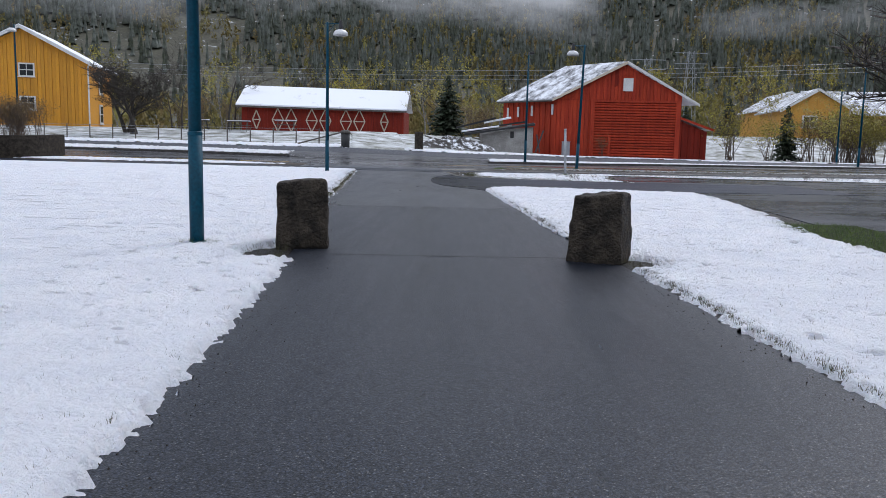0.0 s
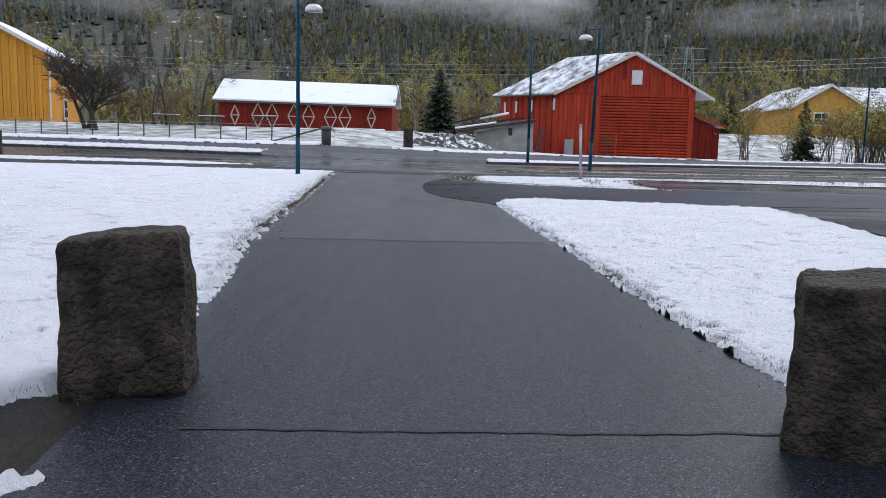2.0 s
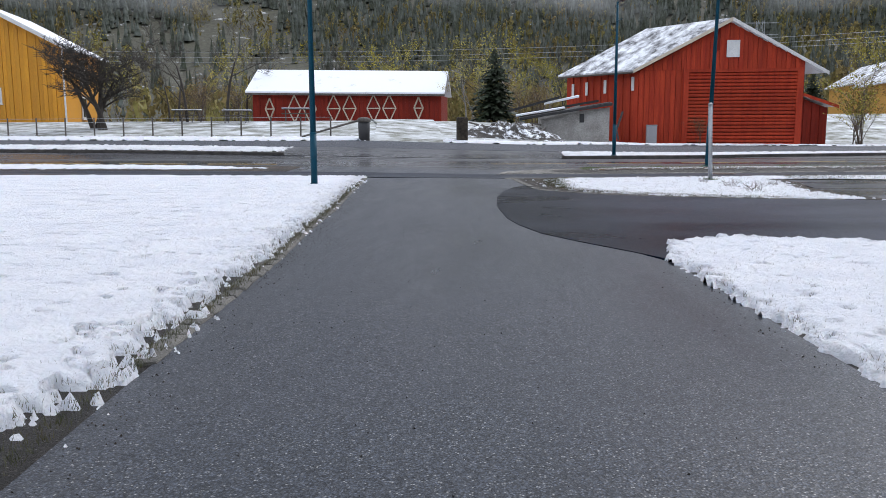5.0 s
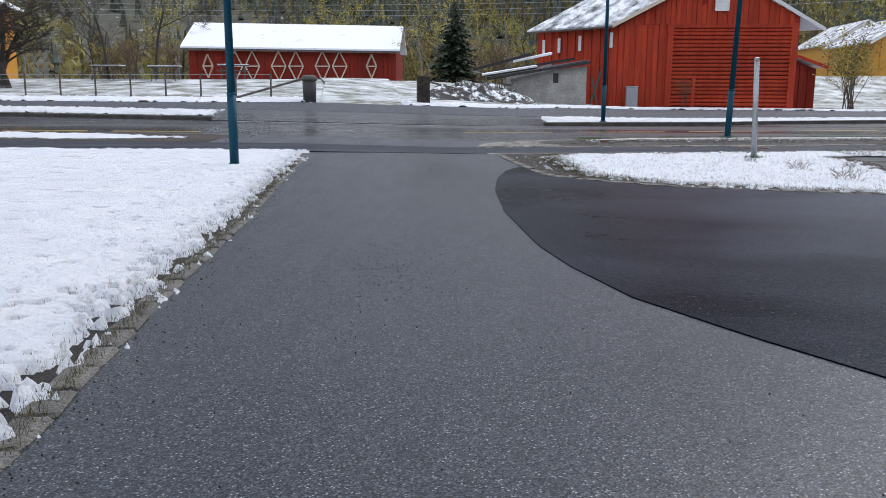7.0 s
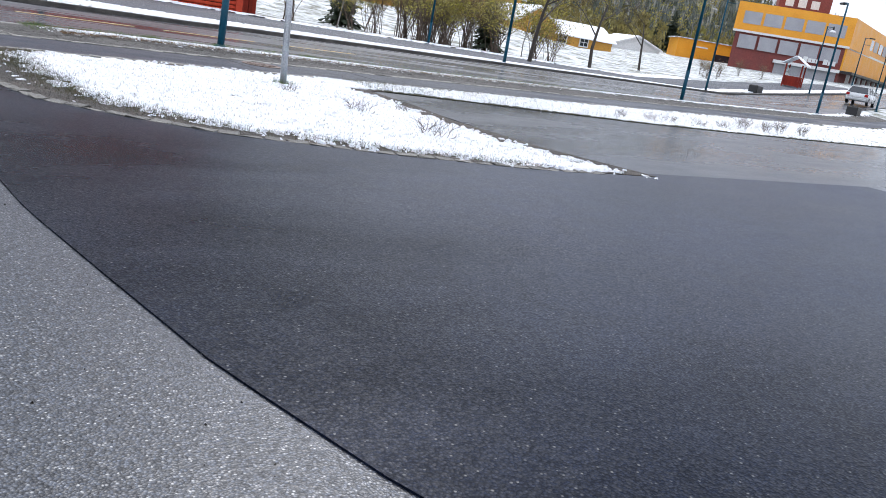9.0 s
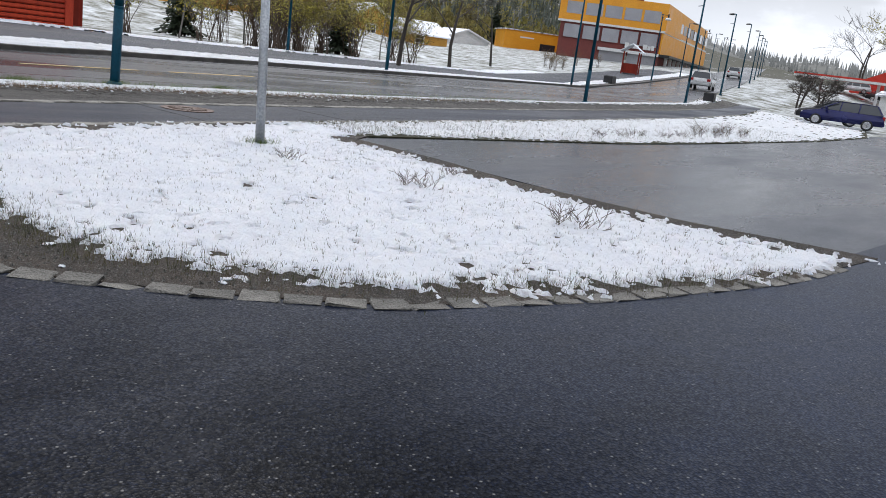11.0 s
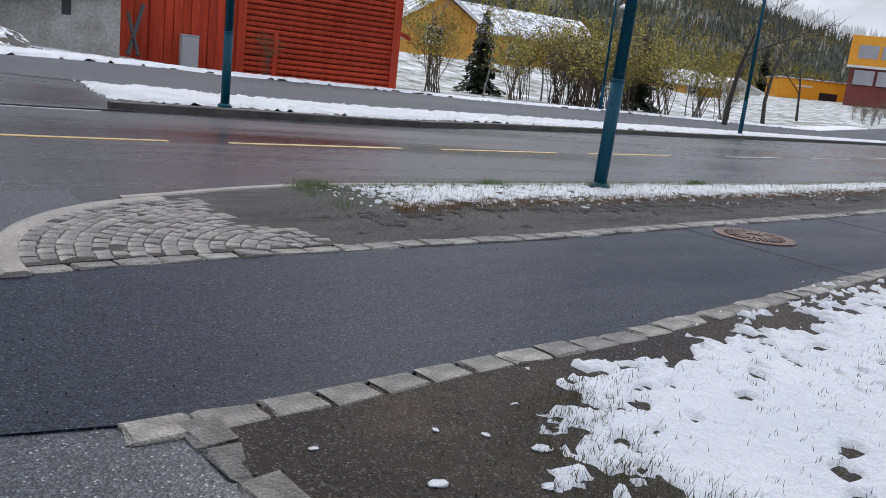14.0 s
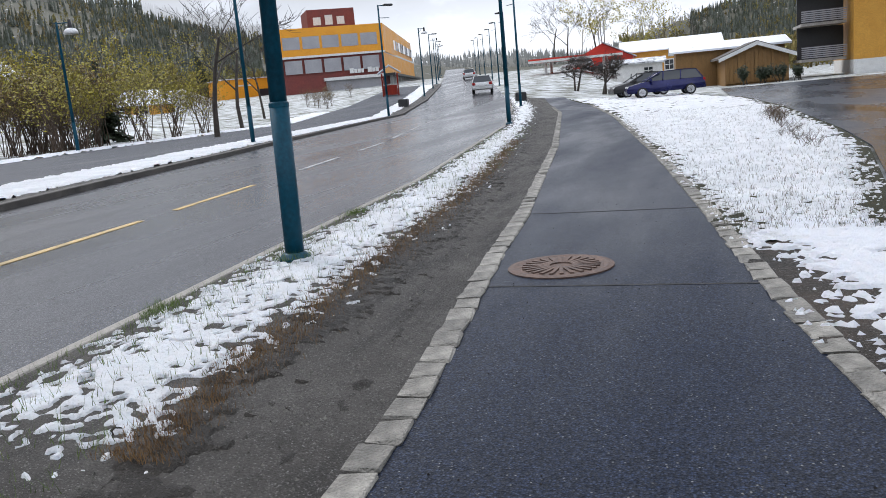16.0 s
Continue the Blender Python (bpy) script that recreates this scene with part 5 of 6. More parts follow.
rnd = random.Random(77)
birch_a = tree("birch", 5, 8.0, "slender birch with yellow-green spring leaves", "birch", "leaf", 9, 3, 1, 0.5, 0.115, 0.09, group="roadside birches")
birch_b = tree("birch", 9, 7.0, "slender birch with thin yellow-green leaves", "birch", "leaf", 8, 3, 2, 0.45, 0.11, 0.07, group="roadside birches")
scrub_a = tree("scrub_bush", 12, 4.2, "leafing willow scrub with many thin stems", "twig", "leaf", 6, 2, 9, 0.5, 0.085, 0.035, category="bush", group="roadside scrub")
scrub_b = tree("scrub_bush", 17, 3.6, "bare brown scrub with many thin stems", "twig", "leaf_dry", 3, 2, 9, 0.45, 0.07, 0.03, category="bush", group="roadside scrub")
bare_a = tree("bare_tree", 21, 8.0, "bare leafless roadside tree with dark trunk", "bark", "leaf", 0, 4, 1, 0.52, 0.1, 0.15, group="bare trees", fork=3, rmin=0.014)
bare_b = tree("bare_tree", 24, 6.2, "dark spreading bare tree by the yellow house", "bark", "leaf", 0, 4, 2, 0.66, 0.1, 0.22, group="bare trees", fork=5, rmin=0.016)
spr = spruce("spruce", 4, 6.0, 4.4, "dark green young spruce", "young spruces")
spr2 = spruce("spruce", 6, 5.2, 2.9, "dark green slender spruce", "young spruces")
protos = [birch_a, birch_b, scrub_a, scrub_b, bare_a, bare_b, spr, spr2]

put(bare_b, -23.2, 61.7, 0.95, 20)
put(bare_b, -24.0, 62.6, 0.85, 130)
put(bare_a, -20.4, 68.0, 0.8, 250)
put(bare_a, -18.6, 71.0, 0.9, 90)
put(spr, 0.2, 82.0, 1.0, 0, 0)
put(spr2, 29.9, 72.6, 0.95, 40)
put(scrub_b, 11.7, 62.0, 0.42, 30)
put(spr2, 41.5, 70.5, 0.95, 10)
put(bare_a, 34.4, 58.6, 1.0, 0)
put(bare_a, 46.9, 64.6, 1.05, 80)
put(bare_a, 60.5, 70.5, 0.9, 150)
for k in range(52):
    x = rnd.uniform(22.6, 43.0)
    y = fwalk_f(x) + rnd.uniform(1.6, 9)
    if abs(x + 0.8 - 30.7 * (y - 33) / 39.6) < 1.7 or abs(x - 0.412 * y) < 1.1 or 37.5 < x < 41.5 and y < 70:
        continue
    put(rnd.choice((scrub_a, scrub_a, scrub_a, scrub_b)), x, y, rnd.uniform(0.8, 1.12) * (0.85 if y < fwalk_f(x) + 4 else 1), rnd.uniform(0, 360))
for x, y, s in ((24.5, 70, 1.15), (27, 68.5, 0.9), (33.5, 71, 1.0), (38, 68, 0.95), (41.5, 66.5, 0.8)):
    put(birch_a, x, y, s * 0.68, rnd.uniform(0, 360))
for k in range(30):
    x = rnd.uniform(-48, 22)
    put(rnd.choice((birch_a, birch_b, birch_a, bare_a)), x, rnd.uniform(101, 128), rnd.uniform(0.8, 1.25), rnd.uniform(0, 360))
for k in range(18):
    x = rnd.uniform(-31, -24) if k < 9 else rnd.uniform(-2, 9)
    put(rnd.choice((scrub_b, birch_b, bare_a, scrub_b)), x, rnd.uniform(82, 100), rnd.uniform(0.7, 1.05), rnd.uniform(0, 360))
for k in range(26):
    put(rnd.choice((birch_a, bare_a, birch_b, spr)), rnd.uniform(18, 110), rnd.uniform(118, 160), rnd.uniform(0.9, 1.5), rnd.uniform(0, 360))
for k in range(14):
    x = rnd.uniform(95, 250)
    put(rnd.choice((birch_a, spr, spr)), x, 150 + rnd.uniform(-12, 25), rnd.uniform(1.0, 1.7), rnd.uniform(0, 360))
for k in range(14):
    put(rnd.choice((birch_a, birch_a, bare_a)), rnd.uniform(150, 240), rnd.uniform(30, 72), rnd.uniform(1.2, 1.9), rnd.uniform(0, 360))
for x, y in ((72, 47), (66, 44.0), (84, 34)):
    put(bare_b, x, y, 0.55, x * 7)
for k in range(18):
    put(scrub_b, -23.4 + rnd.uniform(-1.6, 1.6), 43.6 + rnd.uniform(-1.6, 1.6), rnd.uniform(0.45, 0.62), 40 * k, 0.85)
put(bare_b, 13.6, 22.2, 1.3, 200)
for k in range(8):
    x = 70 + rnd.uniform(-8, 22)
    put(scrub_b, x, fwalk_f(x) + rnd.uniform(2, 6), rnd.uniform(0.3, 0.5), rnd.uniform(0, 360))
for o in protos:
    for c in (o, *o.children):
        bpy.data.objects.remove(c)

# low rose shrubs on the island and along the parking strip
shrub = tree("low_shrub", 31, 0.62, "low bare thorny shrub poking through snow", "twig", "leaf", 0, 2, 7, 0.55, 0.05, 0.008, category="bush", group="low shrubs", fork=3)
shrub2 = tree("low_shrub", 33, 0.95, "low bare reddish shrub poking through snow", "twig", "leaf_dry", 1, 2, 9, 0.5, 0.02, 0.009, category="bush", group="low shrubs", fork=3)
for x, y, s in ((4.70, 34.05, 0.32), (4.9, 32.45, 0.42), (4.85, 30.7, 0.5), (6.0, 32.9, 0.3)):
    put(shrub, x, y, s, x * 90)
for k in range(9):
    x = 14.5 + k * 1.08
    put(shrub2 if k > 4 else shrub, x, 35.5 + rnd.uniform(-0.15, 0.2), rnd.uniform(0.38, 0.5), rnd.uniform(0, 360))
for o in (shrub, shrub2):
    for c in (o, *o.children):
        bpy.data.objects.remove(c)


# far woods on the hillsides
def far_woods(name, count, seed, material, label, pick, size, flat, reach):
    r = random.Random(seed)
    b_co, b_f = [], []
    made = 0
    while made < count:
        az = radians(r.uniform(-52, 118))
        rr = reach[0] + (reach[1] - reach[0]) * r.random() ** 1.15
        x, y = 10 + rr * math.sin(az), 40 + rr * math.cos(az)
        if not pick(x, y, rr, math.degrees(az), r):
            continue
        made += 1
        h = r.uniform(*size) * (1 + rr / 2500) * (0.65 if math.degrees(az) > 45 else 1.0)
        w = h * flat * r.uniform(0.8, 1.2)
        z = lie(min(max(x, -60), 150), min(y, 120)) + hill(x, y) - 0.6
        a0 = r.uniform(0, 6)
        if flat < 0.5:
            for lv, (z0, z1, k) in enumerate(((0.08, 0.62, 1.0), (0.38, 0.84, 0.72), (0.64, 1.04, 0.42))):
                i0 = len(b_co)
                n = 6
                for i in range(n):
                    a = a0 + i * math.tau / n + lv
                    q = w * k * r.uniform(0.32, 0.58)
                    b_co.append((x + math.cos(a) * q, y + math.sin(a) * q, z + h * z0 + r.uniform(-.04, .04) * h))
                b_co.append((x, y, z + h * z1))
                b_f += [(i0 + i, i0 + (i + 1) % n, i0 + n) for i in range(n)]
        else:
            for _ in range(30):
                i0 = len(b_co)
                v = r.random()
                q = 0.30 * (1 - abs(v - 0.35)) * w
                c = Vector((x + r.gauss(0, 0.6) * q, y + r.gauss(0, 0.6) * q, z + h * (0.15 + 0.85 * v)))
                s = w * r.uniform(0.06, 0.15)
                for i in range(5):
                    b_co.append(tuple(c + Vector((r.uniform(-1, 1), r.uniform(-1, 1), r.uniform(-1.7, 1.7))) * s))
                b_f += [(i0, i0 + 1, i0 + 2), (i0 + 2, i0 + 3, i0 + 4), (i0 + 1, i0 + 3, i0 + 4)]
    me = bpy.data.meshes.new(name)
    me.from_pydata(b_co, [], b_f)
    me.materials.append(M[material])
    tagged(new(name, me), label, "forest", kind="stuff")


def in_clearing(x, y):
    return noise.noise(Vector((x * 0.010, y * 0.010, 7))) > 0.34


def rocky(az, rr, r):
    """Open snowy rock behind the yellow house."""
    return -30 < az < -13 and 230 < rr < 480 and r.random() < 0.72


far_woods("spruce_forest", 26000, 3, "far_spruce", "frosted dark spruce forest on the hillside", lambda x, y, rr, az, r: not in_clearing(x, y) and not rocky(az, rr, r) and (az < 66 or az > 90 or rr > 950) and r.random() < (0.3 if rr < 420 else 1.0), (8, 14), 0.30, (280, 1180))
far_woods("birch_woods", 9000, 5, "far_birch", "yellow-green birch woods on the lower hillside", lambda x, y, rr, az, r: not rocky(az, rr, r) and r.random() < (1.0 if noise.noise(Vector((x * 0.013, y * 0.013, 2))) > -0.05 else 0.12) and (az < 64 or az > 86), (7, 12), 0.55, (150, 1000))


# low cloud lying on the hills
def cloud_sheet(name, radius, az0, az1, e0, e1, lo, hi, label, glow):
    m, nt, bsdf = nodes_of(name)
    out = nt.nodes["Material Output"]
    em = nt.nodes.new("ShaderNodeEmission")
    em.inputs["Color"].default_value, em.inputs["Strength"].default_value = (0.60, 0.63, 0.67, 1), glow
    tr = nt.nodes.new("ShaderNodeBsdfTransparent")
    mx = nt.nodes.new("ShaderNodeMixShader")
    tc = nt.nodes.new("ShaderNodeTexCoord")
    vec = coords(nt, (1, 1, 2.2))
    cov = noise_tex(nt, vec, 0.009, 7, 0.6, lo, hi)
    sep = nt.nodes.new("ShaderNodeSeparateXYZ")
    nt.links.new(tc.outputs["Object"], sep.inputs["Vector"])
    rise = spread(nt, sep.outputs["Z"], math.tan(radians(e0)) * radius, math.tan(radians(e0 + (e1 - e0) * 0.55)) * radius)
    mul = nt.nodes.new("ShaderNodeMath")
    mul.operation = "MULTIPLY"
    nt.links.new(cov, mul.inputs[0])
    nt.links.new(rise, mul.inputs[1])
    nt.links.new(mul.outputs[0], mx.inputs["Fac"])
    nt.links.new(tr.outputs[0], mx.inputs[1])
    nt.links.new(em.outputs[0], mx.inputs[2])
    nt.links.new(mx.outputs[0], out.inputs["Surface"])
    M[name] = m
    b = bmesh.new()
    rows = []
    for k in range(41):
        a = radians(az0 + (az1 - az0) * k / 40)
        rows.append([b.verts.new((10 + radius * math.sin(a), 40 + radius * math.cos(a), math.tan(radians(e0 + (e1 - e0) * j / 6)) * radius)) for j in range(7)])
    for r0, r1 in zip(rows, rows[1:]):
        for j in range(6):
            b.faces.new((r0[j], r1[j], r1[j + 1], r0[j + 1]))
    ob = part(name, b, name, smooth=True)
    ob.visible_shadow = False
    return tagged(ob, label, kind="structure")


cloud_sheet("backdrop_cloud", 300, -70, 60, 7.9, 15, 0.45, 0.62, "grey low cloud drifting over the wooded hill", 0.72)
cloud_sheet("backdrop_mist", 900, 54, 130, 0.5, 14, 0.10, 0.50, "pale mist over the distant valley hills", 0.80)


# ---- vehicles ----
def car(name, x, y, turn, paint, label, length=4.45, wide=1.72, high=1.46, estate=True):
    t = thing(name, pose(x, y, lie(x, y) + 0.02, 0, 0, turn), label, "car", "parked and passing cars")
    L, W2, H = length, wide / 2, high
    b = bmesh.new()
    prof = [(-L / 2, 0.32), (-L / 2 - 0.02, 0.62), (-L / 2 + 0.04, 0.92), (L / 2 - 1.15, 0.95), (L / 2 - 0.12, 0.72), (L / 2, 0.55), (L / 2 - 0.03, 0.28)]
    rings = []
    for s, k in ((-1, 0.86), (-0.93, 1), (0.93, 1), (1, 0.86)):
        rings.append([b.verts.new((px, s * W2 * (0.97 if z > 0.85 else 1), 0.28 + (z - 0.28) * (k * 0.14 + 0.86))) for px, z in prof])
    n = len(prof)
    for r0, r1 in zip(rings, rings[1:]):
        for i in range(n):
            b.faces.new((r0[i], r0[(i + 1) % n], r1[(i + 1) % n], r1[i]))
    b.faces.new(rings[0][::-1])
    b.faces.new(rings[-1])
    bmesh.ops.recalc_face_normals(b, faces=b.faces)
    bmesh.ops.bevel(b, geom=list(b.edges), offset=0.025, segments=2, affect="EDGES")
    part("body", b, paint, t, smooth=True)
    rear = -L / 2 + (0.12 if estate else 0.25)
    roofl = [(rear, 0.93), (rear + (0.35 if estate else 0.6), H - 0.03), (rear + 1.2, H), (L / 2 - 1.95, H - 0.04), (L / 2 - 1.05, 0.94)]
    b = bmesh.new()
    a_ = [b.verts.new((px, -W2 * (0.94 if z < 1 else 0.74), z)) for px, z in roofl]
    c_ = [b.verts.new((px, W2 * (0.94 if z < 1 else 0.74), z)) for px, z in roofl]
    for i in range(len(a_)):
        j = (i + 1) % len(a_)
        b.faces.new((a_[i], a_[j], c_[j], c_[i]))
    b.faces.new(a_[::-1])
    b.faces.new(c_)
    bmesh.ops.recalc_face_normals(b, faces=b.faces)
    part("glazing", b, "glass", t, "dark tinted car windows")
    b = bmesh.new()
    prism(b, [(roofl[1][0] - 0.02, -W2 * 0.75, H - 0.035), (roofl[2][0], -W2 * 0.76, H + 0.005), (roofl[3][0] + 0.05, -W2 * 0.75, H - 0.04), (roofl[3][0] + 0.05, W2 * 0.75, H - 0.04), (roofl[2][0], W2 * 0.76, H + 0.005), (roofl[1][0] - 0.02, W2 * 0.75, H - 0.035)], (0, 0, 0.03))
    part("roof", b, paint, t)
    for s in (-1, 1):
        for px, z in ((roofl[0], roofl[1]), (roofl[3], roofl[4]), ((rear + 1.25, 0.93), (rear + 1.22, H)), ((rear + 2.25, 0.93), (rear + 2.2, H))):
            part("pillar", tube(bmesh.new(), [(px[0], s * W2 * 0.95, px[1]), (z[0], s * W2 * (0.95 if z[1] < 1 else 0.75), z[1])], [0.035, 0.03], 5), paint, t)
        part("tail_lamp", B(-L / 2 - 0.03, -L / 2 + 0.12, min(s * W2 * 0.66, s * W2 * 0.98), max(s * W2 * 0.66, s * W2 * 0.98), 0.68, 0.90, bev=0.02), "tail", t, "red tail lamp")
        part("headlamp", B(L / 2 - 0.26, L / 2 - 0.04, min(s * W2 * 0.55, s * W2 * 0.95), max(s * W2 * 0.55, s * W2 * 0.95), 0.55, 0.70, bev=0.02), "lamp_white", t, "clear headlamp")
        part("mirror", B(L / 2 - 1.45, L / 2 - 1.3, min(s * W2, s * (W2 + 0.16)), max(s * W2, s * (W2 + 0.16)), 0.92, 1.06, bev=0.02), paint, t)
        for px in (-L / 2 + 0.82, L / 2 - 0.88):
            wt = Matrix.Translation((px, s * (W2 - 0.08), 0.31)) @ Matrix.Rotation(radians(90), 4, "X")
            w = part("wheel", lathe(bmesh.new(), [(0.22, -0.10), (0.30, -0.10), (0.315, -0.06), (0.315, 0.06), (0.30, 0.10), (0.22, 0.10)], 20, wt), "tyre", t, "black tyre")
            part("rim", lathe(bmesh.new(), [(0.215, -0.105), (0.19, -0.112), (0.05, -0.09), (0.05, 0.09), (0.19, 0.112), (0.215, 0.105)], 14, wt), "rim", w, "silver alloy rim")
    part("bumper", B(-L / 2 - 0.06, -L / 2 + 0.1, -W2 * 0.93, W2 * 0.93, 0.34, 0.54, bev=0.03), paint, t)
    part("number_plate", B(-L / 2 - 0.05, -L / 2 - 0.025, -0.26, 0.26, 0.60, 0.71), "white", t, "white number plate")
    return t


car("estate_car", 70.3, 54.7, 14, "silver", "silver estate car on the wet road")
car("parked_car", 51.8, 39.0, 99, "blue_car", "dark blue estate car parked beyond the snowy strip")
car("parked_car", 55.2, 40.5, 108, "black", "black hatchback parked beside a blue car", 4.0, estate=False)
car("distant_car", 118.0, 68.5, 15, "silver", "pale car far off on the road")
for k, (x, y) in enumerate(((119, 53), (119.5, 49.5))):
    car("forecourt_car", x, y, 100 + 20 * k, "black" if k else "silver", "car on the petrol station forecourt")

# ---- ruin and snow heap beside the barn ----
ru = thing("ruined_shed", Matrix.Identity(4), "roofless concrete shed ruin with charred beams and snow", "ruin")
zg = lie(5, 61)
u0, u1 = (2.7, 62.1), (6.5, 61.5)
part("concrete_wall", prism(bmesh.new(), [(*u0, zg - 0.3), (*u1, zg - 0.3), (*u1, zg + 1.85), (*on(u0, u1, 0.6), zg + 1.7), (*u0, zg + 1.2)], (0.0, 0.3, 0)), "concrete", ru, "stained grey concrete wall")
part("back_wall", prism(bmesh.new(), [(2.7, 65.2, zg - 0.3), (5.2, 65.0, zg - 0.3), (5.2, 65.0, zg + 2.1), (2.7, 65.2, zg + 1.4)], (0, 0.3, 0)), "concrete", ru)
part("opening", wall_block(bmesh.new(), on(u0, u1, 0.56, 0.02), on(u0, u1, 0.63, 0.02), zg + 1.0, zg + 1.5, 0.03), "black", ru)
for k, (a, b2, r) in enumerate((((1.4, 61.9, 1.2), (6.5, 61.3, 2.05), 0.11), ((1.4, 62.9, 1.5), (6.0, 62.5, 2.25), 0.09), ((0.8, 63.5, 1.7), (3.8, 63.2, 2.5), 0.10), ((6.7, 61.3, 0.0), (7.3, 61.9, 1.6), 0.08), ((7.0, 61.2, 0.0), (6.8, 61.8, 1.3), 0.06), ((1.8, 61.6, 1.3), (2.8, 65.3, 1.7), 0.08))):
    part("beam", tube(bmesh.new(), [(a[0], a[1], zg + a[2]), (b2[0], b2[1], zg + b2[2])], [r, r], 4), "black", ru, "charred roof beam")
part("fallen_roof", slab(bmesh.new(), (1.4, 61.6, zg + 1.15), (6.6, 61.1, zg + 1.95), (6.6, 62.2, zg + 2.05), (1.4, 62.7, zg + 1.25), 0.14), "black", ru, "charred roof edge")
part("roof_snow", slab(bmesh.new(), (1.2, 62.0, zg + 1.36), (4.0, 61.8, zg + 1.80), (4.0, 62.5, zg + 1.86), (1.2, 62.7, zg + 1.42), 0.08), "snow", ru, "snow left on the charred roof")
part("roof_remnant", slab(bmesh.new(), (3.0, 63.8, zg + 2.1), (5.0, 63.6, zg + 2.5), (5.0, 64.4, zg + 2.55), (3.0, 64.6, zg + 2.1), 0.12), "roof_snow", ru, "fallen roof sheet with snow")
hp = bmesh.new()
bmesh.ops.create_grid(hp, x_segments=40, y_segments=20, size=0.5)
for v in hp.verts:
    x, y = v.co.x * 6.0 + 0.9, v.co.y * 3.6 + 60.6
    e = max(0, 1 - (v.co.x * 2) ** 2) * max(0, 1 - (v.co.y * 2) ** 2)
    v.co = Vector((x, y, lie(x, y) - 0.05 + e * (0.75 + 0.5 * nz(x, y, 1.1, 5) + 0.25 * nz(x, y, 3.3, 6))))
tagged(part("debris_mound", hp, "rubble"), "heap of dark rubble and planks under snow", "rubble")
for k in range(9):
    a = rnd.uniform(0, 3.14)
    x, y = rnd.uniform(-1.2, 3.0), rnd.uniform(59.6, 61.4)
    z = lie(x, y) + rnd.uniform(0.3, 0.8)
    L = rnd.uniform(0.9, 2.0)
    tagged(part("old_plank", tube(bmesh.new(), [(x, y, z), (x + L * math.cos(a), y + 0.4 * math.sin(a), z + rnd.uniform(-0.25, 0.3))], [0.07, 0.06], 4), "timber"), "grey weathered plank on the rubble heap", "plank", "planks")

# ---- bin, gateposts, fence, garden things beyond the road ----
t = thing("litter_bin", pose(-6.5, 53.7, lie(-6.5, 53.7)), "dark litter bin with a domed rim by the side road", "litter bin")
part("body", lathe(bmesh.new(), [(0.25, -0.05), (0.27, 0.0), (0.29, 0.85), (0.27, 0.86)], 18), "black", t, smooth=True)
part("rim", lathe(bmesh.new(), [(0.27, 0.85), (0.33, 0.88), (0.33, 0.96), (0.28, 1.06), (0.14, 1.10)], 18), "timber", t, smooth=True)
for x, y in ((-1.75, 54.6),):
    ob = part("gatepost", B(-0.26, 0.26, -0.24, 0.24, -0.2, 1.2, bev=0.05), "stone")
    ob.matrix_world = pose(x, y, lie(x, y), 0, 0, 10)
    tagged(ob, "squared stone gatepost at the gravel drive", "gatepost", "gateposts")
t = thing("gate_barrier", Matrix.Identity(4), "slanting wooden barrier pole beside the bin", "barrier")
part("pole", tube(bmesh.new(), [(-9.7, 54.3, lie(-9.7, 54.3) + 0.1), (-6.7, 53.9, lie(-6.7, 53.9) + 0.95)], [0.05, 0.05], 6), "timber", t)
sheet("gravel_drive", lambda y: float(np.interp(y, (53.3, 64, 88), (-6.0, -7.2, -12))), lambda y: float(np.interp(y, (53.3, 64, 88), (-2.6, -3.4, -6))), steps(53.3, 88, 1.2), 4, 0.03, "ground", "snow-dusted gravel drive to the long barn", "y")
fence = thing("wire_fence", Matrix.Identity(4), "low wire fence with thin wooden posts on the snow", "fence")
prev = None
for k in range(20):
    x = -38 + 1.55 * k
    y = 56.0 + 0.02 * x + 0.0006 * x * x
    z = lie(x, y)
    part("post", tube(bmesh.new(), [(x, y, z - 0.2), (x + 0.02, y, z + 1.0)], [0.045, 0.04], 6), "timber", fence)
    if prev:
        for hgt in (0.45, 0.75, 0.95):
            part("wire", tube(bmesh.new(), [(prev[0], prev[1], prev[2] + hgt), (x, y, z + hgt)], [0.012, 0.012], 3), "galv", fence)
    prev = (x, y, z)


def picnic_table(x, y, turn):
    t = thing("picnic_table", pose(x, y, lie(x, y), 0, 0, turn), "weathered wooden picnic table with snow on top", "table", "picnic tables")
    for k in range(4):
        part("top_board", B(-0.9, 0.9, -0.36 + 0.19 * k, -0.19 + 0.19 * k, 0.70, 0.74), "timber", t)
    part("snow_cover", B(-0.9, 0.9, -0.36, 0.38, 0.745, 0.80, bev=0.02), "snow", t, "snow lying on the table")
    for s in (-1, 1):
        part("bench", B(-0.9, 0.9, s * 0.75 - 0.13, s * 0.75 + 0.13, 0.40, 0.44), "timber", t)
        for e in (-0.65, 0.65):
            part("leg", tube(bmesh.new(), [(e, s * 0.7, -0.05), (e, s * 0.2, 0.70)], [0.045, 0.045], 4), "timber", t)
    return t


picnic_table(-16.6, 66.5, 8)
picnic_table(-20.2, 67.4, -5)
picnic_table(-13.2, 68.4, 12)

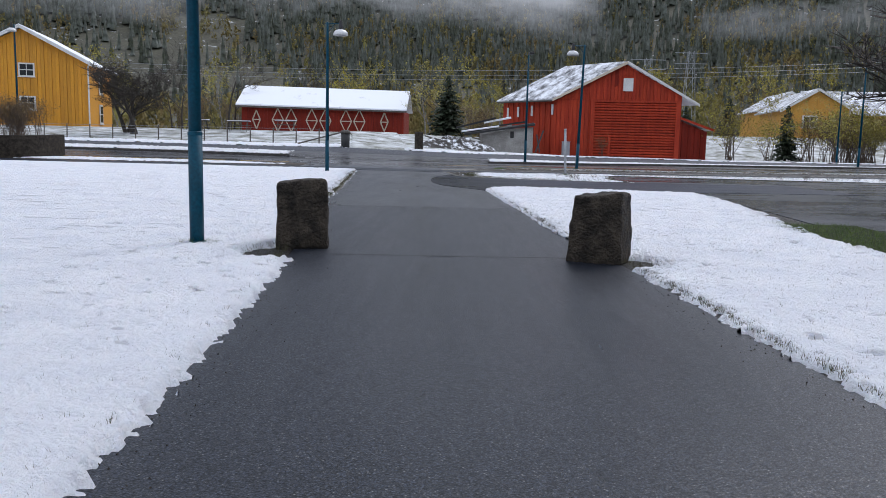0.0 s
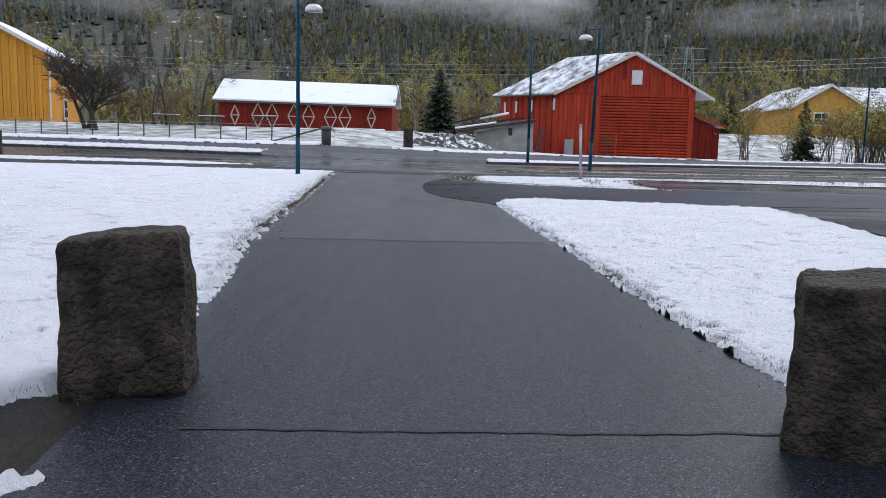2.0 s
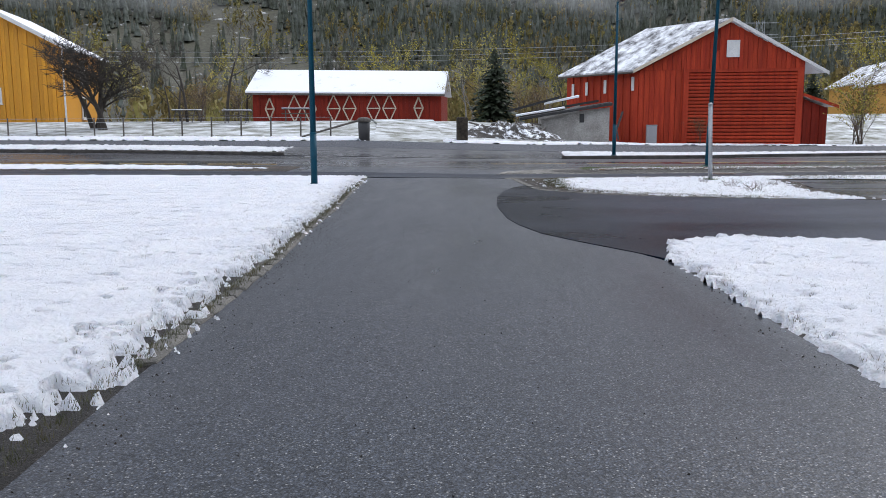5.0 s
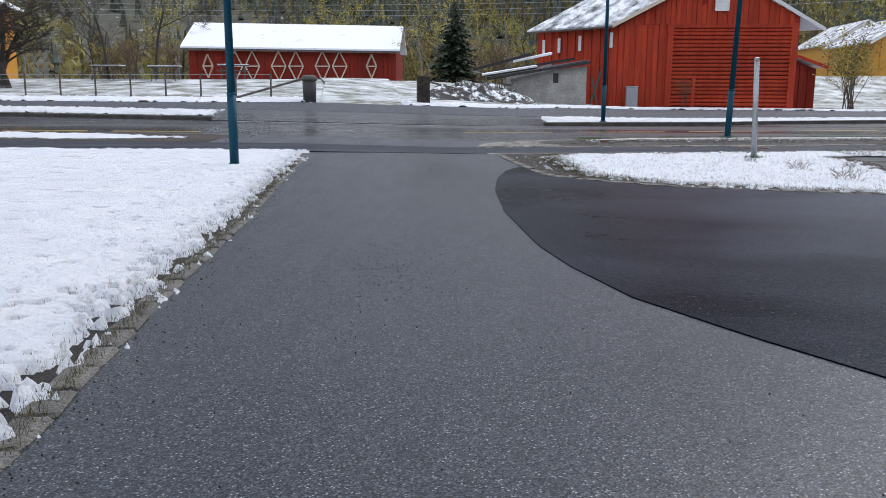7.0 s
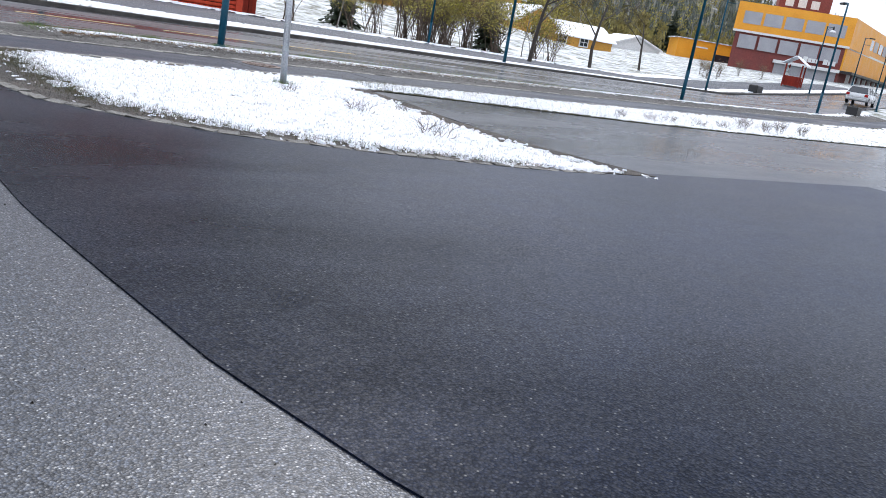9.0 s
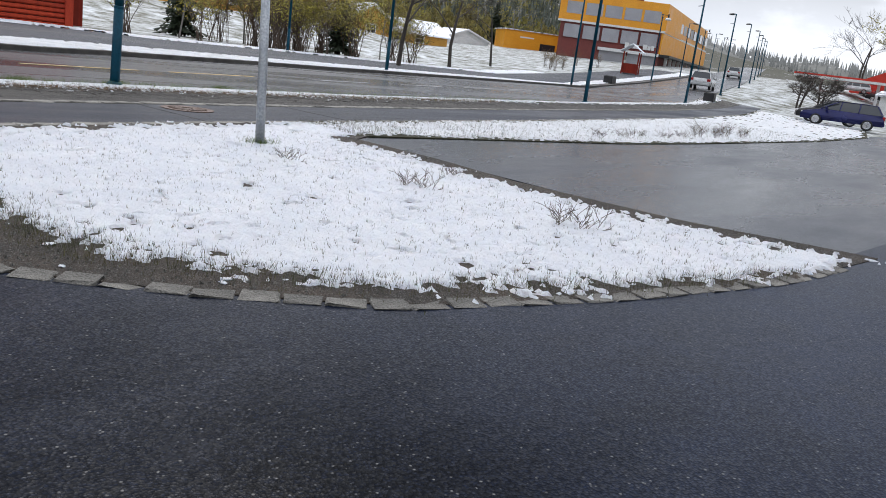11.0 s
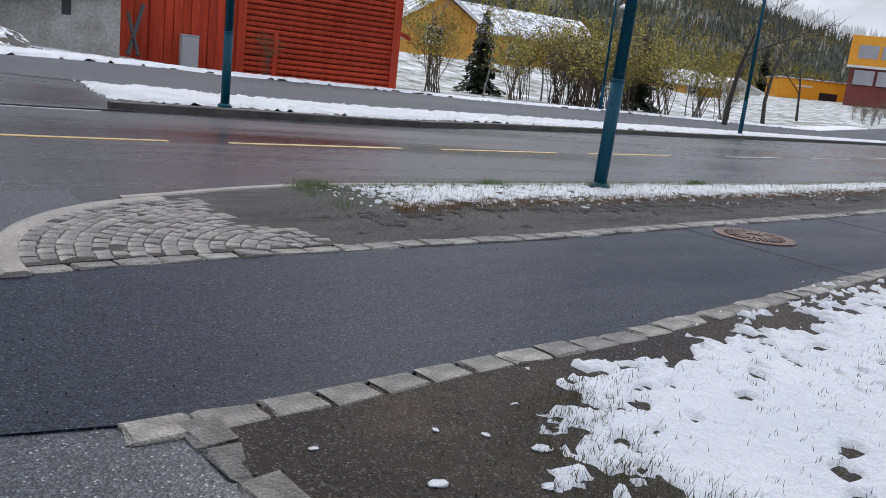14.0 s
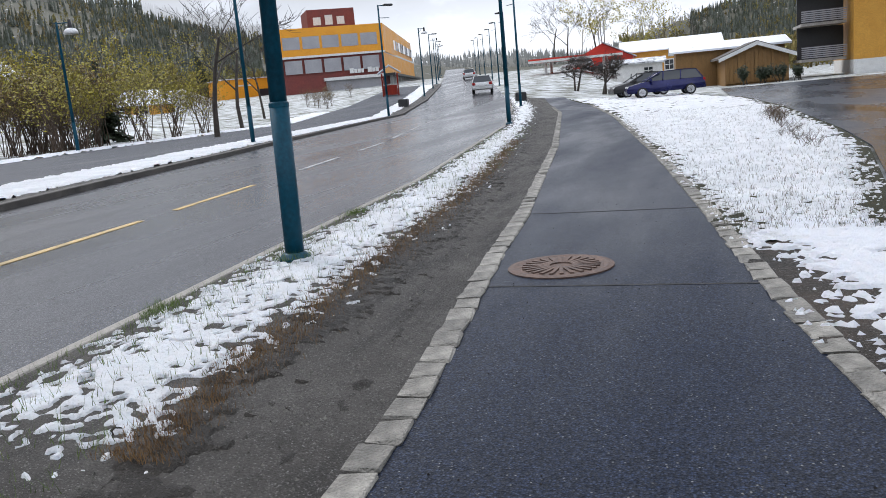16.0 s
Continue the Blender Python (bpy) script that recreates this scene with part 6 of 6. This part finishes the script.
# curved stone planter with a dark hedge on the left lawn
pl = bmesh.new()
pc = []
for k in range(19):
    a = radians(-95 + 115 * k / 18)
    pc.append((-23.4 + 3.0 * math.cos(a), 43.6 + 3.0 * math.sin(a)))
ring = []
for x, y in pc:
    z = lie(x, y)
    cx, cy = -23.4 + (x + 23.4) * 0.82, 43.6 + (y - 43.6) * 0.82
    ring.append([pl.verts.new((px, py, pz)) for px, py, pz in ((x, y, z - 0.2), (x, y, z + 1.12), (cx, cy, z + 1.14), (cx, cy, z + 0.85))])
for r0, r1 in zip(ring, ring[1:]):
    for i in range(3):
        pl.faces.new((r0[i], r1[i], r1[i + 1], r0[i + 1]))
bmesh.ops.recalc_face_normals(pl, faces=pl.faces)
tagged(part("stone_planter", pl, "stone", smooth=False), "curved grey stone planter wall on the snowy lawn", "planter")
tagged(part("planter_soil", lathe(bmesh.new(), [(2.6, 0.35), (2.55, 0.92)], 24, Matrix.Translation((-23.4, 43.6, lie(-22.6, 43)))), "roof_snow"), "snow-dusted soil filling the planter", "soil")

# ---- along the road to the right ----
sh = thing("bus_shelter", pose(83.0, 67.8, lie(83, 67.8), 0, 0, 20), "small dark wooden bus shelter with snowy roof", "shelter")
for x in (-1.2, 1.2):
    for y in (-0.8, 0.8):
        part("post", B(x - 0.07, x + 0.07, y - 0.07, y + 0.07, -0.2, 2.3), "red_dark", sh)
part("back_panel", B(-1.2, 1.2, 0.72, 0.78, 0.1, 1.9), "glass", sh)
for s in (-1, 1):
    part("side_panel", B(s * 1.2 - 0.03, s * 1.2 + 0.03, -0.7, 0.7, 0.1, 1.1), "red_dark", sh)
    part("roof_side", slab(bmesh.new(), (-1.6, 0, 3.1), (1.6, 0, 3.1), (1.6, s * 1.2, 2.3), (-1.6, s * 1.2, 2.3), 0.1), "roof_snow", sh)
part("bench", B(-1.0, 1.0, 0.3, 0.65, 0.42, 0.47), "timber", sh)
for x, off in ((59.5, 0), (55.5, 1)):
    y = road_f(x) + 1.2 if not off else road_n(x) - 0.9
    p = thing("planter_box", pose(x, y, lie(x, y), 0, 0, 15), "dark concrete planter box beside the road", "planter", "planter boxes")
    part("box", B(-0.8, 0.8, -0.35, 0.35, -0.1, 0.55, bev=0.03), "black", p)
    part("soil", B(-0.72, 0.72, -0.27, 0.27, 0.5, 0.57), "turf", p)

gs = thing("petrol_station", Matrix.Identity(4), "petrol station with red and white canopy and red gabled shop", "petrol station")
part("canopy", prism(bmesh.new(), [(109.0, 58.0, 4.2), (110.2, 46.0, 4.2), (117, 46.5, 4.2), (116, 58.5, 4.2)], (0, 0, 0.42)), "sign_red", gs, "red canopy edge")
part("canopy_band", prism(bmesh.new(), [(108.9, 58.0, 4.1), (110.1, 46.0, 4.1), (110.15, 46.0, 4.1), (108.95, 58.0, 4.1)], (0, 0, 0.3)), "white", gs, "white band")
for x, y in ((110.5, 56), (111.2, 48.5), (115, 56), (115.6, 48.5)):
    part("column", tube(bmesh.new(), [(x, y, 0.3), (x, y, 4.2)], [0.18, 0.18], 10), "white", gs)
for x, y in ((112.5, 54.5), (113, 50.5)):
    part("pump", B(x - 0.4, x + 0.4, y - 0.3, y + 0.3, 0.3, 2.3, bev=0.04), "sign_red", gs)
part("shop_wall", prism(bmesh.new(), [(122, 54, 0.2), (122.8, 45.6, 0.2), (122.8, 45.6, 4.2), (122.4, 49.8, 6.3), (122, 54, 4.2)], (9, 1, 0)), "sign_red", gs, "red gabled shop wall")
part("shop_window", wall_block(bmesh.new(), on((122, 54), (122.8, 45.6), 0.15, 0.05), on((122, 54), (122.8, 45.6), 0.85, 0.05), 1.2, 3.2, 0.04), "glass", gs)
part("shop_roof", slab(bmesh.new(), (121.8, 49.8, 6.4), (131, 50.8, 6.4), (131.4, 46.0, 4.0), (122.2, 45.0, 4.0), 0.15), "roof_thin", gs)

gable_house("ochre_terrace", (134, 48.0), (134.8, 33.4), 9, 0.0, 5.0, 6.6, "ochre", "roof_full", "long ochre building with white snowy roof", 0.0, [(0.12, 2.6, 1.3, 1.5), (0.3, 2.6, 1.3, 1.5), (0.48, 2.6, 1.3, 1.5), (0.66, 2.6, 1.3, 1.5), (0.84, 2.6, 1.3, 1.5)], True)
gable_house("white_workshop", (100, 46.0), (100.3, 40.8), 8, 0.0, 2.7, 3.2, "white", "roof_thin", "low white flat-roofed workshop", 0.0, [(0.7, 1.8, 1.0, 0.8)], True)
sd = gable_house("brown_shed", (69.0, 35.0), (69.3, 30.4), 7, -0.3, 2.05, 2.95, "brown", "timber", "low brown wooden shed with a flat gable", 0.3, [])
ap = thing("apartment_block", Matrix.Identity(4), "ochre apartment block with dark balconies and white base", "apartment block")
a0, a1 = (70.0, 25.8), (69.4, 12.0)
part("wall", wall_block(bmesh.new(), a0, a1, 1.0, 12.0, 14), "ochre", ap)
part("base_wall", wall_block(bmesh.new(), on(a0, a1, 0, 0.06), on(a0, a1, 1, 0.06), -0.6, 1.0, 14), "white", ap, "white plinth")
for k in range(4):
    z = 1.1 + 2.75 * k
    bl = part("balcony", prism(bmesh.new(), [(72.0, 26.0, z), (72.0, 29.2, z), (78.0, 29.2, z), (78.0, 26.0, z)], (0, 0, 0.22)), "concrete", ap, "concrete balcony slab")
    for j in range(6):
        part("rail", B(71.92, 71.97, 26.0, 29.2, z + 0.3 + 0.15 * j, z + 0.39 + 0.15 * j), "grey_panel", bl)
    part("shade_wall", B(74.0, 74.2, 25.9, 29.3, z + 0.2, z + 2.7), "black", ap)
part("end_roof", wall_block(bmesh.new(), (71.5, 30.2), (71.5, 25.6), 12.0, 12.3, 10), "roof_thin", ap)
gable_house("link_building", (76, 38.8), (76.4, 30), 6, -0.2, 2.9, 3.5, "brown", "roof_full", "low dark link building with snowy flat roof", 0.0, [], True)
for k in range(4):
    ob = tree("juniper", 60 + k, 1.1, "small dark columnar juniper by the brown shed", "bark", "needle", 22, 2, 4, 0.22, 0.07, 0.05, category="bush", group="junipers")
    ob.matrix_world = pose(67.0, 33.6 - 1.2 * k, lie(67, 33))

# power lines in front of the hill
for k, (z, y) in enumerate(((11.6, 128), (12.4, 129), (10.9, 127.5))):
    pts = [(-60 + 150 * i / 24, y + 0.02 * i, z + 4.2 * i / 24 - 2.0 * 4 * (i / 24) * (1 - i / 24)) for i in range(25)]
    tagged(part("power_line", tube(bmesh.new(), pts, [0.03] * 25, 3), "galv"), "thin grey power line before the hill", "power line", "power lines")


def pylon(x, y, h):
    z = lie(x, y) + hill(x, y)
    t = thing("lattice_pylon", pose(x, y, z), "grey steel lattice pylon among the trees", "pylon", "lattice pylons")
    for sx in (-1, 1):
        for sy in (-1, 1):
            part("leg", tube(bmesh.new(), [(sx * 1.4, sy * 1.4, -1), (sx * 0.5, sy * 0.5, h)], [0.07, 0.05], 4), "galv", t)
    for k in range(7):
        z0, z1 = h * k / 7, h * (k + 1) / 7
        w0, w1 = 1.4 - 0.9 * k / 7, 1.4 - 0.9 * (k + 1) / 7
        for s in (-1, 1):
            part("brace", tube(bmesh.new(), [(-w0 * s, -w0, z0), (w1 * s, -w1, z1)], [0.035, 0.035], 3), "galv", t)
            part("brace", tube(bmesh.new(), [(-w0, -w0 * s, z0), (-w1, w1 * s, z1)], [0.035, 0.035], 3), "galv", t)
    for zc in (h * 0.86, h * 0.98):
        part("crossarm", tube(bmesh.new(), [(-3.2, 0, zc), (3.2, 0, zc)], [0.07, 0.07], 4), "galv", t)


pylon(36, 150, 14)
pylon(48, 165, 17)

# ---- grass tips in the snow ----
def blades(name, count, seed, spots, label, tall=(0.015, 0.05), material="grass"):
    r = random.Random(seed)
    co, fs = [], []
    for _ in range(count):
        x, y = spots(r)
        z = lie(x, y) + 0.03
        for _ in range(r.randint(1, 3)):
            a, h = r.uniform(0, 6.28), r.uniform(*tall)
            dx, dy = math.cos(a) * 0.0018, math.sin(a) * 0.0018
            px, py = x + r.uniform(-.02, .02), y + r.uniform(-.02, .02)
            i0 = len(co)
            lx, ly = r.uniform(-.5, .5) * h, r.uniform(-.5, .5) * h
            co += [(px - dx, py - dy, z), (px + dx, py + dy, z), (px + lx, py + ly, z + h)]
            fs.append((i0, i0 + 1, i0 + 2))
    me = bpy.data.meshes.new(name)
    me.from_pydata(co, [], fs)
    me.materials.append(M[material])
    tagged(new(name, me), label, "grass", kind="stuff")


def left_spot(r):
    y = r.uniform(-4, 34)
    return path_l(y) - 0.05 - 7 * r.random() ** 2.2, y


def right_spot(r):
    y = r.uniform(-4, 22)
    return path_r(y) + 0.05 + 4.2 * r.random() ** 1.6, y


def island_spot(r):
    y = r.uniform(29.2, 36)
    return r.uniform(isl_w(y) + 0.3, isl_e(y) - 0.1), y


def verge_spot(r):
    x = 2.4 + 22 * r.random() ** 1.5
    return x, road_n(x) - 0.15 - r.random() ** 1.6 * 1.1


def strip_spot(r):
    x = 7.4 + 24 * r.random() ** 1.4
    return x, strip_s(x) + (walk_n(x) - strip_s(x)) * r.uniform(0.05, 0.95)


blades("grass_tips", 20000, 1, left_spot, "thin grass tips poking through the snow")
blades("grass_tips", 15000, 2, right_spot, "thin grass tips poking through the snow")
blades("grass_tips", 4200, 3, island_spot, "thin grass tips poking through the snow", (0.015, 0.04))
def dry_spot(r):
    x = 2.9 + 16 * r.random() ** 1.4
    a, b = walk_f(x), road_n(x)
    return x, a + (b - a) * (0.40 + 0.10 * min(max((x - 8) / 14, 0), 1)) + r.gauss(0.02, 0.09)


def border_spot(r):
    y = r.uniform(29.0, 35.9)
    return isl_w(y) + (isl_m(y) + r.gauss(-0.05, 0.16)) / (0.6 if y < 30.3 else 1.0), y


def edge_spot(r):
    y = 2 + 32 * r.random() ** 1.3
    s = y > 16
    return (path_l(y) - abs(r.gauss(0.02, 0.07)), y) if s else (path_r(y) + abs(r.gauss(0.03, 0.08)), y)


blades("dry_grass", 6000, 7, dry_spot, "dry brown grass along the edge of the verge snow", (0.02, 0.05), "dry_blade")
blades("grass_tufts", 4500, 8, border_spot, "brownish grass showing at the edge of the snow", (0.015, 0.05))
blades("grass_tufts", 6000, 10, lambda r: (5.6 + r.uniform(-0.4, 0.9) + 0.04 * r.random(), r.uniform(2, 13.2)), "bright green grass by the parking area", (0.03, 0.07), "green_blade")
blades("grass_tufts", 4500, 9, edge_spot, "brownish grass showing at the edge of the path", (0.012, 0.04))
blades("grass_tufts", 2600, 4, verge_spot, "green grass tufts on the road verge", (0.03, 0.085), "green_blade")
blades("grass_tips", 4000, 6, strip_spot, "thin grass tips poking through the snow", (0.03, 0.07))
blades("grass_tufts", 1100, 5, lambda r: (lambda c: (c[0] + r.gauss(0, .11), c[1] + r.gauss(0, .08)))(r.choice(((6.46, 40.37), (2.75, 40.45), (5.14, 35.06), (5.0, 40.6), (-2.76, 9.12), (9.0, 40.9)))), "green grass tufts at the foot of posts", (0.03, 0.09), "green_blade")

# loose snow lumps and twigs on the bare soil
for k in range(48):
    y = rnd.uniform(30.3, 35.9)
    x = isl_w(y) + 0.2 + rnd.uniform(0, 0.75)
    s = 0.012 + 0.04 * rnd.random() ** 3
    b = bmesh.new()
    bmesh.ops.create_icosphere(b, subdivisions=2, radius=1)
    for v in b.verts:
        v.co = Vector((v.co.x * s * rnd.uniform(0.9, 1.1) * 1.5, v.co.y * s, max(v.co.z, -0.2) * s * 0.3)) + noise.noise_vector(v.co * 2 + Vector((k, 0, 0))) * s * 0.28
    ob = part("snow_lump", b, "snow", smooth=True)
    ob.matrix_world = pose(x, y, lie(x, y) + 0.018, 0, 0, rnd.uniform(0, 360))
    tagged(ob, "small lump of melting snow on bare soil", "snow", "snow lumps")

# loose dark grit on the asphalt
def grit(name, count, seed, spots, size, material, label, lift=0.0):
    r = random.Random(seed)
    co, fs = [], []
    for _ in range(count):
        x, y = spots(r)
        z, q, a = lie(x, y) + lift, r.uniform(*size), r.uniform(0, 6.28)
        i0 = len(co)
        for k in range(4):
            t = a + k * math.tau / 4
            co.append((x + math.cos(t) * q * r.uniform(0.6, 1.2), y + math.sin(t) * q * r.uniform(0.6, 1.2), z - 0.002))
        co.append((x + r.uniform(-0.3, 0.3) * q, y + r.uniform(-0.3, 0.3) * q, z + q * r.uniform(0.7, 1.3)))
        fs += [(i0 + k, i0 + (k + 1) % 4, i0 + 4) for k in range(4)]
    me = bpy.data.meshes.new(name)
    me.from_pydata(co, [], fs)
    me.materials.append(M[material])
    tagged(new(name, me), label, "grit", kind="stuff")


def mouth_spot(r):
    if r.random() < 0.35:
        return r.gauss(-1.55, 0.20), r.gauss(24.6, 0.7)
    y = r.uniform(14, 35)
    return path_l(y) + 0.1 + r.random() * (0.5 - path_l(y)), y


def path_edge_spot(r):
    y = r.uniform(1, 34)
    o = abs(r.gauss(0, 0.16))
    return (path_l(y) + 0.03 + o, y) if r.random() < 0.6 or y > 21 else (path_r(y) - 0.03 - o, y)


def footway_spot(r):
    x = r.uniform(-2, 16)
    return x, walk_n(x) + 0.05 + r.random() * (walk_f(x) - walk_n(x) - 0.1)


grit("loose_grit", 900, 41, mouth_spot, (0.003, 0.008), "mud", "dark loose grit on the worn asphalt")
grit("loose_grit", 1500, 42, path_edge_spot, (0.003, 0.009), "soil", "brown grit washed along the path edges")
grit("loose_grit", 450, 43, footway_spot, (0.003, 0.008), "mud", "dark loose grit on the footway", 0.008)
grit("pebbles", 1500, 44, lambda r: (lambda y: (isl_w(y) + 0.08 + 0.9 * r.random(), y))(r.uniform(29.6, 36.0)), (0.006, 0.016), "kerb_dirty", "small grey pebbles on the bare island soil", 0.014)
grit("pebbles", 1200, 45, lambda r: (lambda x: (x, walk_f(x) + 0.15 + 1.1 * r.random()))(2.0 + 12 * r.random() ** 1.5), (0.005, 0.014), "kerb_dirty", "small grey pebbles on the muddy verge", 0.010)

# manhole cover and asphalt joints
mh = thing("manhole_cover", pose(6.34, 38.17, lie(6.34, 38.17) + 0.012, 0, 0, 10), "round rusty cast-iron manhole cover in the footway", "manhole cover")
part("frame", lathe(bmesh.new(), [(0.385, -0.05), (0.385, 0.006), (0.345, 0.010), (0.31, 0.004)], 40), "iron", mh)
part("cover", lathe(bmesh.new(), [(0.31, -0.05), (0.31, 0.004), (0.02, 0.005)], 40), "iron", mh)
for k in range(24):
    a = k * math.tau / 24
    part("rib", B(0.08, 0.285, -0.014, 0.014, 0.004, 0.014, Matrix.Rotation(a, 4, "Z")), "iron", mh)


def joint(name, pts, width, material, label):
    b = bmesh.new()
    prev_v = None
    for (x, y) in pts:
        w = width * (1 + 0.6 * nz(x, y, 3, 2))
        yy = y + 0.05 * nz(x, y, 1.3, 8) + 0.02 * nz(x, y, 7, 3)
        c = [b.verts.new((x, yy + d, lie(x, yy) + 0.0125)) for d in (-w / 2, w / 2)]
        if prev_v:
            b.faces.new((prev_v[0], c[0], c[1], prev_v[1]))
        prev_v = c
    bmesh.ops.recalc_face_normals(b, faces=b.faces)
    ob = part(name, b, material)
    return tagged(ob, label, kind="structure")


for y0, a, b2, w in ((8.78, -1.2, 1.5, 0.022), (15.38, -2.0, 1.25, 0.035)):
    ob = joint("asphalt_joint", [(a + (b2 - a) * k / 60, y0 + 0.03 * (a + (b2 - a) * k / 60)) for k in range(61)], w, "tyre", "dark open joint across the asphalt path")
    ob.location.z = -0.008
for x0 in (5.75, 8.83):
    sheet("asphalt_joint", walk_n, walk_f, [x0, x0 + 0.03], 6, 0.0105, "tyre", "dark joint across the footway")

# ---- setts and cobbles ----
laid_row("kerb_path", "flat granite setts edging the lawn", [(path_l(y) - 0.06, y) for y in steps(18.0, 36.5, 0.5)], 0.012, 0.30, 0.15, 2, "kerb_dirty")
laid_row("kerb_island", "curved row of worn granite setts round the island", [(isl_w(36.05 - 0.1 * k), 36.05 - 0.1 * k) for k in range(73)], 0.016, 0.215, 0.14, 3, "kerb_dirty")
laid_row("kerb_footway", "granite setts along the footway", [(x, walk_n(x) - 0.06) for x in steps(0.0, 44, 0.6)], 0.019, 0.24, 0.15, 4)
laid_row("kerb_footway", "granite setts along the footway verge", [(x, walk_f(x) + 0.06) for x in steps(-0.2, 44, 0.6)], 0.021, 0.24, 0.15, 5)
ckx, cky = 1.72, 38.2
cob = tagged(new("pavement_cobbles"), "fan of worn grey granite cobbles at the corner", kind="structure")
sheet("cobble_bed", lambda x: walk_f(x) + 0.1, lambda x: min(road_n(x) - 0.05, cky + math.sqrt(max(1.78 ** 2 - (x - ckx) ** 2, 0.01))), steps(-0.14, 2.0, 0.12), 8, 0.0235, "verge", "sandy bed between the cobbles")
cmesh = [piece_mesh("cobble", 0.113, 0.091, 0.08, 0.005, 90 + k, "kerb") for k in range(8)]
for ri in range(18):
    r0 = 0.14 + 0.094 * ri
    na = max(2, int(r0 * radians(112) / 0.118))
    for k in range(na):
        a = radians(72 + 112 * (k + 0.5 * (ri % 2)) / na)
        x, y = ckx + r0 * math.cos(a), cky + r0 * math.sin(a)
        if y < walk_f(x) + 0.145 or y > road_n(x) - 0.08 or x > 1.95 - 0.30 * (y - 38.2) or (x > 1.45 and y > 38.9 and y < 39.7):
            continue
        ob = new("cobble", cmesh[rnd.randint(0, 7)])
        ob.matrix_world = pose(x, y, lie(x, y) + 0.028 + rnd.uniform(-.003, .003), rnd.uniform(-2, 2), rnd.uniform(-2, 2), math.degrees(a) + 90 + rnd.uniform(-5, 5))
        ob.parent = cob
kb = bmesh.new()
rows = []
for k in range(25):
    a = radians(186 - 80 * k / 24)
    z = lie(ckx, cky)
    rows.append([kb.verts.new((ckx + q * math.cos(a), cky + q * math.sin(a) * 1.02, z + h)) for q, h in ((1.92, -0.1), (1.92, 0.026), (1.90, 0.036), (1.80, 0.036), (1.78, 0.026), (1.78, -0.1))])
for r0, r1 in zip(rows, rows[1:]):
    for i in range(5):
        kb.faces.new((r0[i], r1[i], r1[i + 1], r0[i + 1]))
kb.faces.new(rows[0])
kb.faces.new(rows[-1][::-1])
bmesh.ops.recalc_face_normals(kb, faces=kb.faces)
tagged(part("corner_kerb", kb, "kerb_long", smooth=False), "curved pale granite kerb round the cobbled corner", kind="structure")
